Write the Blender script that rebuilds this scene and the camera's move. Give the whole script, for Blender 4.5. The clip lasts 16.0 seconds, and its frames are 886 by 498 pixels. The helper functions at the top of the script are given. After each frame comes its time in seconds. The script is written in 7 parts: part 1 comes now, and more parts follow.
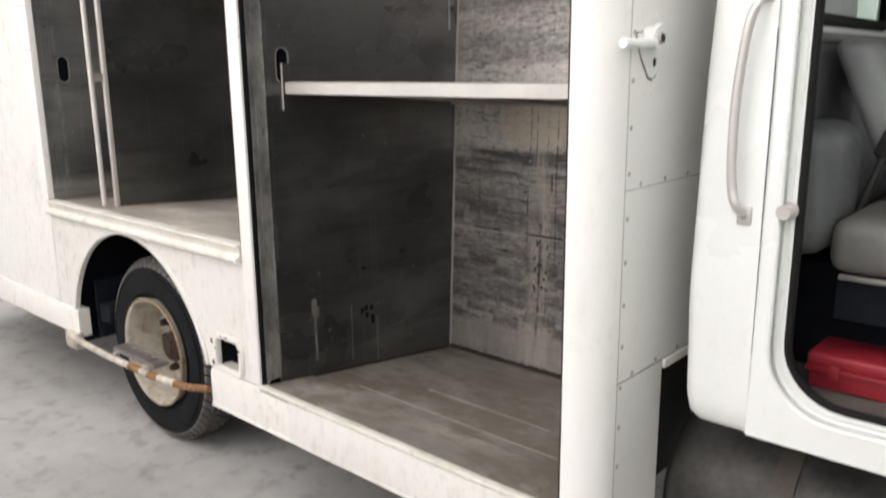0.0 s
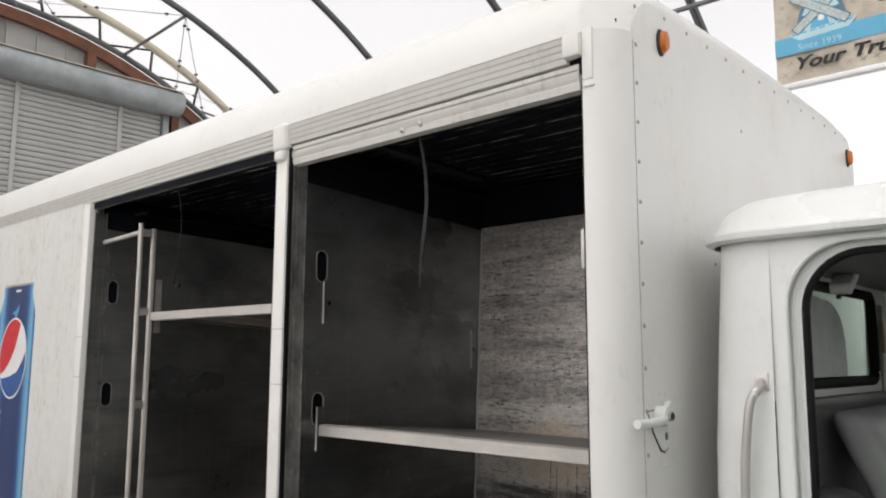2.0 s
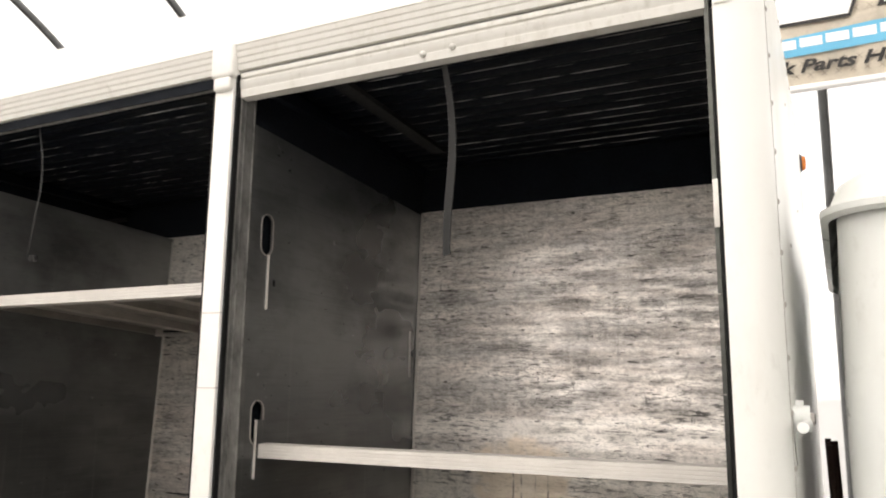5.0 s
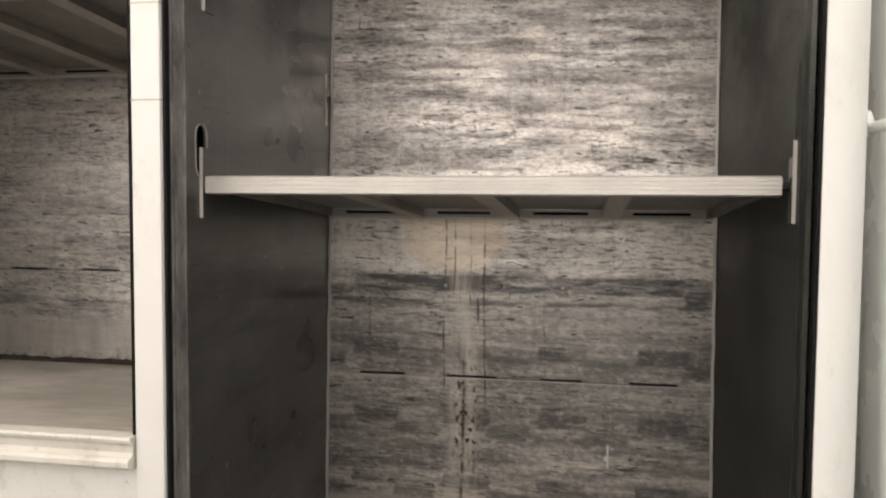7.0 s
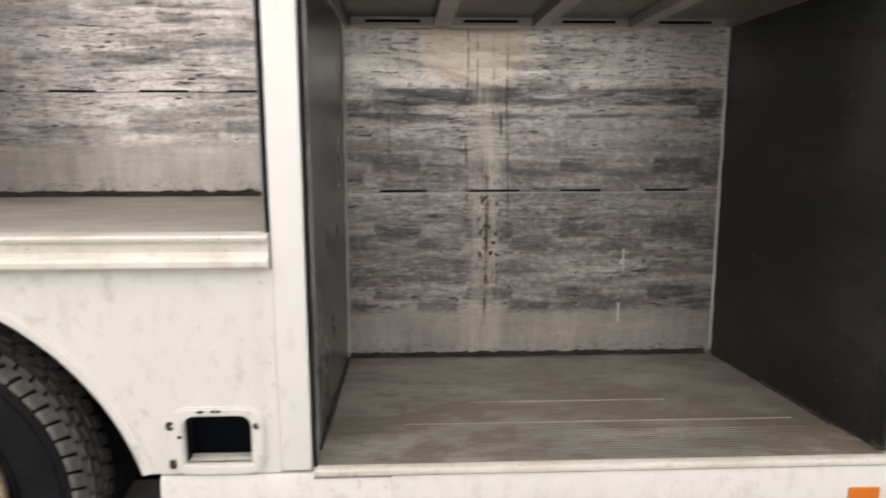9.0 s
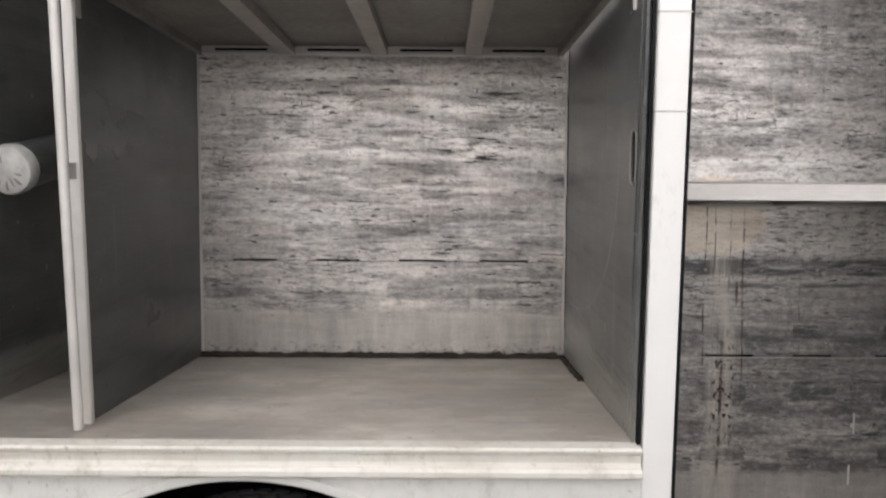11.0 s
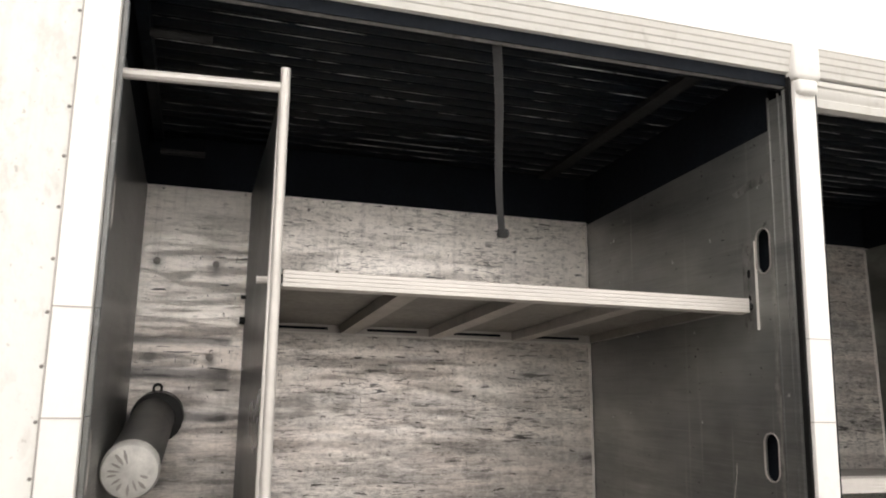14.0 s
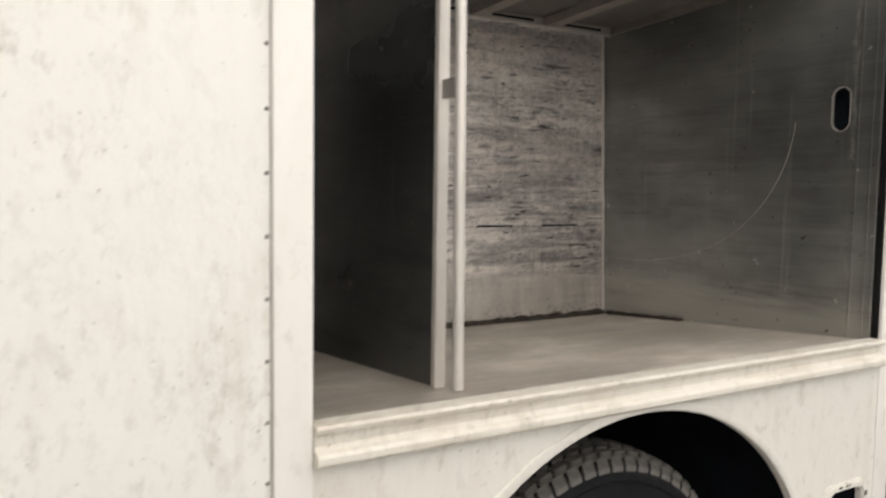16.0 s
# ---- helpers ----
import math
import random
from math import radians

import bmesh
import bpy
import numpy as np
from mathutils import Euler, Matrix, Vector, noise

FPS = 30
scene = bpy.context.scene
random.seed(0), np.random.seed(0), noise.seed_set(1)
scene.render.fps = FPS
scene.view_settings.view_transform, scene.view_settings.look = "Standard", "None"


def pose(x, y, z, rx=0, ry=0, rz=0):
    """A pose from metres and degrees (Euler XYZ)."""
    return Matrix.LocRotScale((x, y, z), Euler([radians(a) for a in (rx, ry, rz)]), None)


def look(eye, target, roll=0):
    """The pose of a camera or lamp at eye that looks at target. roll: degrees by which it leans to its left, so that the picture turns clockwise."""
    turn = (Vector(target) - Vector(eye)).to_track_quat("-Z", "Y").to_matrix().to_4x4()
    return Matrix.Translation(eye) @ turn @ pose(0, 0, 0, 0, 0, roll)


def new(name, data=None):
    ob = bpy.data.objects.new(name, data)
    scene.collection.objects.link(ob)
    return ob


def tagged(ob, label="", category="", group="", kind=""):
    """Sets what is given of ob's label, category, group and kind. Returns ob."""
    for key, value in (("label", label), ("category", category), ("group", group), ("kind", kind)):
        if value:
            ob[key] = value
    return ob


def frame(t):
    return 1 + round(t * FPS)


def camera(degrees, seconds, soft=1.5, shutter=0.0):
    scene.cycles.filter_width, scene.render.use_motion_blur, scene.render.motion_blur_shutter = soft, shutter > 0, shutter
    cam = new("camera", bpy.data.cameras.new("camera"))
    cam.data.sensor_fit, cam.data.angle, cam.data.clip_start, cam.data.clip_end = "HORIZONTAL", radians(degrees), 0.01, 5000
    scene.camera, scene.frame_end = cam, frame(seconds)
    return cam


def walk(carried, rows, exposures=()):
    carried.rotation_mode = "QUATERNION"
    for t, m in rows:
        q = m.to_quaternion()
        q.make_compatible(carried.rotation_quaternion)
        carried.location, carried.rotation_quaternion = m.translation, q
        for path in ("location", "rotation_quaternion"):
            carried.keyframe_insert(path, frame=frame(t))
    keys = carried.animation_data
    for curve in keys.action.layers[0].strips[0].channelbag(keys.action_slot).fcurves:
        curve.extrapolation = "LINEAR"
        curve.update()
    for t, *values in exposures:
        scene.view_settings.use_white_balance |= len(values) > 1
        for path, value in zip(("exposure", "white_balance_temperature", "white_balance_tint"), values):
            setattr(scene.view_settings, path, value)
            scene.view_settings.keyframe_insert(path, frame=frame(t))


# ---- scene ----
cam = camera(58.5, 16.0, soft=1.9, shutter=0.3)
METRES, EYE, TILT, LEAN, TURN = 6.08, 1.8, 0.0, 0.0, 41.9
ROWS = [
    (0.0, 0, 0, 0, -0.13, -12.77, 0.58),
    (0.2, 0.0048, -0.0058, 0.0025, 0.04, -9.22, 0.59),
    (0.5, 0.0122, -0.0186, 0.0119, 0.09, -5.53, 0.27),
    (0.8, 0.0174, -0.0276, 0.0191, 0.38, -2.26, 0.02),
    (1.0, 0.0159, -0.0291, 0.0237, 0.28, -0.02, 0.08),
    (1.5, 0.0072, -0.031, 0.0316, 0.48, 4.93, -0.11),
    (2.0, -0.0095, -0.0327, 0.038, 0.61, 7.84, -0.22),
    (2.5, -0.0314, -0.0354, 0.0386, 0.69, 10.22, -0.4),
    (3.0, -0.0516, -0.0229, 0.0329, 0.75, 10.81, -0.46),
    (3.2, -0.0583, -0.0121, 0.0305, 0.76, 10.75, -0.48),
    (5.3, -0.1302, 0.1057, 0.0196, -18.94, 9.06, -0.63),
    (5.5, -0.1368, 0.1168, 0.0183, -20.72, 7.82, -0.57),
    (5.8, -0.1406, 0.1361, 0.0117, -22.95, 6.66, -0.49),
    (6.0, -0.1473, 0.1506, 0.0072, -24.94, 5.76, -0.63),
    (6.5, -0.1632, 0.1697, -0.0075, -27.38, 1.47, -0.48),
    (6.8, -0.1748, 0.175, -0.0134, -29.21, -1.93, -0.33),
    (7.0, -0.1864, 0.1766, -0.0183, -31.63, -3.13, -0.4),
    (7.2, -0.1962, 0.1795, -0.0211, -34.7, -4.39, -0.36),
    (7.5, -0.2092, 0.1842, -0.0278, -38.34, -6.02, -0.26),
    (7.8, -0.2196, 0.1932, -0.0334, -39.91, -7.56, -0.19),
    (8.0, -0.2244, 0.2012, -0.0375, -40.58, -8.59, -0.19),
    (8.5, -0.2446, 0.2266, -0.0462, -44.5, -11.05, -0.19),
    (8.8, -0.2669, 0.2439, -0.0496, -45.71, -12.15, -0.19),
    (9.0, -0.2814, 0.2515, -0.0509, -44.67, -12.57, -0.15),
    (9.2, -0.2997, 0.2601, -0.0496, -42.71, -12.95, -0.17),
    (9.5, -0.3252, 0.2748, -0.0435, -41.12, -13.13, -0.2),
    (9.7, -0.3375, 0.2803, -0.0368, -40.52, -13.14, -0.09),
    (11.8, -0.4164, 0.3559, 0.0215, -46.31, 0.26, -0.65),
    (12.0, -0.4288, 0.3607, 0.0243, -48.27, 1.95, -0.71),
    (12.5, -0.4552, 0.376, 0.0298, -50.09, 4.23, -0.79),
    (12.8, -0.4663, 0.39, 0.0316, -50.22, 5.58, -0.83),
    (13.0, -0.4723, 0.4001, 0.0325, -50.29, 6.73, -0.87),
    (13.5, -0.4853, 0.4269, 0.0382, -54.19, 9.1, -1.04),
    (13.8, -0.4984, 0.443, 0.0329, -57.31, 10.13, -0.83),
    (14.0, -0.5111, 0.4534, 0.0316, -59.29, 10.01, -1.17),
    (14.5, -0.5353, 0.4826, 0.0209, -65.27, 10.22, -1.29),
    (14.8, -0.538, 0.5047, 0.007, -67.92, 9.77, -0.96),
    (15.0, -0.5365, 0.5208, -0.0007, -68.98, 8.06, -1.25),
    (15.3, -0.5338, 0.5402, -0.0127, -70.59, 3.14, -1.04),
    (15.5, -0.5333, 0.5559, -0.02, -72.09, 0.03, -0.95),
    (15.8, -0.5419, 0.5722, -0.0324, -72.79, -2.7, -0.92),
    (16.0, -0.5511, 0.5863, -0.0377, -72.98, -4.5, -0.84),
]
EXPOSURES = [
    (0.0, 0.18, 6750, 14), (0.7, 0.0, 6600, 13), (1.1, -0.3, 6600, 12), (1.5, -0.42, 6650, 12), (2.5, -0.76, 6750, 14), (3.2, -0.76, 6800, 14), (5.5, 0.14, 7250, 13),
    (6.0, 0.15, 7250, 13), (6.5, 0.0, 7300, 13), (7.0, -0.15, 7350, 14), (8.0, -0.1, 7350, 14), (8.5, 0.08, 7500, 14), (9.0, 0.02, 6900, 14), (9.5, -0.21, 6850, 14),
    (11.8, -0.1, 6400, 14), (12.5, -0.03, 7000, 14), (13.5, -0.03, 7050, 14), (14.5, 0.12, 7000, 13), (15.5, -0.12, 7050, 13), (16.0, -0.13, 7100, 13)]
walk(cam, [(t, pose(0, 0, EYE, TILT, LEAN, TURN) @ pose(METRES * x, METRES * y, METRES * z, 90 + pitch, roll, yaw)) for t, x, y, z, yaw, pitch, roll in ROWS], EXPOSURES)

# ---- world and light ----
world = bpy.data.worlds.new("overcast_sky")
scene.world = world
world.use_nodes = True
wn = world.node_tree.nodes
sky = wn.new("ShaderNodeTexSky")
sky.sky_type, sky.sun_disc, sky.sun_elevation, sky.sun_rotation = "NISHITA", False, radians(50), radians(200)
pale = wn.new("ShaderNodeHueSaturation")
pale.inputs["Saturation"].default_value = 0.12
world.node_tree.links.new(sky.outputs[0], pale.inputs["Color"])
world.node_tree.links.new(pale.outputs[0], wn["Background"].inputs["Color"])
SKY = 0.5
wn["Background"].inputs["Strength"].default_value = SKY
sun_data = bpy.data.lights.new("sun", "SUN")
sun_data.energy, sun_data.angle, sun_data.color = 1.5, radians(40), (1.0, 0.97, 0.93)
sun = new("sun", sun_data)
sun.matrix_world = look((0, 0, 30), (5, 13, 0))

# ---- materials ----
def material(name, rough=0.5, metal=0.0, spec=0.5):
    m = bpy.data.materials.new(name)
    m.use_nodes = True
    b = m.node_tree.nodes["Principled BSDF"]
    b.inputs["Roughness"].default_value = rough
    b.inputs["Metallic"].default_value = metal
    b.inputs["Specular IOR Level"].default_value = spec
    return m, m.node_tree.nodes, m.node_tree.links, b


def noise_tex(nodes, links, scale, stretch=(1, 1, 1), detail=6, rough=0.6, shift=(0, 0, 0)):
    co = nodes.new("ShaderNodeTexCoord")
    mp = nodes.new("ShaderNodeMapping")
    mp.inputs["Scale"].default_value = stretch
    mp.inputs["Location"].default_value = shift
    n = nodes.new("ShaderNodeTexNoise")
    n.inputs["Scale"].default_value, n.inputs["Detail"].default_value, n.inputs["Roughness"].default_value = scale, detail, rough
    links.new(co.outputs["Object"], mp.inputs["Vector"])
    links.new(mp.outputs[0], n.inputs["Vector"])
    return n.outputs["Fac"]


def ramp(nodes, links, fac, stops):
    r = nodes.new("ShaderNodeValToRGB")
    e = r.color_ramp.elements
    while len(e) < len(stops):
        e.new(0.5)
    for k, (p, c) in enumerate(stops):
        e[k].position = p
        e[k].color = (*c, 1) if isinstance(c, tuple) else (c, c, c, 1)
    links.new(fac, r.inputs[0])
    return r.outputs[0]


def mix(nodes, links, fac, a, b, mode="MIX"):
    m = nodes.new("ShaderNodeMix")
    m.data_type, m.blend_type = "RGBA", mode
    for sock, v in ((m.inputs[0], fac), (m.inputs[6], a), (m.inputs[7], b)):
        if isinstance(v, (int, float)):
            sock.default_value = v if sock is m.inputs[0] else (v, v, v, 1)
        elif isinstance(v, tuple):
            sock.default_value = (*v, 1)
        else:
            links.new(v, sock)
    return m.outputs[2]


def calc(nodes, links, op, a, b=0.0):
    m = nodes.new("ShaderNodeMath")
    m.operation = op
    for k, v in enumerate((a, b)):
        if isinstance(v, (int, float)):
            m.inputs[k].default_value = v
        else:
            links.new(v, m.inputs[k])
    return m.outputs[0]


def bump(nodes, links, b, fac, strength=0.2, dist=0.004):
    n = nodes.new("ShaderNodeBump")
    n.inputs["Strength"].default_value, n.inputs["Distance"].default_value = strength, dist
    links.new(fac, n.inputs["Height"])
    links.new(n.outputs[0], b.inputs["Normal"])


def plain(name, colour, rough=0.5, metal=0.0, vary=0.15, scale=8.0, spec=0.5, relief=0.0):
    """A plain surface with broad and fine variation of its colour."""
    m, n, l, b = material(name, rough, metal, spec)
    broad = noise_tex(n, l, scale)
    fine = noise_tex(n, l, scale * 9)
    dark = tuple(c * (1 - vary) for c in colour)
    lite = tuple(min(1, c * (1 + vary * 0.6)) for c in colour)
    c1 = ramp(n, l, broad, [(0.3, dark), (0.7, lite)])
    c2 = mix(n, l, ramp(n, l, fine, [(0.35, 0.0), (0.75, 0.35)]), c1, dark)
    l.new(c2, b.inputs["Base Color"])
    r = ramp(n, l, fine, [(0.3, max(0, rough - 0.08)), (0.7, min(1, rough + 0.08))])
    l.new(r, b.inputs["Roughness"])
    if relief:
        bump(n, l, b, fine, relief)
    return m


def make_white_paint(name, colour=(0.76, 0.755, 0.725), grime=0.22, rough=0.32, run=(2.0, 2.0, 0.7), start=0.52, smudge=0.0, dents=0.05):
    """Old white coachwork enamel: vertical grey-brown runs, specks and dull patches. smudge: short slanting scuffs; dents: depth of shallow dimples."""
    m, n, l, b = material(name, rough)
    runs = ramp(n, l, noise_tex(n, l, 5.0, run, 8, 0.7), [(start, 0.0), (start + 0.2, 1.0)])
    patch = ramp(n, l, noise_tex(n, l, 2.2, (1, 1, 1), 5, 0.6), [(0.40, 0.0), (0.75, 1.0)])
    speck = ramp(n, l, noise_tex(n, l, 30.0, (1, 1, 0.6), 6, 0.7), [(0.55, 0.0), (0.66, 1.0)])
    f = calc(n, l, "MULTIPLY", calc(n, l, "MULTIPLY", runs, patch), grime)
    c = mix(n, l, f, colour, (0.42, 0.36, 0.27))
    c = mix(n, l, calc(n, l, "MULTIPLY", calc(n, l, "MULTIPLY", speck, patch), grime), c, (0.27, 0.25, 0.19))
    c = mix(n, l, calc(n, l, "MULTIPLY", patch, 0.12), c, (0.62, 0.60, 0.52))
    dimple = noise_tex(n, l, 1.0, (20.0, 20.0, 15.0), 4, 0.55, (2, 5, 1))
    if smudge:
        drift = ramp(n, l, noise_tex(n, l, 1.6, (1, 1, 1.3), 4, 0.55, (7, 3, 2)), [(0.40, 0.15), (0.62, 1.0)])
        scuff = ramp(n, l, noise_tex(n, l, 1.0, (26.0, 26.0, 15.0), 6, 0.68, (1, 8, 4)), [(0.53, 0.0), (0.67, 1.0)])
        c = mix(n, l, calc(n, l, "MULTIPLY", calc(n, l, "MULTIPLY", scuff, drift), smudge), c, (0.34, 0.315, 0.26))
        spots = ramp(n, l, noise_tex(n, l, 1.0, (60.0, 60.0, 44.0), 4, 0.6, (5, 1, 9)), [(0.66, 0.0), (0.70, 1.0)])
        c = mix(n, l, calc(n, l, "MULTIPLY", calc(n, l, "MULTIPLY", spots, drift), min(1.0, smudge * 1.4)), c, (0.20, 0.175, 0.13))
        streak = ramp(n, l, noise_tex(n, l, 1.0, (18.0, 18.0, 1.1), 5, 0.6, (4, 4, 0)), [(0.56, 0.0), (0.72, 1.0)])
        c = mix(n, l, calc(n, l, "MULTIPLY", calc(n, l, "MULTIPLY", streak, drift), smudge * 0.8), c, (0.47, 0.43, 0.35))
    l.new(c, b.inputs["Base Color"])
    l.new(ramp(n, l, patch, [(0.0, rough), (1.0, rough + 0.2)]), b.inputs["Roughness"])
    bump(n, l, b, dimple if smudge else noise_tex(n, l, 3.0, (1, 1, 1), 2, 0.4), dents, 0.01)
    return m


def wear_coords(n, l, seed, along="x", ragged=(0.055, 0.022)):
    """World-size coordinates along and up a sheet, each with a ragged wobble."""
    co = n.new("ShaderNodeTexCoord")
    sep = n.new("ShaderNodeSeparateXYZ")
    l.new(co.outputs["Object"], sep.inputs[0])
    s = (seed, seed * 0.3, seed * 0.7)
    wu = calc(n, l, "MULTIPLY", calc(n, l, "SUBTRACT", noise_tex(n, l, 1.0, (11.0, 11.0, 42.0), 5, 0.7, s), 0.5), ragged[0])
    wv = calc(n, l, "MULTIPLY", calc(n, l, "SUBTRACT", noise_tex(n, l, 1.0, (15.0, 15.0, 30.0), 5, 0.7, (seed + 3, 1, 2)), 0.5), ragged[1])
    across = sep.outputs[0 if along == "x" else 1]
    return across, sep.outputs[2], calc(n, l, "ADD", across, wu), calc(n, l, "ADD", sep.outputs[2], wv)


def window(n, l, v, lo, hi, soft):
    """1 between lo and hi, falling off over soft."""
    up = n.new("ShaderNodeMapRange")
    up.inputs["From Min"].default_value, up.inputs["From Max"].default_value = lo - soft, lo + soft
    down = n.new("ShaderNodeMapRange")
    down.inputs["From Min"].default_value, down.inputs["From Max"].default_value = hi + soft, hi - soft
    l.new(v, up.inputs["Value"])
    l.new(v, down.inputs["Value"])
    return calc(n, l, "MULTIPLY", up.outputs[0], down.outputs[0])


def crate_rubs(n, l, u, v, u0, lines, seed, pitch=0.345):
    """Dark rubs left by stacked crates. lines: (from, to, strength) heights of the rows; blocks repeat along, with a lower step between them."""
    fu = calc(n, l, "FRACT", calc(n, l, "DIVIDE", calc(n, l, "SUBTRACT", u, u0), pitch))
    block = window(n, l, fu, 0.01, 0.51, 0.012)
    gap = window(n, l, fu, 0.47, 0.92, 0.02)
    marks = None
    for lo, hi, strength in lines:
        row = calc(n, l, "MULTIPLY", block, window(n, l, v, lo, hi, 0.005))
        step = calc(n, l, "MULTIPLY", gap, window(n, l, v, lo - 0.046, lo + 0.004, 0.009))
        row = calc(n, l, "MULTIPLY", calc(n, l, "MAXIMUM", row, calc(n, l, "MULTIPLY", step, 0.8)), strength)
        marks = row if marks is None else calc(n, l, "MAXIMUM", marks, row)
    s = (seed + 1.7, seed, seed)
    uneven = ramp(n, l, noise_tex(n, l, 1.0, (4.2, 4.2, 5.0), 2, 0.5, s), [(0.36, 0.4), (0.52, 1.0)])
    torn = ramp(n, l, noise_tex(n, l, 1.0, (9.0, 9.0, 80.0), 5, 0.7, s), [(0.36, 0.35), (0.47, 1.0)])
    chips = ramp(n, l, noise_tex(n, l, 1.0, (30.0, 30.0, 110.0), 6, 0.75, s), [(0.40, 0.35), (0.50, 1.0)])
    return calc(n, l, "MULTIPLY", calc(n, l, "MULTIPLY", calc(n, l, "MULTIPLY", marks, uneven), torn), chips)


def make_scuffed_plate(name, rows, u0, lines, clean, foot, stain_x=None, seed=0.0, grain=0.42, scars=0.622, fleck=0.2):
    """Dull aluminium lining rubbed dark by crates. rows: (height, how rubbed, set darker low down for weaker light)
    from the floor up; lines: rows of crate rubs;
    clean: (from, to) height of a brighter stretch; foot: height below which it is only washed with vertical runs."""
    m, n, l, b = material(name, 0.5, 0.64)
    s = (seed, 0, seed * 0.7)
    x, z, u, v = wear_coords(n, l, seed)
    height = calc(n, l, "DIVIDE", calc(n, l, "SUBTRACT", v, 0.4), 2.4)
    band = ramp(n, l, height, [((q - 0.4) / 2.4, w) for q, w in rows])
    rubs = crate_rubs(n, l, u, v, u0, lines, seed)
    above = window(n, l, v, foot, 9.0, 0.02)
    if stain_x is None:  # fewer scars in the narrow cell behind the divider
        above = calc(n, l, "MULTIPLY", above, calc(n, l, "SUBTRACT", 1.0, calc(n, l, "MULTIPLY", window(n, l, x, -4.4, -3.99, 0.01), 0.65)))
    smear = noise_tex(n, l, 1.0, (3.2, 1.0, 24.0), 9, 0.72, s)
    scuff = ramp(n, l, smear, [(0.47, 0.0), (0.57, 1.0)])
    clump = ramp(n, l, noise_tex(n, l, 1.0, (2.3, 1.0, 4.5), 4, 0.6, (seed + 9, 0, 4)), [(0.40, 0.0), (0.62, 1.0)])
    flecks = ramp(n, l, noise_tex(n, l, 1.0, (16.0, 1.0, 90.0), 8, 0.76, s), [(0.525, 0.0), (0.575, 1.0)])
    dash = ramp(n, l, noise_tex(n, l, 1.0, (13.0, 1.0, 62.0), 4, 0.55, s), [(0.645, 0.0), (0.662, 1.0)])
    gouge = ramp(n, l, noise_tex(n, l, 1.0, (7.0, 1.0, 48.0), 5, 0.6, (seed + 6, 0, 3)), [(scars, 0.0), (scars + 0.02, 1.0)])
    blot = ramp(n, l, noise_tex(n, l, 1.0, (34.0, 1.0, 46.0), 3, 0.55, s), [(0.69, 0.0), (0.715, 1.0)])
    fine = ramp(n, l, noise_tex(n, l, 1.0, (48.0, 2.0, 95.0), 5, 0.75, s), [(0.49, 0.0), (0.60, 1.0)])
    spark = ramp(n, l, noise_tex(n, l, 1.0, (40.0, 2.0, 80.0), 4, 0.7, (seed + 31, 0, 2)), [(0.56, 0.0), (0.66, 0.5)])
    cloud = ramp(n, l, noise_tex(n, l, 2.2, (1, 1, 1.5), 6, 0.66, s), [(0.34, 0.0), (0.66, 1.0)])
    c = mix(n, l, cloud, (0.61, 0.567, 0.522), (0.98, 0.92, 0.855))
    warm = ramp(n, l, noise_tex(n, l, 1.0, (2.0, 1.0, 7.0), 5, 0.65, (seed + 14, 0, 8)), [(0.42, 0.0), (0.62, 0.55)])
    c = mix(n, l, warm, c, (0.80, 0.69, 0.62))
    cool = ramp(n, l, noise_tex(n, l, 1.0, (2.4, 1.0, 9.0), 5, 0.65, (seed + 21, 0, 5)), [(0.50, 0.0), (0.68, 0.4)])
    c = mix(n, l, cool, c, (0.40, 0.41, 0.44))
    bright = window(n, l, v, clean[0], clean[1], 0.03)
    if stain_x is not None:
        bright = calc(n, l, "MAXIMUM", bright, calc(n, l, "MULTIPLY", window(n, l, v, 1.742, 1.825, 0.012), 0.9))
    dull = calc(n, l, "SUBTRACT", 1.0, calc(n, l, "MULTIPLY", bright, 0.75))
    c = mix(n, l, calc(n, l, "MULTIPLY", bright, 0.88), c, (0.95, 0.90, 0.84))
    c = mix(n, l, calc(n, l, "MULTIPLY", calc(n, l, "MULTIPLY", fine, grain), dull), c, (0.25, 0.23, 0.212))
    layer = ramp(n, l, noise_tex(n, l, 1.0, (1.1, 1.0, 13.0), 6, 0.7, (seed + 2, 0, 1)), [(0.42, 0.0), (0.58, 1.0)])
    c = mix(n, l, calc(n, l, "MULTIPLY", calc(n, l, "MULTIPLY", layer, dull), calc(n, l, "ADD", calc(n, l, "MULTIPLY", band, 0.55), 0.22)), c, (0.19, 0.179, 0.174))
    c = mix(n, l, calc(n, l, "MULTIPLY", scuff, calc(n, l, "ADD", calc(n, l, "MULTIPLY", calc(n, l, "MULTIPLY", band, calc(n, l, "ADD", clump, 0.5)), 0.40), 0.12)), c, (0.17, 0.16, 0.156))
    c = mix(n, l, calc(n, l, "MULTIPLY", spark, 2.2 * grain), c, (0.95, 0.90, 0.84))
    wipe = noise_tex(n, l, 1.0, (36.0, 1.0, 1.6), 5, 0.65, s)
    c = mix(n, l, ramp(n, l, wipe, [(0.52, 0.0), (0.72, 0.22)]), c, (0.80, 0.755, 0.70))
    c = mix(n, l, ramp(n, l, wipe, [(0.30, 0.25), (0.46, 0.0)]), c, (0.24, 0.222, 0.205))
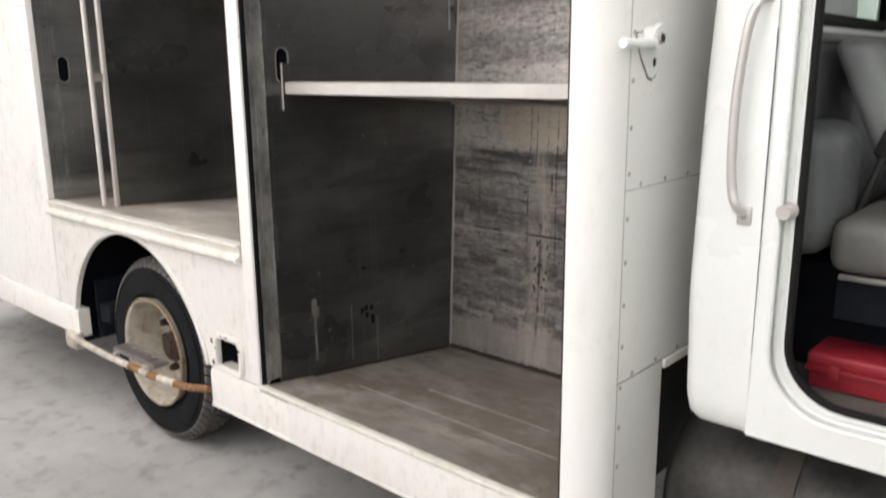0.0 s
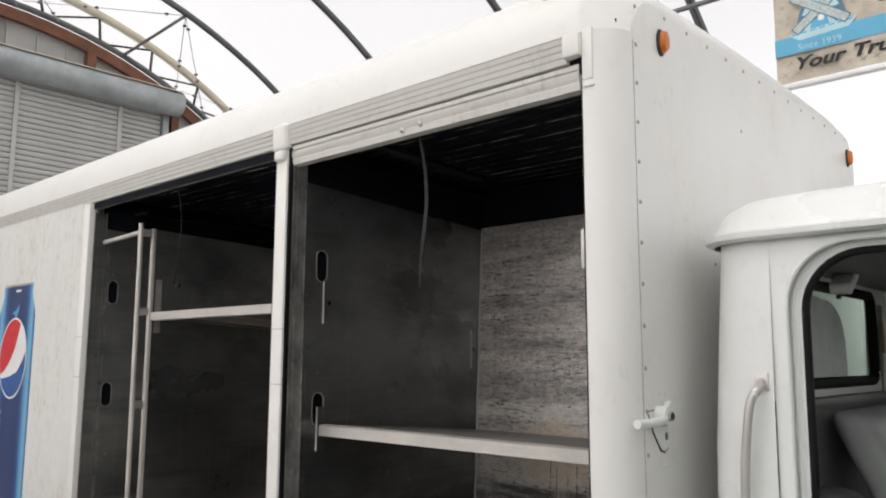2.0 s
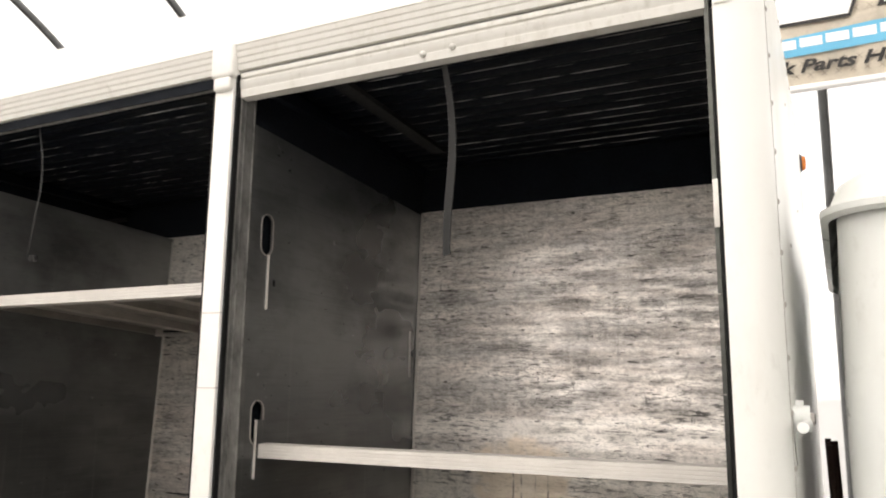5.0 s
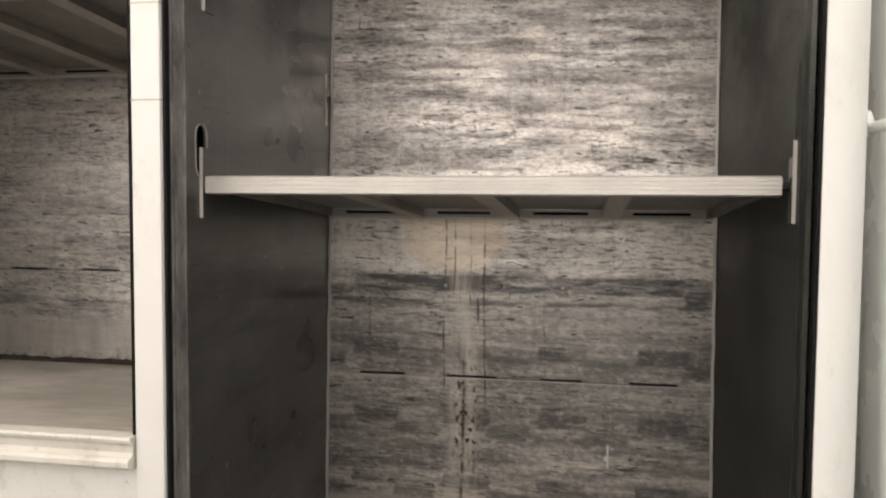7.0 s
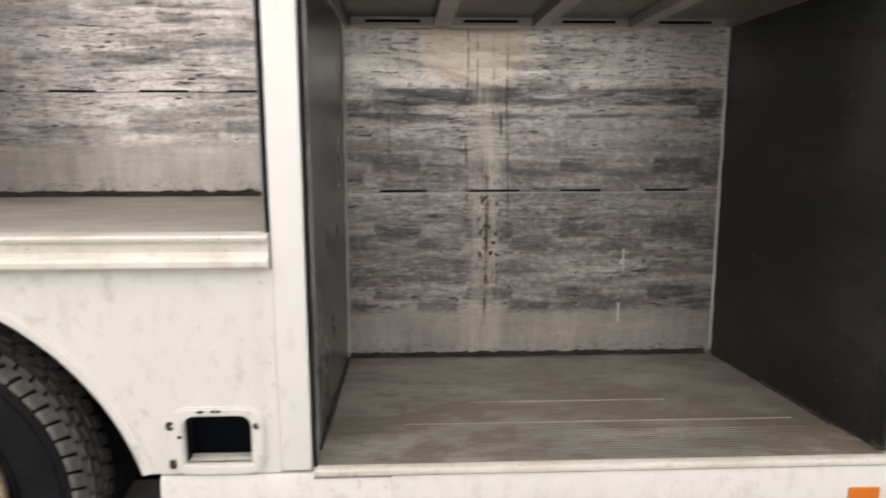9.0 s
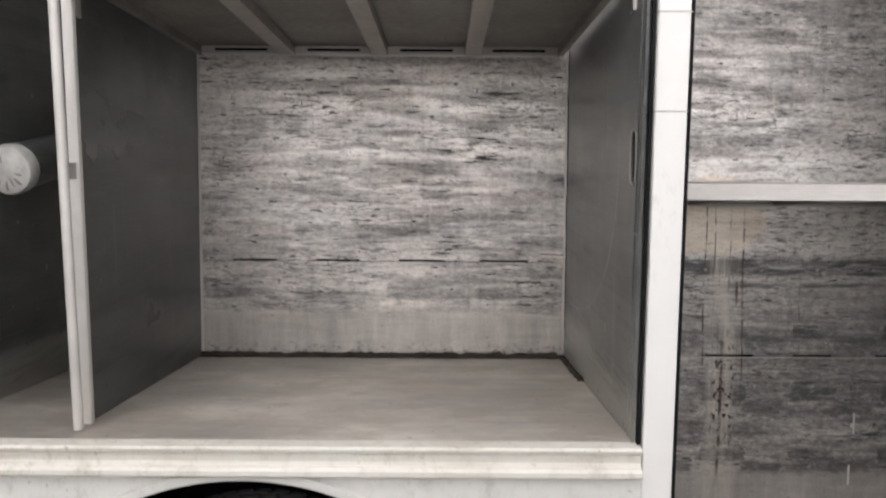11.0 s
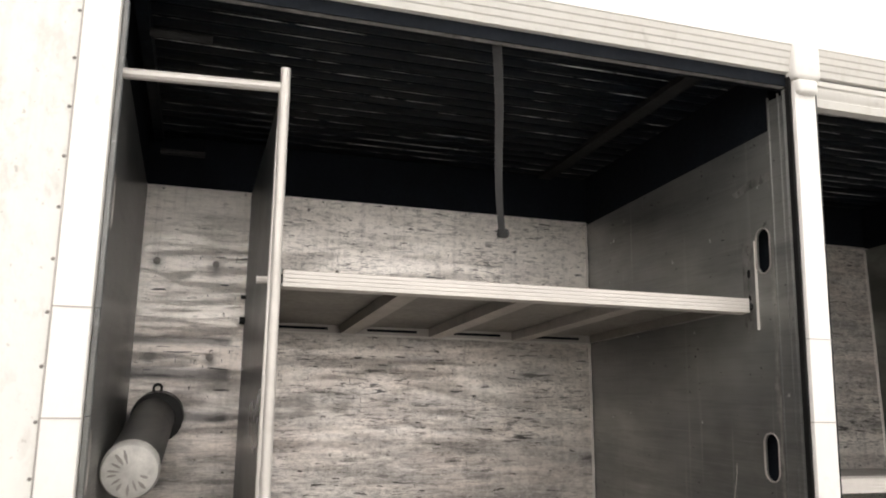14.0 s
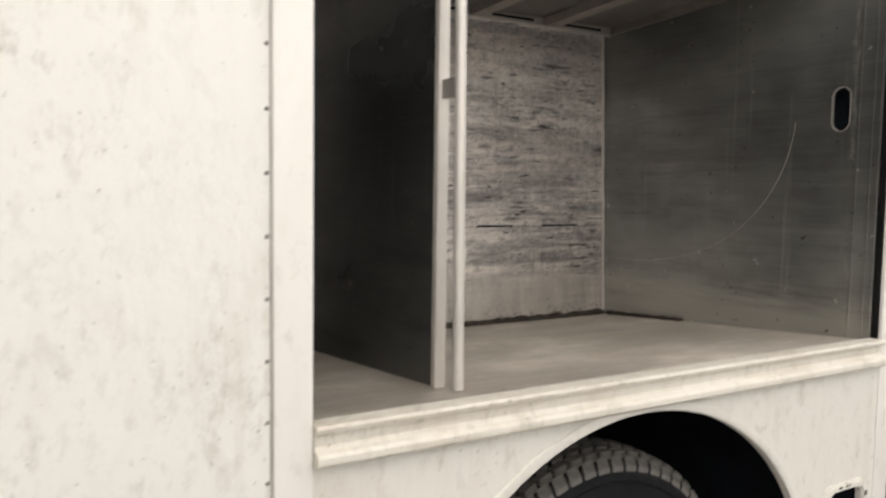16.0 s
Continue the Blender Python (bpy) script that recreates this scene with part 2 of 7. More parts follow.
    if stain_x is not None:
        long = calc(n, l, "MULTIPLY", window(n, l, u, -2.412, -1.22, 0.006), window(n, l, v, 1.376, 1.435, 0.004))
        ends = calc(n, l, "ADD", window(n, l, u, -2.50, -2.42, 0.006), window(n, l, u, -1.218, -1.13, 0.006))
        long = calc(n, l, "MAXIMUM", long, calc(n, l, "MULTIPLY", ends, window(n, l, v, 1.333, 1.392, 0.005)))
        under = calc(n, l, "MULTIPLY", window(n, l, u, -2.44, -1.14, 0.02), window(n, l, v, 1.325, 1.345, 0.006))
        patchy = ramp(n, l, noise_tex(n, l, 1.0, (5.0, 1.0, 30.0), 5, 0.65, (seed + 12, 0, 6)), [(0.40, 0.12), (0.53, 1.0)])
        long = calc(n, l, "MULTIPLY", calc(n, l, "MAXIMUM", long, calc(n, l, "MULTIPLY", under, 0.9)), patchy)
        rubs = calc(n, l, "MAXIMUM", rubs, long)
    else:
        side = window(n, l, x, -4.4, -4.03, 0.01)
        for lo, hi in ((2.125, 2.155), (2.005, 2.045), (1.86, 1.89)):
            rubs = calc(n, l, "MAXIMUM", rubs, calc(n, l, "MULTIPLY", calc(n, l, "MULTIPLY", side, window(n, l, v, lo, hi, 0.008)), 0.75))
        # black nicks, level and upright, above and below the shelf
        nicks = calc(n, l, "MAXIMUM", ramp(n, l, noise_tex(n, l, 1.0, (9.0, 1.0, 75.0), 2, 0.5, (8, 0, 3)), [(0.66, 0.0), (0.675, 1.0)]), ramp(n, l, noise_tex(n, l, 1.0, (95.0, 1.0, 24.0), 2, 0.5, (2, 0, 6)), [(0.705, 0.0), (0.72, 1.0)]))
        zone = calc(n, l, "MAXIMUM", window(n, l, v, 2.24, 2.50, 0.05), window(n, l, v, 1.93, 2.15, 0.04))
        rubs = calc(n, l, "MAXIMUM", rubs, calc(n, l, "MULTIPLY", nicks, zone))
        for bx, bz in ((-4.303, 2.42), (-4.10, 2.405), (-4.303, 2.083), (-4.10, 2.075)):
            spotted = calc(n, l, "MULTIPLY", window(n, l, x, bx - 0.018, bx + 0.018, 0.016), window(n, l, z, bz - 0.028, bz + 0.018, 0.016))
            rubs = calc(n, l, "MAXIMUM", rubs, calc(n, l, "MULTIPLY", spotted, 0.6))
    c = mix(n, l, calc(n, l, "MULTIPLY", rubs, 0.95), c, (0.085, 0.084, 0.088))
    c = mix(n, l, calc(n, l, "MULTIPLY", calc(n, l, "MULTIPLY", flecks, above), calc(n, l, "ADD", calc(n, l, "MULTIPLY", clump, 0.75), fleck)), c, (0.11, 0.103, 0.10))
    c = mix(n, l, calc(n, l, "MULTIPLY", calc(n, l, "MULTIPLY", dash, above), 0.9), c, (0.04, 0.036, 0.033))
    c = mix(n, l, calc(n, l, "MULTIPLY", calc(n, l, "MULTIPLY", gouge, above), calc(n, l, "ADD", calc(n, l, "MULTIPLY", clump, 0.9), 0.04)), c, (0.04, 0.037, 0.035))
    c = mix(n, l, calc(n, l, "MULTIPLY", blot, 0.8), c, (0.055, 0.045, 0.04))
    if stain_x is not None:
        # lower panel darkened in clouds: the weaker light there put into its colour
        low_shade = calc(n, l, "MULTIPLY", window(n, l, v, foot, 1.40, 0.03), ramp(n, l, noise_tex(n, l, 1.0, (1.6, 1.0, 4.0), 6, 0.65, (seed + 40, 0, 2)), [(0.36, 0.08), (0.60, 0.42)]))
        c = mix(n, l, low_shade, c, (0.16, 0.153, 0.148))
    # fine mottling and small upright ticks
    speck = noise_tex(n, l, 1.0, (27.0, 1.0, 40.0), 9, 0.82, (seed + 17, 0, 3))
    c = mix(n, l, calc(n, l, "MULTIPLY", ramp(n, l, speck, [(0.38, 0.5), (0.49, 0.0)]), above), c, (0.17, 0.16, 0.155))
    c = mix(n, l, calc(n, l, "MULTIPLY", calc(n, l, "MULTIPLY", ramp(n, l, speck, [(0.53, 0.0), (0.66, 0.40)]), above), calc(n, l, "SUBTRACT", 1.0, calc(n, l, "MULTIPLY", rubs, 0.8))), c, (0.93, 0.88, 0.82))
    tick = ramp(n, l, noise_tex(n, l, 1.0, (85.0, 1.0, 26.0), 3, 0.55, (seed + 23, 0, 7)), [(0.665, 0.0), (0.69, 0.8)])
    c = mix(n, l, calc(n, l, "MULTIPLY", calc(n, l, "MULTIPLY", tick, above), clump), c, (0.05, 0.046, 0.043))
    # washed foot: grey-brown film with vertical runs, crusted along the floor
    washed = window(n, l, v, 0.0, foot, 0.025)
    film = ramp(n, l, noise_tex(n, l, 1.0, (11.0, 1.0, 2.6), 7, 0.72, (seed + 4, 0, 2)), [(0.34, (0.30, 0.28, 0.255)), (0.52, (0.43, 0.403, 0.367)), (0.70, (0.60, 0.565, 0.518))])
    c = mix(n, l, calc(n, l, "MULTIPLY", washed, 0.72), c, film)
    crumbs = ramp(n, l, noise_tex(n, l, 1.0, (40.0, 1.0, 60.0), 5, 0.7, (seed + 8, 0, 1)), [(0.53, 0.0), (0.62, 0.6)])
    c = mix(n, l, calc(n, l, "MULTIPLY", crumbs, window(n, l, v, 0.0, foot - 0.125, 0.022)), c, (0.06, 0.05, 0.04))
    if stain_x is not None:
        sway = calc(n, l, "ADD", x, calc(n, l, "MULTIPLY", calc(n, l, "SUBTRACT", noise_tex(n, l, 1.0, (3, 1, 2.5), 3), 0.5), 0.03))
        # tea-coloured patch below the shelf, a pale column and thin brown runs under it
        blob = calc(n, l, "ADD", calc(n, l, "POWER", calc(n, l, "DIVIDE", calc(n, l, "SUBTRACT", x, stain_x - 0.03), 0.25), 2.0), calc(n, l, "POWER", calc(n, l, "DIVIDE", calc(n, l, "SUBTRACT", z, 1.60), 0.15), 2.0))
        blob = calc(n, l, "ADD", blob, calc(n, l, "MULTIPLY", calc(n, l, "SUBTRACT", noise_tex(n, l, 1.0, (7, 1, 9.0), 4, 0.6, (3, 0, 3)), 0.5), 2.4))
        tan = ramp(n, l, blob, [(0.55, 1.0), (1.15, 0.0)])
        c = mix(n, l, calc(n, l, "MULTIPLY", tan, 0.6), c, (0.86, 0.71, 0.55))
        column = calc(n, l, "MULTIPLY", window(n, l, sway, stain_x - 0.05, stain_x + 0.06, 0.02), window(n, l, z, 0.45, 1.66, 0.03))
        streak = ramp(n, l, noise_tex(n, l, 1.0, (34, 1, 2.2), 5, 0.7), [(0.38, 0.1), (0.62, 0.55)])
        c = mix(n, l, calc(n, l, "MULTIPLY", column, streak), c, (0.80, 0.73, 0.64))
        worn = ramp(n, l, noise_tex(n, l, 1.0, (30, 1, 14.0), 5, 0.7), [(0.42, 0.0), (0.55, 0.9)])
        for off, lo, hi, w in ((-0.066, 0.98, 1.66, 0.0028), (-0.03, 1.38, 1.66, 0.002), (0.005, 0.60, 1.12, 0.006), (0.03, 1.30, 1.60, 0.002), (0.082, 0.95, 1.60, 0.0032), (0.06, 1.25, 1.42, 0.005), (0.30, 1.05, 1.35, 0.0016), (-0.35, 1.1, 1.4, 0.0016)):
            run = calc(n, l, "MULTIPLY", window(n, l, sway, stain_x + off - w, stain_x + off + w, 0.0015), window(n, l, z, lo, hi, 0.05))
            c = mix(n, l, calc(n, l, "MULTIPLY", run, worn), c, (0.10, 0.062, 0.042))
        crust = calc(n, l, "MULTIPLY", window(n, l, sway, stain_x - 0.03, stain_x + 0.06, 0.015), ramp(n, l, noise_tex(n, l, 1.0, (50, 1, 38), 4, 0.6), [(0.55, 0.0), (0.60, 1.0)]))
        c = mix(n, l, calc(n, l, "MULTIPLY", crust, window(n, l, z, 0.72, 1.12, 0.1)), c, (0.06, 0.04, 0.03))
    l.new(c, b.inputs["Base Color"])
    l.new(ramp(n, l, scuff, [(0.0, 0.36), (1.0, 0.56)]), b.inputs["Roughness"])
    bump(n, l, b, smear, 0.08, 0.003)
    return m


def make_partition_metal(name, shade=1.0, dust=0.2, seed=0.0, rubbed=0.3, low=0.0, rough=(0.26, 0.46), metal=0.72, tint=(1.0, 1.0, 1.0), upper_sheen=0.0, lines=((0.66, 0.71, 1.0), (0.90, 0.95, 1.0), (1.14, 1.19, 1.0), (1.38, 1.43, 1.0))):
    """Dull oxidised sheet aluminium: broad soft clouds, long level smears, brushed grain, dust near the floor, pale
    drips and nicks. shade: tone for how lit or shaded the wall is.
    """
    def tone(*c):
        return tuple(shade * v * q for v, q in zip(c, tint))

    m, n, l, b = material(name, 0.42, metal, 0.3)
    y, z, u, v = wear_coords(n, l, seed + 2.0, "y")
    s = (seed, seed, 0)
    cloud = noise_tex(n, l, 1.1, (1, 1, 1.5), 4, 0.55, s)
    rub = noise_tex(n, l, 1.0, (1, 1.3, 13.0), 6, 0.66, s)
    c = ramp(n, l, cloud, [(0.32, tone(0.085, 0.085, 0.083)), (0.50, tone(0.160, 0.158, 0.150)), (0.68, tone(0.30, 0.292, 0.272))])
    dusty = ramp(n, l, noise_tex(n, l, 1.0, (1, 1.4, 2.2), 5, 0.6, (seed, 4, 7)), [(0.44, 0.0), (0.70, 1.0)])
    c = mix(n, l, calc(n, l, "MULTIPLY", dusty, dust), c, tone(0.40, 0.38, 0.335))
    floor_z = lines[0][0]
    foot = calc(n, l, "MULTIPLY", window(n, l, v, floor_z - 0.5, floor_z - 0.03, 0.03), ramp(n, l, rub, [(0.35, 1.0), (0.65, 0.5)]))
    c = mix(n, l, calc(n, l, "MULTIPLY", foot, low), c, tone(0.50, 0.47, 0.41))
    c = mix(n, l, ramp(n, l, rub, [(0.53, 0.0), (0.70, 0.55)]), c, tone(0.075, 0.074, 0.073))
    c = mix(n, l, ramp(n, l, rub, [(0.30, 0.35), (0.44, 0.0)]), c, tone(0.26, 0.252, 0.238))
    c = mix(n, l, calc(n, l, "MULTIPLY", crate_rubs(n, l, u, v, 2.02, lines, seed), rubbed), c, tone(0.055, 0.054, 0.054))
    # paler and cloudy above 1.95 m: light near the opening put into colour
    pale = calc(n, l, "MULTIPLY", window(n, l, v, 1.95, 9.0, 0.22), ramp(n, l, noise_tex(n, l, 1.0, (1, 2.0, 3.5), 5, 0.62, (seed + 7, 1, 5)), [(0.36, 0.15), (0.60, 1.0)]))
    c = mix(n, l, calc(n, l, "MULTIPLY", pale, upper_sheen), c, tuple(v * q for v, q in zip((0.31, 0.305, 0.295), tint)))
    brushed = noise_tex(n, l, 1.0, (1, 5.0, 150.0), 4, 0.6, s)
    c = mix(n, l, ramp(n, l, brushed, [(0.50, 0.0), (0.75, 0.16)]), c, tone(0.28, 0.27, 0.26))
    c = mix(n, l, ramp(n, l, brushed, [(0.25, 0.16), (0.48, 0.0)]), c, tone(0.05, 0.05, 0.05))
    drip = ramp(n, l, noise_tex(n, l, 1.0, (1, 40.0, 1.1), 4, 0.6, s), [(0.61, 0.0), (0.73, 0.22)])
    c = mix(n, l, drip, c, tone(0.40, 0.385, 0.355))
    edge = calc(n, l, "MULTIPLY", window(n, l, u, 1.812, 1.832, 0.008), ramp(n, l, noise_tex(n, l, 1.0, (1, 30, 7.0), 5, 0.7, s), [(0.46, 0.0), (0.66, 0.42)]))
    c = mix(n, l, edge, c, tone(0.55, 0.52, 0.47))
    nick = ramp(n, l, noise_tex(n, l, 1.0, (1, 30.0, 55.0), 3, 0.55, s), [(0.70, 0.0), (0.725, 0.7)])
    c = mix(n, l, nick, c, (0.016, 0.016, 0.016))
    pale_nick = ramp(n, l, noise_tex(n, l, 1.0, (1, 26.0, 22.0), 3, 0.55, (seed + 5, 2, 9)), [(0.715, 0.0), (0.735, 0.55)])
    c = mix(n, l, pale_nick, c, tone(0.55, 0.54, 0.51))
    l.new(c, b.inputs["Base Color"])
    l.new(ramp(n, l, cloud, [(0.3, rough[0]), (0.7, rough[1])]), b.inputs["Roughness"])
    bump(n, l, b, noise_tex(n, l, 1.0, (1, 2.2, 1.6), 3, 0.5, s), 0.25, 0.012)
    return m


def make_worn_guide(name):
    """Extruded aluminium rubbed bright in places and blackened in others, in upright lengths."""
    m, n, l, b = material(name, 0.42, 0.5)
    broad = noise_tex(n, l, 1.0, (9, 9, 5.5), 5, 0.65)
    fine = noise_tex(n, l, 1.0, (45, 45, 16.0), 5, 0.7, (3, 1, 2))
    c = ramp(n, l, broad, [(0.34, (0.15, 0.148, 0.143)), (0.48, (0.26, 0.255, 0.245)), (0.62, (0.37, 0.362, 0.345)), (0.74, (0.56, 0.545, 0.515))])
    c = mix(n, l, ramp(n, l, fine, [(0.56, 0.0), (0.66, 0.5)]), c, (0.06, 0.058, 0.055))
    l.new(c, b.inputs["Base Color"])
    l.new(ramp(n, l, fine, [(0.35, 0.32), (0.7, 0.6)]), b.inputs["Roughness"])
    bump(n, l, b, fine, 0.15, 0.002)
    return m


def make_floor_plate(name, pale=1.0, muddy=0.85):
    """Worn aluminium decking under dried mud."""
    m, n, l, b = material(name, 0.5, 0.25)
    cloud = noise_tex(n, l, 1.9, (1, 1.6, 1), 8, 0.7)
    scrape = noise_tex(n, l, 1.0, (1.5, 20.0, 1), 7, 0.7)
    mud = ramp(n, l, noise_tex(n, l, 1.0, (3.4, 5.0, 1), 7, 0.72, (4, 2, 0)), [(0.46, 0.0), (0.56, muddy)])
    c = ramp(n, l, cloud, [(0.30, tuple(pale * v for v in (0.17, 0.155, 0.135))), (0.52, tuple(pale * v for v in (0.30, 0.277, 0.243))), (0.74, tuple(pale * v for v in (0.45, 0.415, 0.363)))])
    c = mix(n, l, mud, c, tuple(pale * v for v in (0.18, 0.152, 0.119)))
    c = mix(n, l, ramp(n, l, scrape, [(0.54, 0.0), (0.68, 0.3)]), c, tuple(pale * v for v in (0.14, 0.125, 0.11)))
    bare = ramp(n, l, noise_tex(n, l, 1.0, (2.5, 42.0, 1), 5, 0.7, (1, 7, 0)), [(0.60, 0.0), (0.70, 0.28)])
    c = mix(n, l, bare, c, (0.52, 0.49, 0.45))
    spot = ramp(n, l, noise_tex(n, l, 30.0, (1, 1, 1), 5, 0.7), [(0.64, 0.0), (0.72, 0.8)])
    c = mix(n, l, spot, c, (0.09, 0.075, 0.06))
    l.new(c, b.inputs["Base Color"])
    l.new(ramp(n, l, cloud, [(0.3, 0.36), (0.7, 0.62)]), b.inputs["Roughness"])
    bump(n, l, b, scrape, 0.12, 0.003)
    return m


def make_concrete(name):
    m, n, l, b = material(name, 0.8)
    cloud = noise_tex(n, l, 0.8, (1, 1, 1), 8, 0.62)
    wear = noise_tex(n, l, 6.0, (1, 1, 1), 8, 0.7)
    grit = noise_tex(n, l, 90.0, (1, 1, 1), 4, 0.7)
    c = ramp(n, l, cloud, [(0.32, (0.25, 0.243, 0.232)), (0.55, (0.345, 0.338, 0.322)), (0.72, (0.44, 0.433, 0.417))])
    c = mix(n, l, ramp(n, l, wear, [(0.52, 0.0), (0.68, 0.6)]), c, (0.14, 0.135, 0.13))
    c = mix(n, l, ramp(n, l, grit, [(0.62, 0.0), (0.74, 0.5)]), c, (0.09, 0.085, 0.08))
    l.new(c, b.inputs["Base Color"])
    bump(n, l, b, grit, 0.3, 0.004)
    return m


def make_fabric(name):
    """White translucent roof membrane that lets daylight through."""
    m = bpy.data.materials.new(name)
    m.use_nodes = True
    n, l = m.node_tree.nodes, m.node_tree.links
    n.remove(n["Principled BSDF"])
    tl = n.new("ShaderNodeBsdfTranslucent")
    df = n.new("ShaderNodeBsdfDiffuse")
    tp = n.new("ShaderNodeBsdfTransparent")
    tl.inputs[0].default_value = (0.86, 0.86, 0.85, 1)
    cl = ramp(n, l, noise_tex(n, l, 0.5, (1, 1, 1), 4, 0.5), [(0.3, 0.74), (0.7, 0.82)])
    l.new(cl, df.inputs[0])
    tp.inputs[0].default_value = (1, 1, 1, 1)
    a, c = n.new("ShaderNodeMixShader"), n.new("ShaderNodeMixShader")
    a.inputs[0].default_value = 0.35
    l.new(tl.outputs[0], a.inputs[1])
    l.new(df.outputs[0], a.inputs[2])
    c.inputs[0].default_value = 0.40
    l.new(a.outputs[0], c.inputs[1])
    l.new(tp.outputs[0], c.inputs[2])
    l.new(c.outputs[0], n["Material Output"].inputs["Surface"])
    return m


def make_rust_rim(name):
    m, n, l, b = material(name, 0.6)
    f = noise_tex(n, l, 14.0, (1, 1, 1), 7, 0.66)
    c = ramp(n, l, f, [(0.46, (0.46, 0.425, 0.355)), (0.59, (0.36, 0.30, 0.225)), (0.70, (0.18, 0.10, 0.055))])
    l.new(c, b.inputs["Base Color"])
    bump(n, l, b, f, 0.2, 0.004)
    return m


def make_glint_edge(name):
    """Black slat edge with glints painted on as broken pale lengths."""
    m, n, l, b = material(name, 0.35, 0.3)
    which = n.new("ShaderNodeObjectInfo")
    co, off, add = n.new("ShaderNodeTexCoord"), n.new("ShaderNodeVectorMath"), n.new("ShaderNodeVectorMath")
    off.operation, add.operation = "MULTIPLY", "ADD"
    off.inputs[1].default_value = (60.0, 0.0, 0.0)
    l.new(which.outputs["Random"], off.inputs[0])
    l.new(co.outputs["Object"], add.inputs[0])
    l.new(off.outputs[0], add.inputs[1])
    noises = []
    for scale in (2.2, 11.0):
        t = n.new("ShaderNodeTexNoise")
        t.inputs["Scale"].default_value, t.inputs["Detail"].default_value = scale, 4
        l.new(add.outputs[0], t.inputs["Vector"])
        noises.append(t.outputs["Fac"])
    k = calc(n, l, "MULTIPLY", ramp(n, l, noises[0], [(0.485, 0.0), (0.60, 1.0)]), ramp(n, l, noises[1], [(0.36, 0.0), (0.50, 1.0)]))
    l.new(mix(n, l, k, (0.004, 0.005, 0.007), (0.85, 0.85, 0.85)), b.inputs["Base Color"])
    return m


def make_glass(name, tint=(0.66, 0.82, 0.73)):
    m, n, l, b = material(name, 0.03)
    b.inputs["Transmission Weight"].default_value = 1.0
    b.inputs["IOR"].default_value = 1.15
    l.new(ramp(n, l, noise_tex(n, l, 4.0), [(0.3, tuple(0.94 * t for t in tint)), (0.7, tint)]), b.inputs["Base Color"])
    return m


WHITE = make_white_paint("white_coach_paint")
WHITE_SKIRT = make_white_paint("dull_white_skirt_and_shaded_header", (0.64, 0.625, 0.585), 0.55, 0.45, smudge=0.25)
WHITE_DIRTY = make_white_paint("dirty_white_paint", (0.68, 0.665, 0.62), 0.7, 0.4, smudge=0.38, dents=0.12)
WHITE_DOOR = make_white_paint("stained_white_door_paint", (0.73, 0.725, 0.69), 0.5, 0.38, smudge=0.36, dents=0.4)
SILL = make_white_paint("scraped_white_sill_paint", (0.66, 0.635, 0.57), 1.0, 0.45, (0.5, 3.0, 12.0), 0.40, 0.5, 0.1)
CAP_PAINT = plain("scratched_white_cap", (0.76, 0.74, 0.69), 0.5, 0, 0.3, 18.0)
WHITE_CAB = make_white_paint("white_cab_paint", (0.74, 0.755, 0.735), 0.15, 0.25)
BACK_A = make_scuffed_plate("scuffed_aluminium_front_bay", [
    (0.45, 0.0), (0.58, 0.2), (0.63, 1.0), (1.22, 1.0), (1.27, 0.5), (1.34, 0.5), (1.38, 1.0), (1.43, 1.0), (1.455, 0.0), (1.66, 0.0), (1.72, 0.2), (1.82, 0.0), (1.86, 0.4), (2.05, 0.5), (2.3, 0.4), (2.7, 0.3)], -2.414,
    [(0.652, 0.703, 1.0), (0.890, 0.945, 1.0), (1.132, 1.186, 1.0), (1.90, 1.95, 0.3), (2.10, 2.15, 0.3), (2.29, 2.34, 0.4)], (1.455, 1.70), 0.60, -2.0, 0.0)
BACK_B = make_scuffed_plate("scuffed_aluminium_rear_bay", [
    (1.05, 0.0), (1.20, 0.1), (1.27, 0.85), (1.60, 0.65), (1.80, 0.45), (2.06, 0.2), (2.2, 0.02), (2.7, 0.0)], -3.97,
    [(1.275, 1.325, 0.5), (1.515, 1.565, 0.42), (1.755, 1.805, 0.25)], (2.20, 2.72), 1.225, None, 3.7, 0.20, 0.605, 0.03)
# one sheet metal in lit and shaded tones, chosen wall by wall
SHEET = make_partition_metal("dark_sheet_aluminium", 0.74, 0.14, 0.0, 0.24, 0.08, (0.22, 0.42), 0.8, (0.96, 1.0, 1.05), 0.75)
SHEET_DUSTY_LIT = make_partition_metal("dusty_lit_sheet_aluminium", 1.1, 0.28, 5.0, 0.18, 0.7, (0.28, 0.48), 0.55, (0.97, 1.0, 1.02), 0.25, ((1.27, 1.32, 1.0), (1.51, 1.56, 1.0), (1.75, 1.80, 1.0)))
SHEET_DIVIDER = make_partition_metal("smeared_shaded_aluminium", 0.52, 0.12, 2.0, 0.25, 0.1, (0.26, 0.46), 0.66, (0.96, 1.0, 1.03), 0.5, ((1.27, 1.32, 1.0), (1.51, 1.56, 1.0), (1.75, 1.80, 1.0)))
SHEET_SHADED = make_partition_metal("shaded_sheet_aluminium", 0.18, 0.5, 8.0, rough=(0.5, 0.7), metal=0.35, tint=(0.97, 1.02, 0.96), upper_sheen=0.55)
WORN = make_worn_guide("worn_guide_aluminium")
DECK = make_floor_plate("worn_aluminium_decking")
# the same decking with base and mud tones times 1.7, less mud
DECK_PALE = make_floor_plate("pale_aluminium_decking", 1.7, 0.35)
RAIL = plain("bright_extruded_aluminium", (0.62, 0.59, 0.55), 0.42, 0.3, 0.12, 5.0)
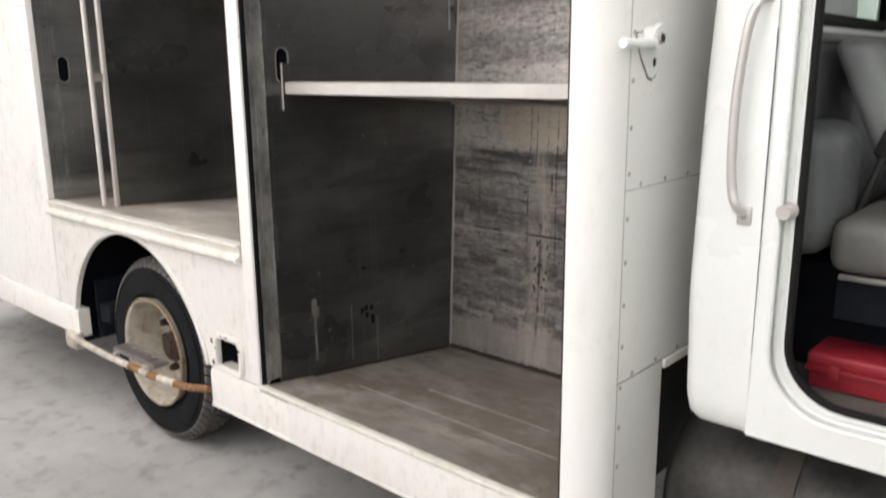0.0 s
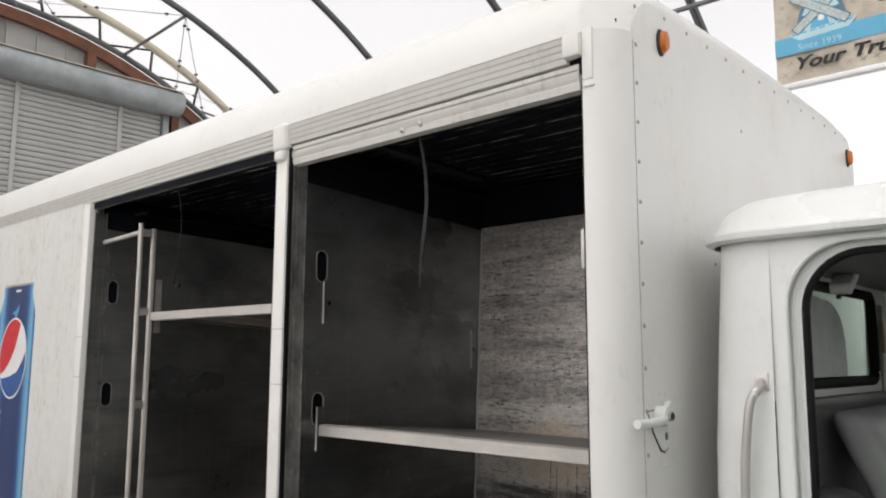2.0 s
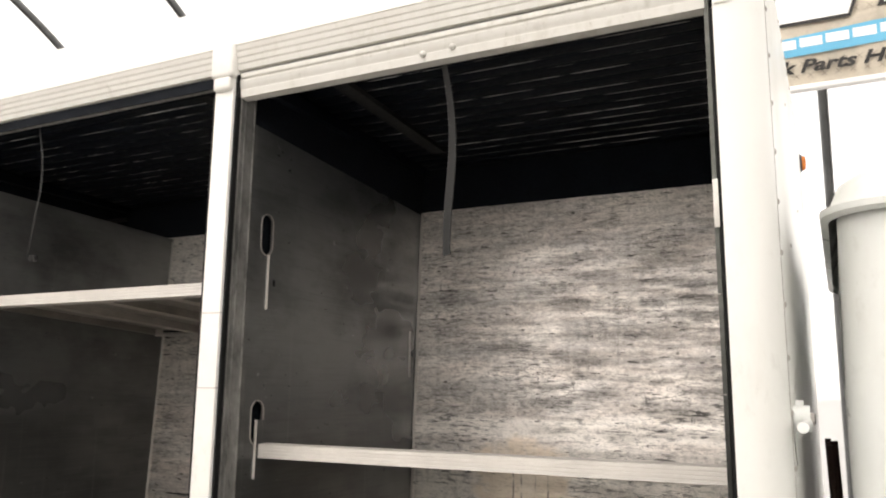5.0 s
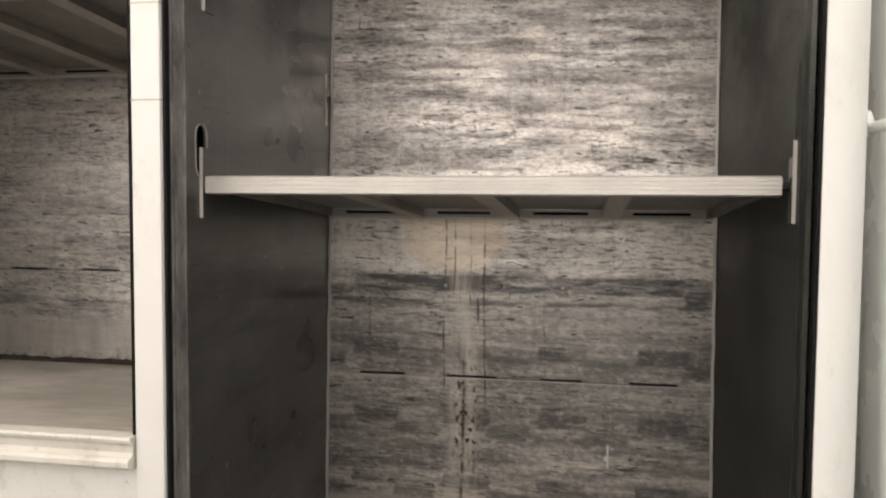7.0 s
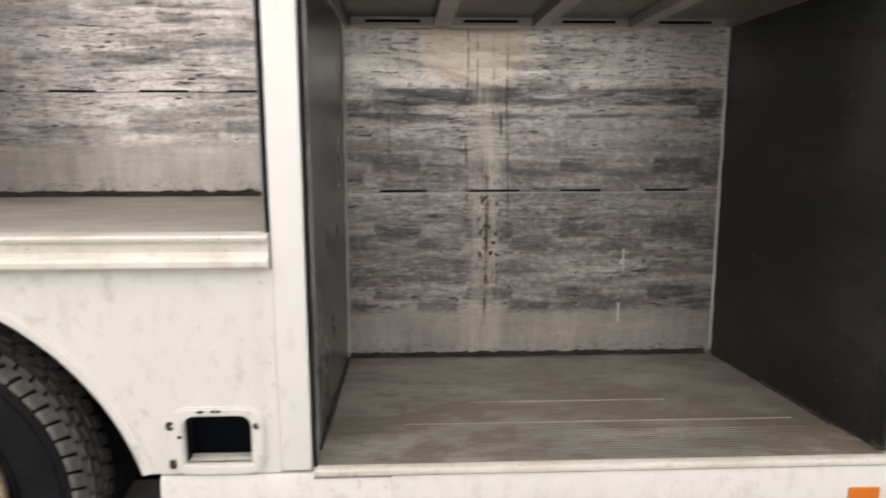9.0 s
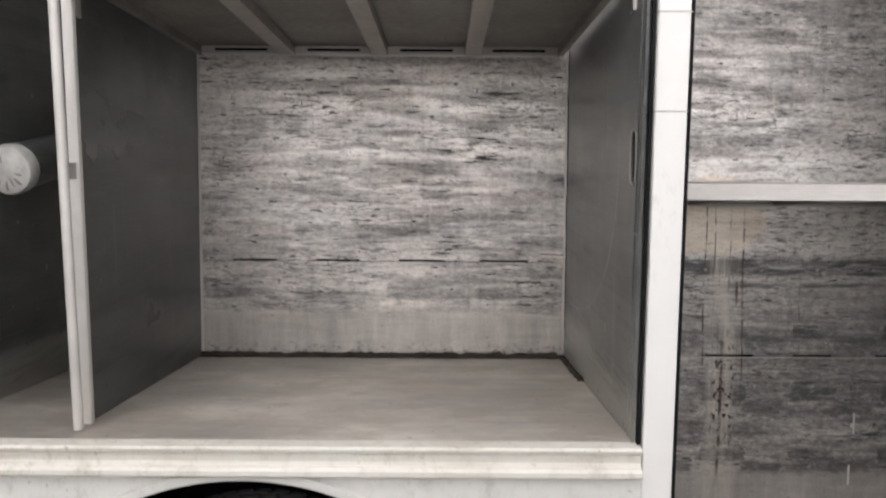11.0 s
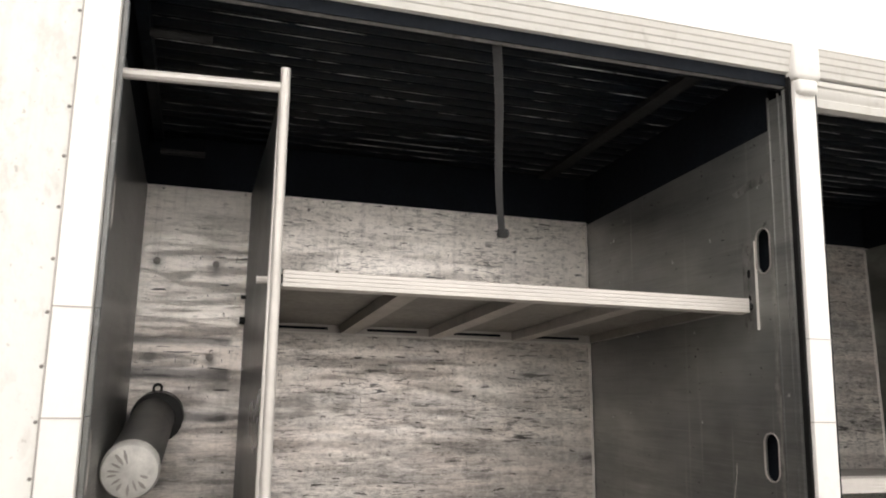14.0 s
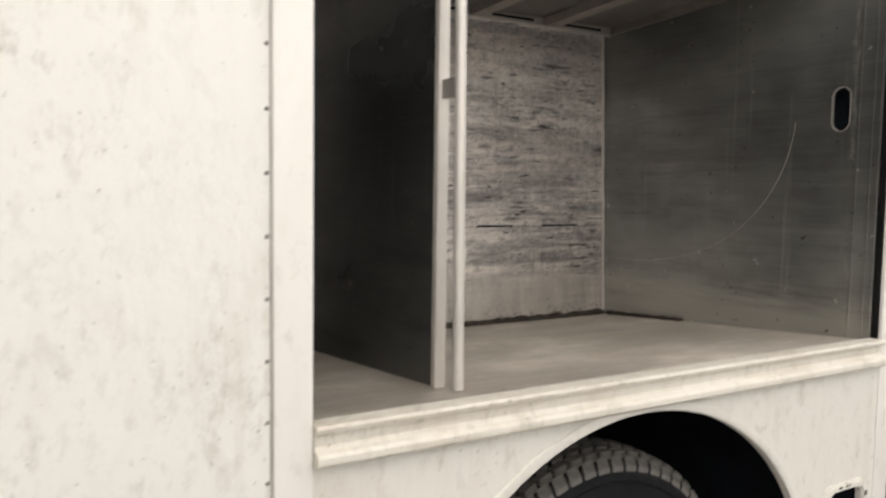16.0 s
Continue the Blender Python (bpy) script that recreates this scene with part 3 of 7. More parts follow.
BAR = plain("dull_aluminium_bar", (0.44, 0.41, 0.38), 0.45, 0.4, 0.2, 9.0)
WHITE_RAIL = make_white_paint("chalky_white_rail", (0.78, 0.765, 0.73), 0.35, 0.5)
SEAL = plain("black_rubber_seal", (0.008, 0.008, 0.008), 0.75, 0, 0.3, 8.0, 0.2)
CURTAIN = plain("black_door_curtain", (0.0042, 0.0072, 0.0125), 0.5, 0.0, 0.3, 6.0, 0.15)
GLINT = make_glint_edge("glinting_slat_edge")
BEAM = plain("dusty_black_beam", (0.028, 0.028, 0.028), 0.7, 0, 0.4, 6.0, 0.3)
# for dark parts, and for plates that stand in for shade in recesses
DARK = plain("dark_parts_and_recess_shade", (0.0058, 0.0083, 0.0125), 0.85, 0, 0.35, 8.0, 0.2)
STRAP = plain("grey_webbing_strap", (0.015, 0.015, 0.0148), 0.8, 0, 0.25, 30.0)
TYRE = plain("tyre_rubber", (0.0085, 0.0093, 0.0112), 0.82, 0, 0.5, 12.0, 0.2, 0.2)
TREAD = plain("dusty_tread_rubber", (0.135, 0.129, 0.12), 0.85, 0, 0.6, 14.0, 0.3, 0.2)
RIM = make_rust_rim("cream_wheel_paint_with_rust")
RUST = plain("rusted_iron", (0.050, 0.027, 0.019), 0.8, 0.1, 0.5, 20.0, 0.4, 0.3)
ORANGE_RUST = plain("flaking_orange_rust", (0.24, 0.125, 0.06), 0.85, 0, 0.5, 40.0, 0.3, 0.3)
BAR_PAINT = plain("chipped_dirty_cream_paint", (0.50, 0.45, 0.38), 0.6, 0, 0.45, 16.0, 0.4, 0.15)
RIM_RUST = plain("dull_brown_rust", (0.28, 0.20, 0.125), 0.85, 0, 0.5, 25.0, 0.3, 0.2)
AMBER = plain("amber_lens", (0.58, 0.15, 0.012), 0.2, 0, 0.1)
BLACK = plain("black_plastic", (0.02, 0.02, 0.02), 0.45, 0, 0.2)
CHROME = plain("satin_steel_handle", (0.58, 0.55, 0.53), 0.36, 0.6, 0.03, 3.0)
VINYL = plain("grey_vinyl", (0.095, 0.10, 0.10), 0.5, 0, 0.12, 6.0)
VINYL_LIGHT = plain("light_grey_vinyl", (0.125, 0.121, 0.114), 0.55, 0, 0.22, 9.0, 0.4, 0.1)
VINYL_PALE = plain("pale_grey_vinyl", (0.27, 0.275, 0.275), 0.5, 0, 0.12, 6.0)
TRIM = plain("cab_lining_grey", (0.17, 0.175, 0.17), 0.6, 0, 0.12, 5.0)
RED = plain("red_toolbox_plastic", (0.33, 0.02, 0.032), 0.5, 0, 0.15, 6.0)
PALE_PATCH = plain("pale_grey_green_patch", (0.60, 0.66, 0.63), 0.45, 0, 0.25, 7.0)
MAT = plain("dusty_floor_mat", (0.11, 0.10, 0.09), 0.8, 0, 0.3, 15.0)
GLASS = make_glass("green_tinted_glass")
CONCRETE = make_concrete("stained_concrete")
FABRIC = make_fabric("white_membrane")
STEEL = plain("dark_galvanised_tube", (0.16, 0.165, 0.165), 0.5, 0.4, 0.25, 3.0)
GALV = plain("galvanised_roller_tube", (0.43, 0.46, 0.465), 0.45, 0.4, 0.3, 3.0)
CREAM = plain("cream_painted_tube", (0.66, 0.60, 0.48), 0.5, 0, 0.1, 2.0)
CORTEN = plain("red_oxide_beam", (0.20, 0.085, 0.048), 0.75, 0, 0.3, 4.0)
GREYMETAL = plain("grey_ribbed_sheet", (0.42, 0.42, 0.41), 0.55, 0.1, 0.12, 2.0)
SLATS = plain("pale_grey_door_slat", (0.50, 0.50, 0.485), 0.5, 0.1, 0.1, 3.0)
BROWN = plain("brown_paper_label", (0.22, 0.15, 0.06), 0.7, 0, 0.2, 20.0)
TANK = plain("dusty_black_tank", (0.055, 0.052, 0.048), 0.55, 0, 0.75, 5.0, 0.4, 0.2)
BELT = plain("grey_brown_tank_band", (0.075, 0.066, 0.055), 0.7, 0.1, 0.3, 12.0)
SHELF_METAL = plain("dull_shelf_aluminium", (0.24, 0.225, 0.205), 0.5, 0.3, 0.25, 5.0)
GRIME = plain("dark_brown_crusted_dirt", (0.055, 0.045, 0.036), 0.9, 0, 0.5, 30.0, 0.2, 0.3)


# ---- mesh helpers ----
def bm_box(x0, x1, y0, y1, z0, z1, bevel=0.0, seg=2):
    bm = bmesh.new()
    bmesh.ops.create_cube(bm, size=1)
    for v in bm.verts:
        v.co = Vector((x0 + (v.co.x + 0.5) * (x1 - x0), y0 + (v.co.y + 0.5) * (y1 - y0), z0 + (v.co.z + 0.5) * (z1 - z0)))
    if bevel:
        bmesh.ops.bevel(bm, geom=bm.edges[:], offset=bevel, segments=seg, affect="EDGES", profile=0.5)
    return bm


def bm_join(*bms):
    out = bmesh.new()
    for b in bms:
        tmp = bpy.data.meshes.new("tmp")
        b.to_mesh(tmp)
        b.free()
        out.from_mesh(tmp)
        bpy.data.meshes.remove(tmp)
    return out


def bm_plate(outline, holes, axis, at, thick):
    """A flat plate with holes. outline and holes are loops of (u, v); axis 'x': u, v are y, z at x = at; 'y': u, v are x, z at y = at."""
    bm = bmesh.new()
    place = (lambda u, v: Vector((at, u, v))) if axis == "x" else ((lambda u, v: Vector((u, at, v))) if axis == "y" else (lambda u, v: Vector((u, v, at))))
    edges = []
    for loop in [outline, *holes]:
        vs = [bm.verts.new(place(u, v)) for u, v in loop]
        edges += [bm.edges.new((vs[k], vs[(k + 1) % len(vs)])) for k in range(len(vs))]
    bmesh.ops.triangle_fill(bm, use_beauty=True, use_dissolve=False, edges=edges)
    faces = bm.faces[:]
    ext = bmesh.ops.extrude_face_region(bm, geom=faces)
    move = Vector((thick, 0, 0)) if axis == "x" else (Vector((0, thick, 0)) if axis == "y" else Vector((0, 0, thick)))
    bmesh.ops.translate(bm, vec=move, verts=[g for g in ext["geom"] if isinstance(g, bmesh.types.BMVert)])
    bmesh.ops.recalc_face_normals(bm, faces=bm.faces[:])
    return bm


def stadium(u, v, w, h, n=8):
    """An upright slot with round ends."""
    r, out = w / 2, []
    for k in range(n + 1):
        a = math.pi * k / n
        out.append((u + r * math.cos(a), v + h / 2 - r + r * math.sin(a)))
    for k in range(n + 1):
        a = math.pi + math.pi * k / n
        out.append((u + r * math.cos(a), v - h / 2 + r + r * math.sin(a)))
    return out


def round_rect(u0, u1, v0, v1, r, n=5):
    out = []
    for cx, cy, a0 in ((u1 - r, v1 - r, 0), (u0 + r, v1 - r, 90), (u0 + r, v0 + r, 180), (u1 - r, v0 + r, 270)):
        for k in range(n + 1):
            a = radians(a0 + 90 * k / n)
            out.append((cx + r * math.cos(a), cy + r * math.sin(a)))
    return out


def bm_extrude(profile, axis, a0, a1, closed=True):
    """Extrudes a closed profile along an axis from a0 to a1. For 'x' the profile is (y, z), for 'z' (x, y), for 'y' (x, z)."""
    bm = bmesh.new()
    put = {"x": lambda p, a: (a, p[0], p[1]), "y": lambda p, a: (p[0], a, p[1]), "z": lambda p, a: (p[0], p[1], a)}[axis]
    A = [bm.verts.new(put(p, a0)) for p in profile]
    B = [bm.verts.new(put(p, a1)) for p in profile]
    n = len(profile)
    for k in range(n if closed else n - 1):
        bm.faces.new((A[k], A[(k + 1) % n], B[(k + 1) % n], B[k]))
    if closed:
        bm.faces.new(A)
        bm.faces.new(B)
    bmesh.ops.recalc_face_normals(bm, faces=bm.faces[:])
    return bm


def bm_tube(points, r, n=10, caps=True):
    """A round bar along a line of points."""
    bm = bmesh.new()
    pts = [Vector(p) for p in points]
    rings = []
    up = Vector((0.13, 0.31, 0.94))
    for k, p in enumerate(pts):
        d = (pts[min(k + 1, len(pts) - 1)] - pts[max(k - 1, 0)]).normalized()
        s = d.cross(up)
        if s.length < 0.05:
            s = d.cross(Vector((1, 0, 0)))
        s.normalize()
        t = s.cross(d).normalized()
        rings.append([bm.verts.new(p + r * (math.cos(2 * math.pi * j / n) * s + math.sin(2 * math.pi * j / n) * t)) for j in range(n)])
    for a, b in zip(rings, rings[1:]):
        for j in range(n):
            bm.faces.new((a[j], a[(j + 1) % n], b[(j + 1) % n], b[j]))
    if caps:
        bm.faces.new(rings[0])
        bm.faces.new(rings[-1])
    bmesh.ops.recalc_face_normals(bm, faces=bm.faces[:])
    return bm


def bm_lathe(profile, centre, n=48, close=False):
    """Turns a profile of (radius, y) about a line along y through centre (x, z)."""
    bm = bmesh.new()
    cx, cz = centre
    rings = []
    for r, y in profile:
        rings.append([bm.verts.new((cx + r * math.cos(2 * math.pi * j / n), y, cz + r * math.sin(2 * math.pi * j / n))) for j in range(n)])
    pairs = list(zip(rings, rings[1:]))
    if close:
        pairs.append((rings[-1], rings[0]))
    for a, b in pairs:
        for j in range(n):
            bm.faces.new((a[j], a[(j + 1) % n], b[(j + 1) % n], b[j]))
    if not close:
        bm.faces.new(rings[0])
        bm.faces.new(rings[-1])
    bmesh.ops.recalc_face_normals(bm, faces=bm.faces[:])
    return bm


def smooth_by_angle(me, degrees=35):
    for p in me.polygons:
        p.use_smooth = True
    bm = bmesh.new()
    bm.from_mesh(me)
    for e in bm.edges:
        if len(e.link_faces) == 2 and e.calc_face_angle(0) > radians(degrees):
            e.smooth = False
    bm.to_mesh(me)
    bm.free()


def thing(name, at, label, category, group="", kind=""):
    return tagged(put_empty(name, at), label, category, group, kind)


def put_empty(name, at):
    ob = new(name)
    ob.empty_display_size = 0.2
    ob.matrix_basis = Matrix.Translation(at)
    return ob


def part(name, bm, mat, parent, label="", kind=""):
    me = bpy.data.meshes.new(name)
    bm.to_mesh(me)
    bm.free()
    smooth_by_angle(me)
    me.materials.append(mat)
    ob = new(name, me)
    if parent is not None:
        ob.parent = parent
        if parent.data is None:
            ob.matrix_parent_inverse = parent.matrix_basis.inverted()
    if label or kind:
        tagged(ob, label, kind=kind)
    return ob


def solo(name, bm, mat, label, category, group="", kind=""):
    return tagged(part(name, bm, mat, None), label, category, group, kind)


def piece(name, me, at, parent, turn=(0, 0, 0)):
    """One more object on a shared mesh."""
    ob = new(name, me)
    ob.matrix_basis = pose(*at, *turn)
    ob.parent = parent
    if parent.data is None:
        ob.matrix_parent_inverse = parent.matrix_basis.inverted()
    return ob


def mesh_of(name, bm, mat):
    me = bpy.data.meshes.new(name)
    bm.to_mesh(me)
    bm.free()
    smooth_by_angle(me)
    me.materials.append(mat)
    return me


GROUND = -0.012
# ---- building: membrane hall with steel arches ----
solo("ground", bm_box(-400, 400, -400, 400, GROUND - 0.3, GROUND), CONCRETE, "grey stained concrete yard floor", "ground", kind="structure")
YC, ZC, RA = 2.93, 0.36, 6.76


def arch_points(x, r, a0=-3.0, a1=183.0, n=72):
    return [(x, YC + r * math.cos(radians(a0 + (a1 - a0) * k / n)), ZC + r * math.sin(radians(a0 + (a1 - a0) * k / n))) for k in range(n + 1)]


ARCH_X = [-9.55, -7.48, -5.29, -3.21, -0.86, 1.15, 3.25, 5.35, 7.45]


def build_hall():
    cover = bmesh.new()
    rings = []
    stations = []
    xs = [-11.3, -11.02] + ARCH_X + [9.5]
    for a, b in zip(xs, xs[1:]):
        for k in range(6):
            f = k / 6
            stations.append((a + (b - a) * f, 0.06 * math.sin(math.pi * f)))
    stations.append((xs[-1], 0))
    for x, sag in stations:
        rings.append([cover.verts.new(p) for p in arch_points(x, RA + 0.09 - sag)])
    for a, b in zip(rings, rings[1:]):
        for j in range(len(a) - 1):
            cover.faces.new((a[j], a[j + 1], b[j + 1], b[j]))
    for ring in (rings[0], rings[-1]):
        cover.faces.new(ring)
    roof = solo("fabric_roof", cover, FABRIC, "white translucent membrane stretched over steel arches", "fabric roof", kind="structure")
    # unseen walls added: a knee wall blocking low side light, a front closing wall
    solo("light_block_side_wall", bm_box(-11.2, 9.4, -3.72, -3.60, GROUND, 1.8, 0.01), GREYMETAL, "unseen grey knee wall added to block low side light", "wall", kind="structure")
    solo("unseen_front_wall", bm_box(9.2, 9.35, -3.55, 9.2, GROUND, 3.2, 0.01), GREYMETAL, "unseen grey closing wall added at the front end", "wall", kind="structure")
    for x in ARCH_X:
        frame_ = thing("arch_truss", (x, YC, ZC + RA), "dark galvanised steel roof arch under the membrane", "roof arch", "roof arches", "structure")
        part("tube", bm_tube(arch_points(x, RA - 0.045), 0.045, 10), STEEL, frame_)
        part("cable", bm_tube(arch_points(x + 0.03, RA - 0.105, n=48), 0.007, 5), BLACK, frame_)
    # gable end: cream arch, struts, oxide beams and grey sheet, with a rolling door
    gable = thing("wall_gable", (-11.1, YC, GROUND), "grey ribbed metal gable wall with red oxide beams", "wall", kind="structure")
    part("cream_arch", bm_tube(arch_points(-10.95, RA - 0.01), 0.062, 10), CREAM, gable, "cream painted steel arch tube")
    part("dark_chord", bm_tube(arch_points(-11.02, RA - 0.36), 0.045, 8), STEEL, gable)
    outer, inner = arch_points(-11.05, RA - 0.42), arch_points(-11.05, RA - 0.58)
    part("curved_beam", bm_plate([(p[1], p[2]) for p in outer] + [(p[1], p[2]) for p in reversed(inner)], [], "x", -11.1, 0.08), CORTEN, gable, "red oxide curved beam")
    part("sheet", bm_plate([(p[1], p[2]) for p in arch_points(-11.1, RA - 0.42)], [], "x", -11.2, 0.05), GREYMETAL, gable)
    for k in range(30):
        y = YC - 6.0 + 0.4 * k
        h = math.sqrt(max(0.1, (RA - 0.5) ** 2 - (y - YC) ** 2)) + ZC
        if h > 4.5:
            part("rib", bm_box(-11.15, -11.12, y - 0.02, y + 0.02, 4.5, h), GREYMETAL, gable)
    for y in (-2.6, -1.0, 0.55, 1.75, 3.12, 4.42, 5.75):
        h = math.sqrt((RA - 0.5) ** 2 - (y - YC) ** 2) + ZC
        part("post", bm_box(-11.12, -10.99, y - 0.06, y + 0.06, GROUND, h), CORTEN, gable, "red oxide steel post")
    def on(x, deg, r):
        return (x, YC + r * math.cos(radians(deg)), ZC + r * math.sin(radians(deg)))
    for k in range(-6, 7):
        deg = 84.1 + 7.35 * k
        part("strut", bm_tube([on(-10.95, deg, RA - 0.04), on(-11.02, deg - 1.3, RA - 0.38)], 0.020, 6), BLACK, gable)
        part("brace", bm_tube([on(-10.95, deg, RA - 0.05), on(-11.02, deg + 5.6, RA - 0.36)], 0.016, 6), BLACK, gable)
    # braces and beaded cables between the gable and the first arch
    for deg in (49.5, 71.5, 93.5):
        top = on(-9.55, deg, RA - 0.08)
        part("diagonal", bm_tube([top, on(-11.02, deg + 0.8, RA - 0.36)], 0.022, 8), STEEL, gable)
        for c, r in ((14.0, RA - 0.30), (-12.5, RA - 0.38), (-7.5, RA - 0.40)):
            end = on(-10.98, deg + c, r)
            part("cable", bm_tube([top, end], 0.006, 5), GALV, gable)
            for f in (0.12, 0.55, 0.62, 0.9):
                p = Vector(top).lerp(Vector(end), f)
                part("cable_clamp", bm_box(p.x - 0.02, p.x + 0.02, p.y - 0.022, p.y + 0.022, p.z - 0.014, p.z + 0.014, 0.005), STEEL, gable)
    door = thing("rolling_door", (-10.9, 2.8, GROUND), "closed pale grey slatted rolling door under a galvanised roll", "door", kind="structure")
    part("roll", bm_tube([(-10.72, -0.4, 5.82), (-10.72, 5.66, 5.82)], 0.19, 24), GALV, door, "galvanised roller tube")
    part("hood", bm_extrude([(-11.02, 6.03), (-10.70, 6.035), (-10.58, 5.99), (-10.57, 5.975), (-10.70, 6.02), (-11.02, 6.015)], "y", -0.42, 5.68), CREAM, door)
    slat = mesh_of("slat", bm_slat(), SLATS)
    for k in range(76):
        piece("slat", slat, (0, 0, GROUND + 0.005 + 0.0755 * k), door)
    for y in (0.64, 2.04, 3.44, 4.84):
        part("strap", bm_box(-10.915, -10.90, y - 0.028, y + 0.028, GROUND, 5.65), SLATS, door)
    part("guide", bm_box(-10.99, -10.86, 5.485, 5.58, GROUND, 5.8, 0.01), GALV, door)
    part("guide", bm_box(-10.99, -10.86, -0.42, -0.31, GROUND, 5.8, 0.01), GALV, door)


def bm_slat():
    prof = [(-10.97, 0.0), (-10.94, 0.002), (-10.925, 0.016), (-10.92, 0.05), (-10.93, 0.068), (-10.97, 0.075)]
    return bm_extrude(prof, "y", -0.3, 5.475)


build_hall()


# ---- the truck ----
truck = thing("delivery_truck", (-3.5, 2.9, GROUND), "white beverage delivery truck with two open empty side bays", "truck")
Y0, XF, XR, YF = 1.71, -1.0, -6.40, 4.09


def back_y(z):
    """The lining at the middle of the truck leans back as it rises."""
    return 2.85 + (z - 0.44) * 0.044


def lean(bm):
    for v in bm.verts:
        v.co.y += (v.co.z - 0.44) * 0.044
    return bm


def rivets(points, axis, r=0.007, proud=0.004):
    """Small round rivet heads, joined. axis: the way the heads face."""
    bm = bmesh.new()
    for p in points:
        rings = []
        for rad, h in ((r, 0.0), (r * 0.85, proud * 0.6), (r * 0.35, proud)):
            ring = []
            for k in range(8):
                a = 2 * math.pi * k / 8
                c, s = rad * math.cos(a), rad * math.sin(a)
                ring.append(bm.verts.new((p[0] + h, p[1] + c, p[2] + s) if axis == "x" else (p[0] + c, p[1] - h, p[2] + s)))
            rings.append(ring)
        for a, b in zip(rings, rings[1:]):
            for k in range(8):
                bm.faces.new((a[k], a[(k + 1) % 8], b[(k + 1) % 8], b[k]))
        bm.faces.new(rings[-1])
    bmesh.ops.recalc_face_normals(bm, faces=bm.faces[:])
    return bm


def build_roof():
    # cove profile (y, z) from the near side over to the far side
    prof = []
    R, top, base = 0.27, 3.25, 2.98
    for k in range(13):
        a = radians(180 - 90 * k / 12)
        prof.append((Y0 + R + R * math.cos(a), base + R * math.sin(a)))
    for k in range(1, 8):
        f = k / 8
        prof.append((Y0 + R + (YF - Y0 - 2 * R) * f, top + 0.02 * math.sin(math.pi * f)))
    for k in range(13):
        a = radians(90 - 90 * k / 12)
        prof.append((YF - R + R * math.cos(a), base + R * math.sin(a)))
    mid_y = (Y0 + YF) / 2
    bm = bmesh.new()
    rings = []
    st = [(XR + 0.1 - 0.1 * math.cos(radians(90 * k / 6)), 0.1 * (1 - math.sin(radians(90 * k / 6)))) for k in range(7)]
    st += [(XR + 0.1 + (XF - 0.13 - XR - 0.1) * k / 10, 0.0) for k in range(1, 11)]
    st += [(XF - 0.13 + 0.13 * (0.3 * math.sin(radians(90 * k / 8)) + 0.7 * k / 8), 0.13 * (0.3 * (1 - math.cos(radians(90 * k / 8))) + 0.7 * k / 8)) for k in range(1, 9)]
    for x, inset in st:
        ring = []
        for y, z in prof:
            zz = z - inset * max(0.0, (z - base) / (top - base))
            yy = y + inset * 0.77 * (1 if y < mid_y else -1) * min(1, abs(y - mid_y) / 1.0)
            ring.append(bm.verts.new((x, yy, zz)))
        rings.append(ring)
    for a, b in zip(rings, rings[1:]):
        for j in range(len(a) - 1):
            bm.faces.new((a[j], a[j + 1], b[j + 1], b[j]))
    for ring in (rings[0], rings[-1]):
        bm.faces.new(ring)
    bmesh.ops.recalc_face_normals(bm, faces=bm.faces[:])
    roof = part("roof", bm, WHITE, truck, "rounded white moulded roof cap")
    for at, turn in (((-1.245, 1.788, 3.162), (-45, 0, 0)), ((XF - 0.002, 1.99, 3.0), (0, 0, 90)), ((XF - 0.002, 3.90, 3.0), (0, 0, 90)), ((-6.2, 1.797, 3.178), (-47, 0, 0))):
        marker(roof, at, turn)


def marker(parent, at, turn):
    """A small oval clearance lamp on a black base, facing -y before it is turned."""
    m = pose(*at, *turn)
    if turn[2] == 90:
        size = (0.025, 0.044)
    else:
        size = (0.048, 0.027)
    for name, mat, s, d in (("lamp_base", BLACK, 1.0, 0.014), ("lamp_lens", AMBER, 0.82, 0.030)):
        bm = bmesh.new()
        rings = []
        for f, h in ((1.0, -0.01), (1.0, d * 0.55), (0.85, d * 0.9), (0.4, d)):
            rings.append([bm.verts.new((size[0] * s * f * math.cos(2 * math.pi * k / 20), -h, size[1] * s * f * math.sin(2 * math.pi * k / 20))) for k in range(20)])
        for a, b in zip(rings, rings[1:]):
            for k in range(20):
                bm.faces.new((a[k], a[(k + 1) % 20], b[(k + 1) % 20], b[k]))
        bm.faces.new(rings[-1])
        bm.transform(m)
        bmesh.ops.recalc_face_normals(bm, faces=bm.faces[:])
        part(name, bm, mat, parent, "amber clearance lamp lens" if mat is AMBER else "")


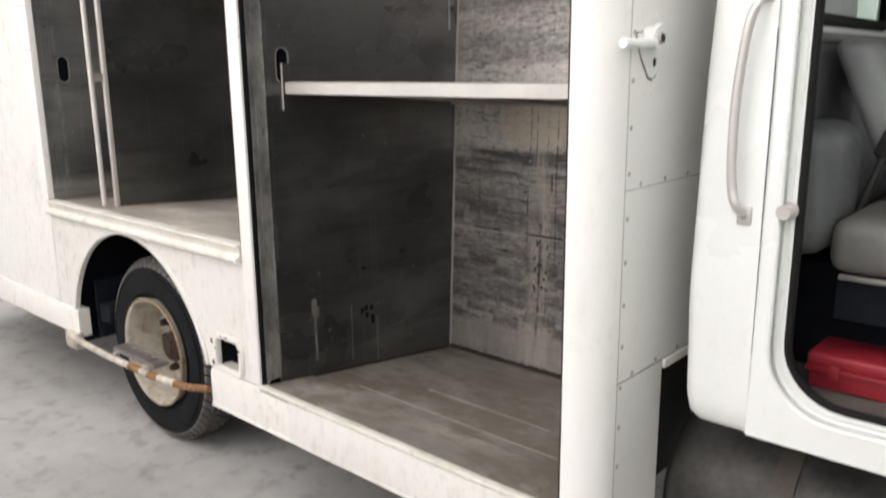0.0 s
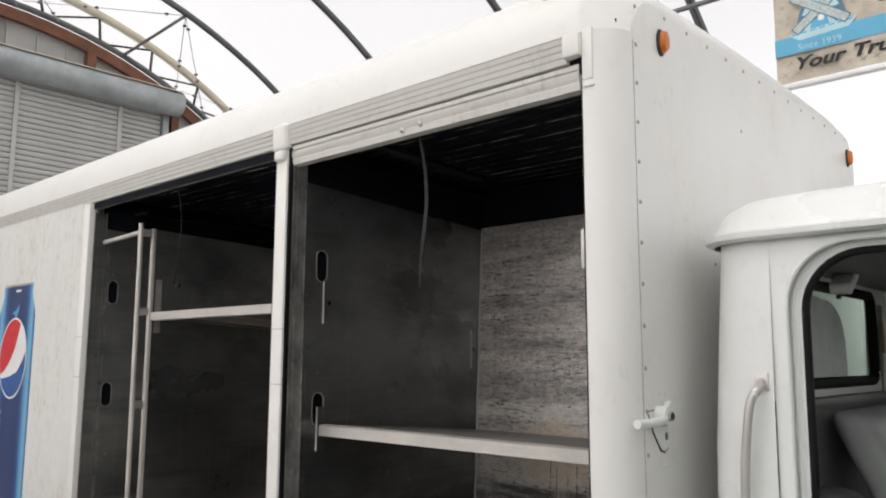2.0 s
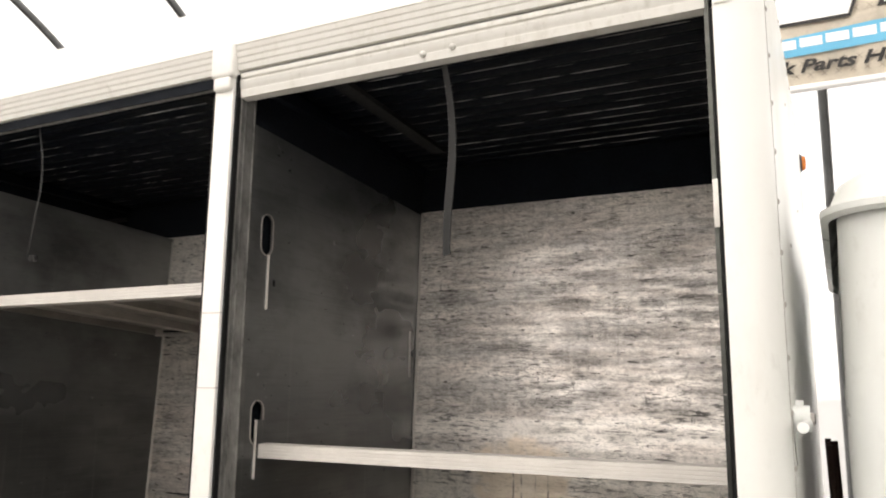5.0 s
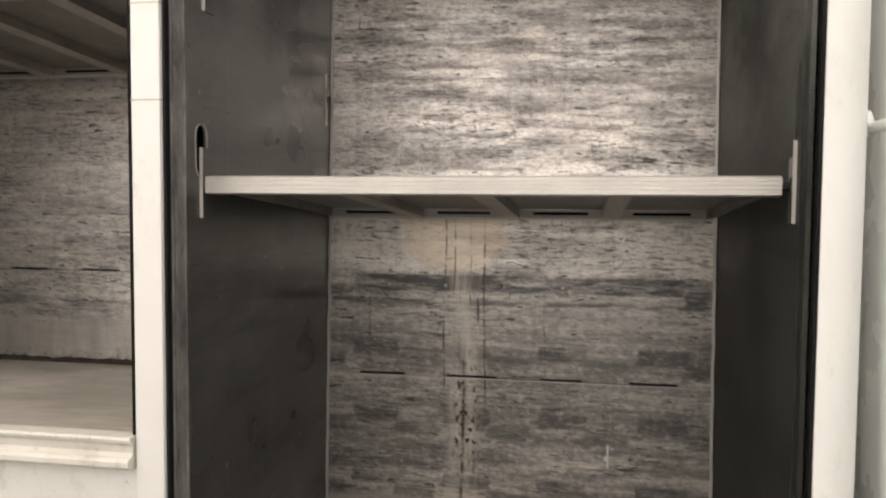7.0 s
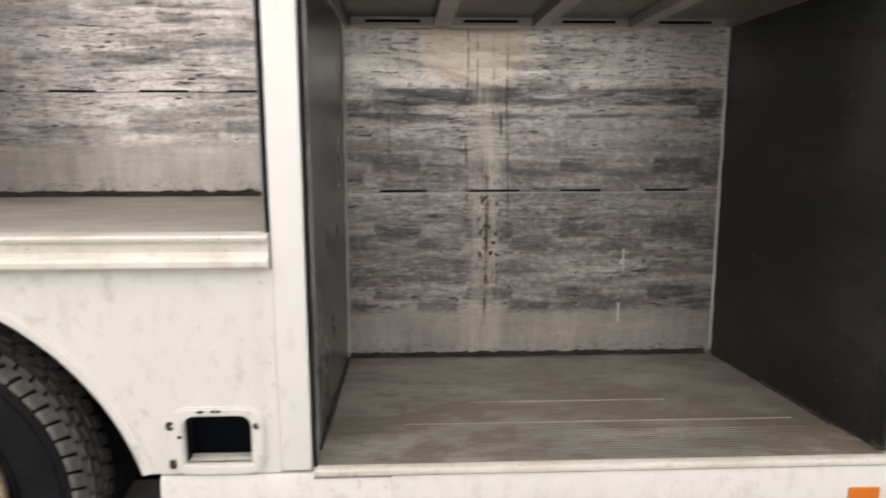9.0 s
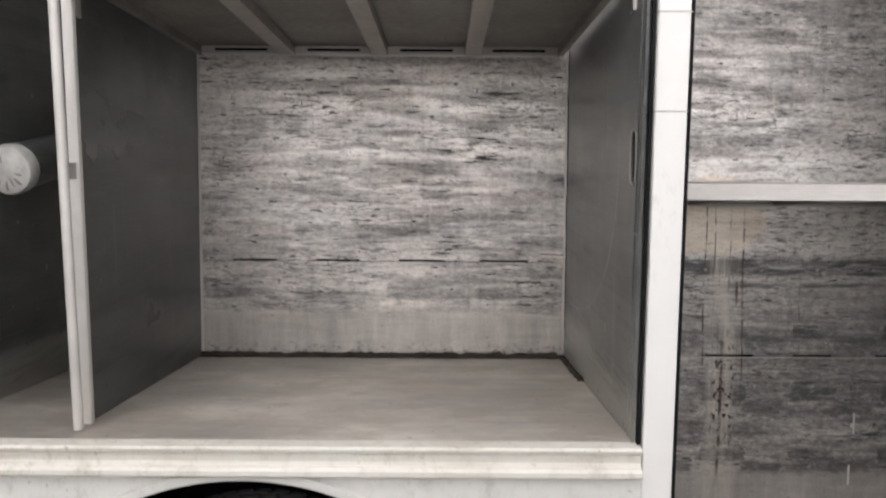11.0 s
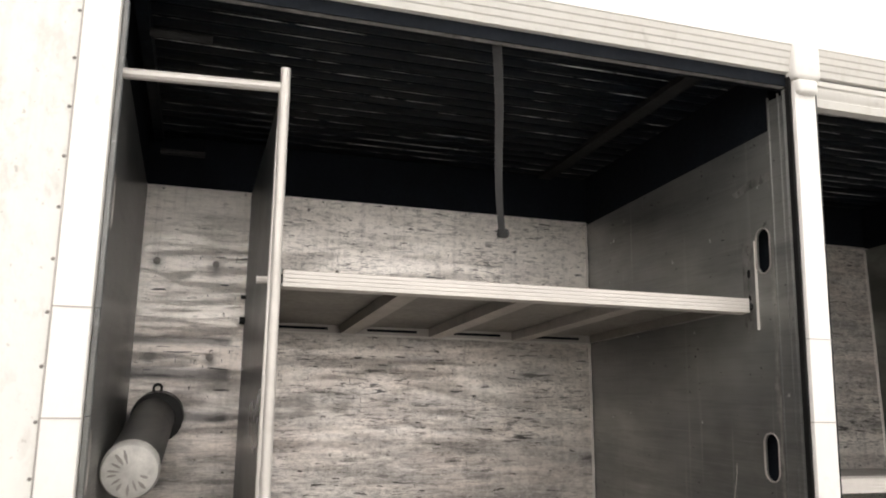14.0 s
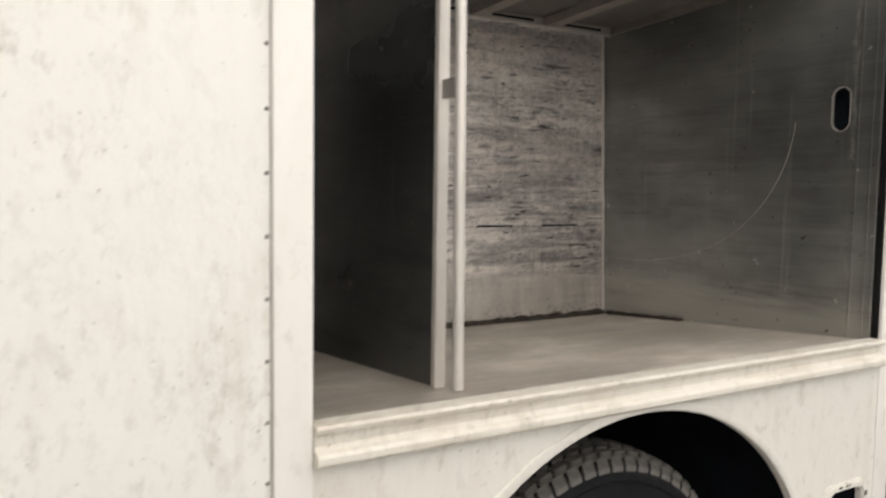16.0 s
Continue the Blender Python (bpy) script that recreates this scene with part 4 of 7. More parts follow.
def build_shell():
    # rounded front corner pillar
    prof = [(-1.105, Y0)] + [(-1.10 + 0.10 * math.sin(radians(90 * k / 8)), Y0 + 0.10 - 0.10 * math.cos(radians(90 * k / 8))) for k in range(9)] + [(-1.0, 1.825), (-1.03, 1.825), (-1.03, 1.80), (-1.075, 1.75), (-1.105, 1.75)]
    part("corner_pillar", bm_extrude(prof, "z", 0.40, 2.978), WHITE, truck, "rounded white front corner pillar")
    prof2 = [(x, YF + Y0 - y) for x, y in prof]
    part("corner_pillar", bm_extrude(prof2, "z", 0.40, 2.978), WHITE, truck)
    # front bulkhead in three sheets with lapped seams
    front = part("front_wall", bm_plate([(1.82, 1.49), (1.82, 2.965), (1.828, 3.02), (1.85, 3.065), (1.885, 3.095), (1.93, 3.108), (YF - 0.22, 3.108), (YF - 0.175, 3.095), (YF - 0.14, 3.065), (YF - 0.118, 3.02), (YF - 0.11, 2.965), (YF - 0.11, 1.49)], [], "x", XF + 0.0012, -0.031), WHITE, truck, "flat white riveted front bulkhead")
    part("lower_sheet", bm_box(-1.03, XF - 0.001, 1.82, YF - 0.11, 0.955, 1.489), WHITE, front)
    part("skirt_sheet", bm_box(-1.03, XF - 0.003, 1.82, 2.09, 0.40, 0.954), WHITE, front)
    part("bottom_lip", bm_box(-1.03, XF + 0.008, 2.09, YF - 0.12, 0.925, 0.953, 0.003), WHITE_DIRTY, front)
    pts = [(XF + 0.001, 1.835, 0.47 + 0.118 * k) for k in range(23)] + [(XF + 0.001, 2.0235 + 0.1555 * k, 3.090) for k in range(13)]
    pts += [(XF, 1.90 + 0.14 * k, 1.50) for k in range(15)] + [(XF, 1.90 + 0.14 * k, 0.967) for k in range(15)]
    pts += [(XF, 2.33, 2.34), (XF, 3.1, 2.6), (XF, 2.6, 2.85)]
    part("rivets", rivets(pts, "x"), BAR, front, kind="stuff")
    for z in (1.4895, 0.9545):
        part("seam", bm_box(XF - 0.004, XF + 0.0004, 1.822, YF - 0.12, z - 0.0014, z + 0.0014), SHELF_METAL, front)
    part("seam", bm_box(XF - 0.003, XF + 0.0012, 1.8180, 1.8205, 0.42, 2.96), BAR, front)
    # far side, rear and floor under the bays
    part("far_side_wall", bm_box(XR, -1.1, YF - 0.04, YF, 0.40, 2.98), WHITE, truck)
    part("rear_wall", bm_box(XR, XR + 0.04, Y0 + 0.05, YF - 0.045, 0.40, 2.985), WHITE, truck)
    # closed rear bay: plain door sheet in a riveted frame
    shut = part("closed_bay_door", bm_box(XR + 0.10, -4.432, Y0 + 0.004, Y0 + 0.03, 0.575, 2.905), WHITE_DOOR, truck, "closed white bay door with a drinks can picture")
    part("frame_strip", bm_box(-4.43, -4.357, Y0 - 0.004, Y0 + 0.05, 0.575, 2.89, 0.004), WHITE_RAIL, truck, "white riveted door frame strip")
    part("rear_corner", bm_box(XR, XR + 0.097, Y0, Y0 + 0.05, 0.40, 2.978, 0.02), WHITE, truck)
    part("rivets", rivets([(-4.4385, Y0 + 0.004, 0.623 + 0.1074 * k) for k in range(21)], "y", 0.0042, 0.003), SHELF_METAL, shut, kind="stuff")
    part("seam", bm_box(-4.4335, -4.4305, Y0 - 0.001, Y0 + 0.01, 0.58, 2.89), BAR, shut)
    for z in (2.139, 1.92):
        part("seam", bm_box(-4.430, -4.357, Y0 - 0.0052, Y0, z - 0.0015, z + 0.0015), BAR, shut)
    # skirt rails
    rail = bm_extrude([(Y0 - 0.012, 0.412), (Y0 - 0.012, 0.555), (Y0 - 0.004, 0.572), (Y0 + 0.05, 0.572), (Y0 + 0.05, 0.405), (Y0 - 0.002, 0.405)], "x", -2.33, -1.10)
    r1 = part("skirt_rail", rail, WHITE_SKIRT, truck, "dented white aluminium skirt rail")
    rail = bm_extrude([(Y0 - 0.008, 0.408), (Y0 - 0.008, 0.552), (Y0, 0.570), (Y0 + 0.05, 0.570), (Y0 + 0.05, 0.402), (Y0, 0.402)], "x", -2.868, -2.331)
    part("skirt_rail", rail, WHITE_DIRTY, truck, "dirty white aluminium skirt rail")
    rail = bm_extrude([(Y0 - 0.012, 0.432), (Y0 - 0.012, 0.56), (Y0 - 0.004, 0.573), (Y0 + 0.05, 0.573), (Y0 + 0.05, 0.425), (Y0 - 0.002, 0.425)], "x", XR, -4.13)
    part("skirt_rail", rail, WHITE_DIRTY, truck)
    part("side_reflector", bm_box(-1.222, -1.144, Y0 - 0.018, Y0 - 0.011, 0.445, 0.509, 0.003), AMBER, r1, "orange side reflector")
    part("bottom_edge", bm_box(-2.868, -1.10, Y0 - 0.014, Y0 - 0.004, 0.40, 0.411, 0.003), WHITE_DIRTY, r1)


def ribbed_rail(x0, x1, z0, z1, y, depth=0.016, ribs=4, groove=0.0022, tuck=0.0):
    """A rail with shallow lengthwise grooves, tucked in at its foot."""
    prof = [(y + depth, z0), (y, z0 + 0.004)]
    h = (z1 - z0 - 0.008) / ribs
    for k in range(ribs):
        a = z0 + 0.004 + h * k
        prof += [(y, a + h * 0.1), (y, a + h * 0.78), (y + groove, a + h * 0.84), (y + groove, a + h * 0.96)]
    prof += [(y, z1 - 0.003), (y + depth, z1)]
    prof = [(p + tuck * (z1 - q) / (z1 - z0) if p < y + depth else p, q) for p, q in prof]
    return bm_extrude(prof, "x", x0, x1)


def build_header():
    # duller paint here puts the shade of the down-facing rail into its colour
    head = part("header_rail", ribbed_rail(XR + 0.1, -1.16, 2.892, 2.976, Y0 - 0.014, 0.05, 4, 0.003, 0.020), WHITE_SKIRT, truck, "ribbed white header rail above the bays")
    part("end_block", bm_box(-1.165, -1.105, Y0 - 0.018, Y0 + 0.02, 2.905, 2.976, 0.008), WHITE_RAIL, head)
    part("end_plate", bm_box(-1.104, -1.072, Y0 - 0.0008, Y0 + 0.01, 2.83, 2.985, 0.0004), WHITE, head)
    part("weld_bead", bm_box(-1.10, -1.062, Y0 - 0.004, Y0 + 0.0, 2.806, 2.811, 0.0015), WHITE_DIRTY, head)
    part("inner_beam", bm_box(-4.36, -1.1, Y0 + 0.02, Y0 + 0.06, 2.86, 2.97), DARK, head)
    part("drip_edge", bm_tube([(-4.34, Y0 + 0.035, 2.872), (-2.60, Y0 + 0.035, 2.872)], 0.015, 10), WORN, head)


def build_post():
    post = part("post", bm_box(-2.590, -2.517, Y0 - 0.002, Y0 + 0.05, 0.577, 2.90, 0.006), WHITE_RAIL, truck, "white post between the two bays")
    part("post_cap", bm_box(-2.60, -2.508, Y0 - 0.022, Y0 + 0.03, 2.872, 2.985, 0.014, 3), WHITE_RAIL, post)
    part("cap_foot", bm_box(-2.588, -2.52, Y0 - 0.020, Y0 + 0.02, 2.83, 2.875, 0.012, 3), WHITE_RAIL, post)
    for z in (2.143, 1.925):
        part("joint", bm_box(-2.591, -2.516, Y0 - 0.0028, Y0 + 0.02, z - 0.0012, z + 0.0012), BAR, post)
    for x0, x1 in ((-2.5145, -2.507), (-2.602, -2.5945)):
        part("seal", bm_box(x0, x1, Y0 + 0.005, Y0 + 0.026, 0.58 if x0 > -2.55 else 1.145, 2.885, 0.003), SEAL, post, "black rubber door seal")
    return post


def guide_channel(x, z0, side, metal):
    """The upright track in which a rolled bay door ran: side +1 opens to +x. Two bright lips on a dull web, with joints level with those of the post."""
    lo, hi = min(x, x + 0.002 * side), max(x, x + 0.002 * side)
    web = part("door_guide", bm_box(lo, hi, Y0 + 0.0272, Y0 + 0.0958, z0, 2.84), WORN if -2.55 < x < -2 else metal, truck, "worn aluminium door guide channel")
    bright = WORN if -2.55 < x < -2 else metal
    for z_a, z_b in ((z0, 1.921), (1.924, 2.139), (2.142, 2.85)):
        for y_a, y_b, d in ((0.0268, 0.0305, 0.010), (0.052, 0.0555, 0.006), (0.094, 0.0985, 0.006)):
            part("guide_lip", bm_box(min(x, x + d * side), max(x, x + d * side), Y0 + y_a, Y0 + y_b, z_a, z_b), bright, web)


def hole_ring(u, v, w, h, x, side, parent):
    outer, inner = stadium(u + 0.0015, v, w + 0.006, h + 0.006), stadium(u, v, w, h)
    part("slot_rim", bm_plate(outer, [inner], "x", x, 0.004 * side), BAR, parent)


def sheet_wall(name, x, side, z0, holes, label, metal=None):
    """An upright sheet lining across the truck, seen on the side named, with hand slots. Its top falls towards the middle."""
    out = [(Y0 + 0.10, z0), (Y0 + 0.10, 2.755), (back_y(2.69) - 0.002, 2.69), (back_y(z0) - 0.002, z0)]
    ob = part(name, bm_plate(out, [stadium(*h) for h in holes], "x", x, -0.006 * side), metal or SHEET, truck, label)
    for h in holes:
        hole_ring(*h, x, side, ob)
        u, v, w, hh = h
        # near-black plate stands in for the shaded cavity behind the slot
        bm = bm_box(min(x - 0.03 * side, x - 0.034 * side), max(x - 0.03 * side, x - 0.034 * side), u - w, u + w, v - hh, v + hh)
        part("slot_shade_plate", bm, DARK, ob)
    return ob


def bracket(parent, x, side, y0, y1, z0, z1, holes=((0.5, 0.016, 0.024),), metal=None, edge=None):
    """A drilled shelf bracket plate with a thin bright front flange. holes: (height as a share, width, height)."""
    slots = [stadium((y0 + y1) / 2 + 0.004, z0 + (z1 - z0) * f, w, h) for f, w, h in holes]
    ob = part("shelf_bracket", bm_plate([(y0, z0), (y1, z0), (y1, z1), (y0, z1)], slots, "x", x + 0.001 * side, 0.003 * side), metal or SHEET, parent, "drilled aluminium shelf bracket")
    for f, w, h in holes:
        u, v = (y0 + y1) / 2 + 0.004, z0 + (z1 - z0) * f
        part("bracket_hole", bm_plate(stadium(u, v, w - 0.0005, h - 0.0005), [], "x", x + 0.0006 * side, 0.0006 * side), SEAL, parent)
    bm = bm_box(min(x, x + 0.008 * side), max(x, x + 0.008 * side), y0 - 0.0025, y0, z0, z1)
    part("shelf_bracket_flange", bm, edge or RAIL, parent)


def build_linings():
    slots = [(Y0 + 0.19, 2.41, 0.055, 0.13), (Y0 + 0.185, 1.822, 0.055, 0.13)]
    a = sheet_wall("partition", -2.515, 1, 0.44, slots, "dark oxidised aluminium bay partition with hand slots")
    bracket(a, -2.515, 1, 1.912, 1.968, 2.172, 2.345)
    bracket(a, -2.515, 1, 1.891, 1.946, 1.655, 1.83)
    bracket(a, -2.515, 1, 2.86, 2.895, 1.98, 2.17, edge=BAR)
    slots_b = [(Y0 + 0.150, 2.405, 0.055, 0.13), (Y0 + 0.155, 1.822, 0.055, 0.13)]
    b = sheet_wall("partition", -2.597, -1, 1.06, slots_b, "dark oxidised aluminium bay partition with hand slots", SHEET_DUSTY_LIT)
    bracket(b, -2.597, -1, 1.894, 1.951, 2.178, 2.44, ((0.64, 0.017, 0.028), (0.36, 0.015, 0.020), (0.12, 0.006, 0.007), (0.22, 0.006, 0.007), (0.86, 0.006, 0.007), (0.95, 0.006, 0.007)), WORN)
    c = sheet_wall("end_lining", -1.115, -1, 0.44, [], "aluminium lining at the front end of the bay, in a shaded tone", SHEET_SHADED)
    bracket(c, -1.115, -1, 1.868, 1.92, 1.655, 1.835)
    part("patch_strip", bm_box(-1.120, -1.116, Y0 + 0.16, Y0 + 0.25, 1.80, 2.0), SHEET_SHADED, c)
    # thin pale strip added as the bright worn streak on the door guide
    part("worn_streak", bm_box(-1.1245, -1.1122, Y0 + 0.004, Y0 + 0.009, 2.285, 2.395, 0.002), RAIL, c)
    d = sheet_wall("end_lining", -4.357, 1, 1.06, [(Y0 + 0.155, 2.396, 0.055, 0.13), (Y0 + 0.152, 1.822, 0.055, 0.13)], "dark aluminium lining at the rear end of the bay", SHEET_DUSTY_LIT)
    for x, side in ((-2.513, 1), (-2.599, -1), (-1.117, -1), (-4.355, 1)):
        guide_channel(x, 0.59 if side == 1 and x > -3 or x > -2 else 1.125, side, SHEET_SHADED if x > -2 else SHEET_DUSTY_LIT)
    part("seal", bm_box(-1.1125, -1.1055, Y0 + 0.004, Y0 + 0.026, 0.58, 2.80), SEAL, truck, "black rubber door seal")
    # crusted dirt beads in the floor corners
    def bead(points, r):
        pts = []
        for p, q in zip(points, points[1:]):
            p, q = Vector(p), Vector(q)
            n = max(2, int((q - p).length / 0.02))
            for k in range(n):
                w = p.lerp(q, k / n)
                pts.append(w + Vector((random.uniform(-1, 1), random.uniform(-1, 1), random.uniform(-0.5, 1))) * r * 0.25)
        bm = bm_tube(pts, r, 6)
        for v in bm.verts:
            v.co += Vector((random.uniform(-1, 1), random.uniform(-1, 1), random.uniform(-1, 1))) * r * 0.25
        return bm
    part("dirt_bead", bead([(-2.505, 2.844, 0.440), (-1.125, 2.844, 0.440)], 0.013), GRIME, truck)
    part("dirt_bead", bead([(-2.510, 1.85, 0.560), (-2.510, 2.84, 0.438)], 0.006), GRIME, truck)
    part("dirt_bead", bead([(-1.120, 1.85, 0.560), (-1.120, 2.84, 0.438)], 0.006), GRIME, truck)
    part("dirt_bead", bead([(-4.345, 2.866, 1.056), (-3.2, 2.866, 1.056), (-2.605, 2.862, 1.057)], 0.016), GRIME, truck)
    part("dirt_bead", bead([(-2.604, 2.45, 1.086), (-2.606, 2.70, 1.068), (-2.608, 2.86, 1.057)], 0.011), GRIME, truck)
    # dried paint runs, a taped patch and scratches on the partitions
    for y, z0, z1, w in ((1.998, 0.60, 0.80, 0.006), (1.995, 0.80, 0.875, 0.014), (2.012, 0.79, 0.84, 0.008), (2.20, 0.55, 0.80, 0.003), (2.352, 0.50, 0.72, 0.005)):
        part("paint_run", bm_plate(round_rect(y - w, y + w, z0, z1, w * 0.9, 3), [], "x", -2.5148, 0.0008), SHELF_METAL, a)
    part("patch", bm_plate(round_rect(2.20, 2.34, 0.70, 0.82, 0.01, 3), [], "x", -2.5148, 0.0005), SHEET, a)
    for y, z in ((2.262, 0.762), (2.285, 0.768), (2.29, 0.735), (2.318, 0.765), (2.322, 0.72), (2.325, 0.70)):
        part("punch_hole", bm_plate(round_rect(y - 0.009, y + 0.009, z - 0.012, z + 0.012, 0.007, 3), [], "x", -2.5142, 0.0006), SEAL, a)
    arc = [(-2.5976, 2.02 + 0.80 * f ** 1.6, 1.29 + 0.50 * (1 - f) ** 2.2) for f in [k / 30 for k in range(31)]]
    part("scratch", bm_tube(arc, 0.0011, 5), BAR, b)
    part("weld_smear", bm_plate([(1.99, 2.60), (1.92, 2.625), (1.80, 2.635), (1.785, 2.625), (1.788, 2.49), (1.802, 2.49), (1.806, 2.608), (1.90, 2.60), (1.97, 2.585)], [], "x", -2.5974, -0.0006), WORN, b)
    # welded corner beads at the back edges
    for x, z0 in ((-2.509, 0.45), (-1.121, 0.45), (-2.603, 1.07), (-3.981, 1.07)):
        part("weld_bead", bm_tube([(x + random.uniform(-0.0015, 0.0015), back_y(z0 + (2.68 - z0) * k / 60) - 0.004, z0 + (2.68 - z0) * k / 60) for k in range(61)], 0.0055, 5), RAIL, truck)


def notched(x0, x1, z0, z1, slots, depth=0.008):
    """A panel outline whose lower edge has shallow notches."""
    out = []
    for a, b in slots:
        out += [(a, z0), (a, z0 + depth), (b, z0 + depth), (b, z0)]
    return [(x0, z0)] + out + [(x1, z0), (x1, z1), (x0, z1)]


def build_back_walls():
    # front bay: lower and upper sheets meet in a slotted joint
    front_slots = [(-2.385, -2.212), (-2.057, -1.869), (-1.719, -1.567), (-1.402, -1.238)]
    rear_slots = [(-3.86, -3.69), (-3.546, -3.378), (-3.231, -3.057), (-2.922, -2.74)]
    x0, x1 = -2.514, -1.116
    low = part("back_panel", lean(bm_plate([(x0, 0.40), (x1, 0.40), (x1, 1.060), (x0, 1.060)], [], "y", 2.85, 0.012)), BACK_A, truck, "scuffed dull aluminium back lining of the front bay")
    up = part("back_panel", lean(bm_plate(notched(x0, x1, 1.0625, 2.70, front_slots), [], "y", 2.848, 0.012)), BACK_A, truck, "scuffed dull aluminium back lining of the front bay")
    part("joint_backing", lean(bm_box(x0, x1, 2.866, 2.87, 1.03, 1.09)), DARK, up)
    part("joint_edge", lean(bm_box(x0, x1, 2.8465, 2.8495, 1.0585, 1.0612)), RAIL, low)
    for x, za, zb, w in ((-1.473, 0.76, 0.845, 0.0035), (-1.478, 0.785, 0.805, 0.008), (-1.485, 0.56, 0.64, 0.004)):
        part("paint_mark", lean(bm_plate(round_rect(x - w, x + w, za, zb, w * 0.9, 3), [], "y", 2.8492, 0.0006)), WHITE_RAIL, low)
    pts = []
    for z in (1.397, 2.07, 2.41):
        pts += [(-2.278 + 0.213 * k, back_y(z) - 0.002, z) for k in range(6)]
    part("rivets", rivets(pts, "y", 0.007, 0.003), BAR, up, kind="stuff")
    x0, x1 = -4.36, -2.598
    low = part("back_panel", lean(bm_plate([(x0, 1.00), (x1, 1.00), (x1, 1.419), (x0, 1.419)], [], "y", 2.85, 0.012)), BACK_B, truck, "scuffed dull aluminium back lining of the rear bay")
    up = part("back_panel", lean(bm_plate(notched(x0, x1, 1.4215, 2.70, rear_slots, 0.006), [], "y", 2.848, 0.012)), BACK_B, truck, "scuffed dull aluminium back lining of the rear bay")
    part("joint_backing", lean(bm_box(x0, x1, 2.866, 2.87, 1.39, 1.45)), DARK, up)
    pts = []
    for z in (1.749, 2.087, 2.42):
        pts += [(-3.872 + 0.2135 * k, back_y(z) - 0.002, z) for k in range(6)]
    part("rivets", rivets(pts, "y", 0.007, 0.003), BAR, up, kind="stuff")
    pts = [(x, back_y(z) - 0.002, z) for x in (-4.303, -4.10) for z in (2.42, 2.083)]
    part("bolts", rivets(pts, "y", 0.013, 0.006), BAR, up, kind="stuff")
    # strip of small screws along the top edge
    part("screws", rivets([(-4.3 + 0.29 * k, back_y(2.69) - 0.002, 2.69) for k in range(12)], "y", 0.006, 0.008), RAIL, up, kind="stuff")
    part("floor_gap", bm_box(-4.355, -2.60, 2.872, 2.8765, 1.045, 1.064), DARK, low)
    # near-black sheets added above the bays as the shade under the roof
    part("ceiling_shade_sheet", bm_box(-4.4, -1.03, Y0 + 0.07, 3.0, 3.005, 3.02), DARK, truck)
    part("gap_shade_sheet", bm_box(-4.4, -1.03, 2.972, 2.984, 2.66, 3.004), DARK, truck)
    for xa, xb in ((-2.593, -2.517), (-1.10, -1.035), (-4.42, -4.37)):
        part("roof_shade_fill", bm_box(xa, xb, Y0 + 0.105, 2.97, 2.60, 3.004), DARK, truck)
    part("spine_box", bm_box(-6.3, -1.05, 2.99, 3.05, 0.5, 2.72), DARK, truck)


def build_floors():
    ribs = [bm_box(-2.51, -1.118, Y0 + 0.02 + 0.017 * k, Y0 + 0.029 + 0.017 * k, 0.5, 0.578 - 0.0021 * k) for k in range(14)]
    prof = [(Y0 - 0.008, 0.574), (2.86, 0.434), (2.86, 0.40), (Y0 + 0.06, 0.52), (Y0 - 0.008, 0.56)]
    f1 = part("bay_floor", bm_extrude(prof, "x", -2.512, -1.117), DECK, truck, "worn muddy aluminium floor of the front bay")
    part("grip_ribs", bm_join(*ribs), DECK, f1, kind="stuff")
    for y, a, c in ((2.04, -2.3, -1.2), (2.24, -2.1, -1.5)):
        z = 0.574 - (y - Y0) * 0.1217
        part("plank_joint", bm_box(a, c, y, y + 0.0025, z - 0.01, z + 0.0012), BAR, f1)
    part("sill_edge", bm_box(-2.512, -1.105, Y0 - 0.014, Y0 + 0.016, 0.566, 0.583, 0.004), SILL, f1, "scraped white sill edge")
    prof = [(Y0 + 0.002, 1.14), (2.885, 1.052), (2.885, 1.02), (Y0 + 0.002, 1.09)]
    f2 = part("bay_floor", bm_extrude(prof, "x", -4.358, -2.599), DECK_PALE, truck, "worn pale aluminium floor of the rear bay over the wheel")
    sill = [(Y0 - 0.012, 1.068), (Y0 - 0.022, 1.071), (Y0 - 0.027, 1.077), (Y0 - 0.027, 1.089), (Y0 - 0.022, 1.095), (Y0 - 0.010, 1.098), (Y0 - 0.005, 1.106), (Y0 - 0.007, 1.120), (Y0 - 0.006, 1.124), (Y0 - 0.009, 1.130), (Y0 - 0.018, 1.133), (Y0 - 0.020, 1.140), (Y0 - 0.016, 1.145), (Y0 + 0.03, 1.145), (Y0 + 0.03, 1.064)]
    part("sill_moulding", bm_extrude(sill, "x", -4.356, -2.5945), SILL, truck, "dirty white sill moulding of the rear bay")


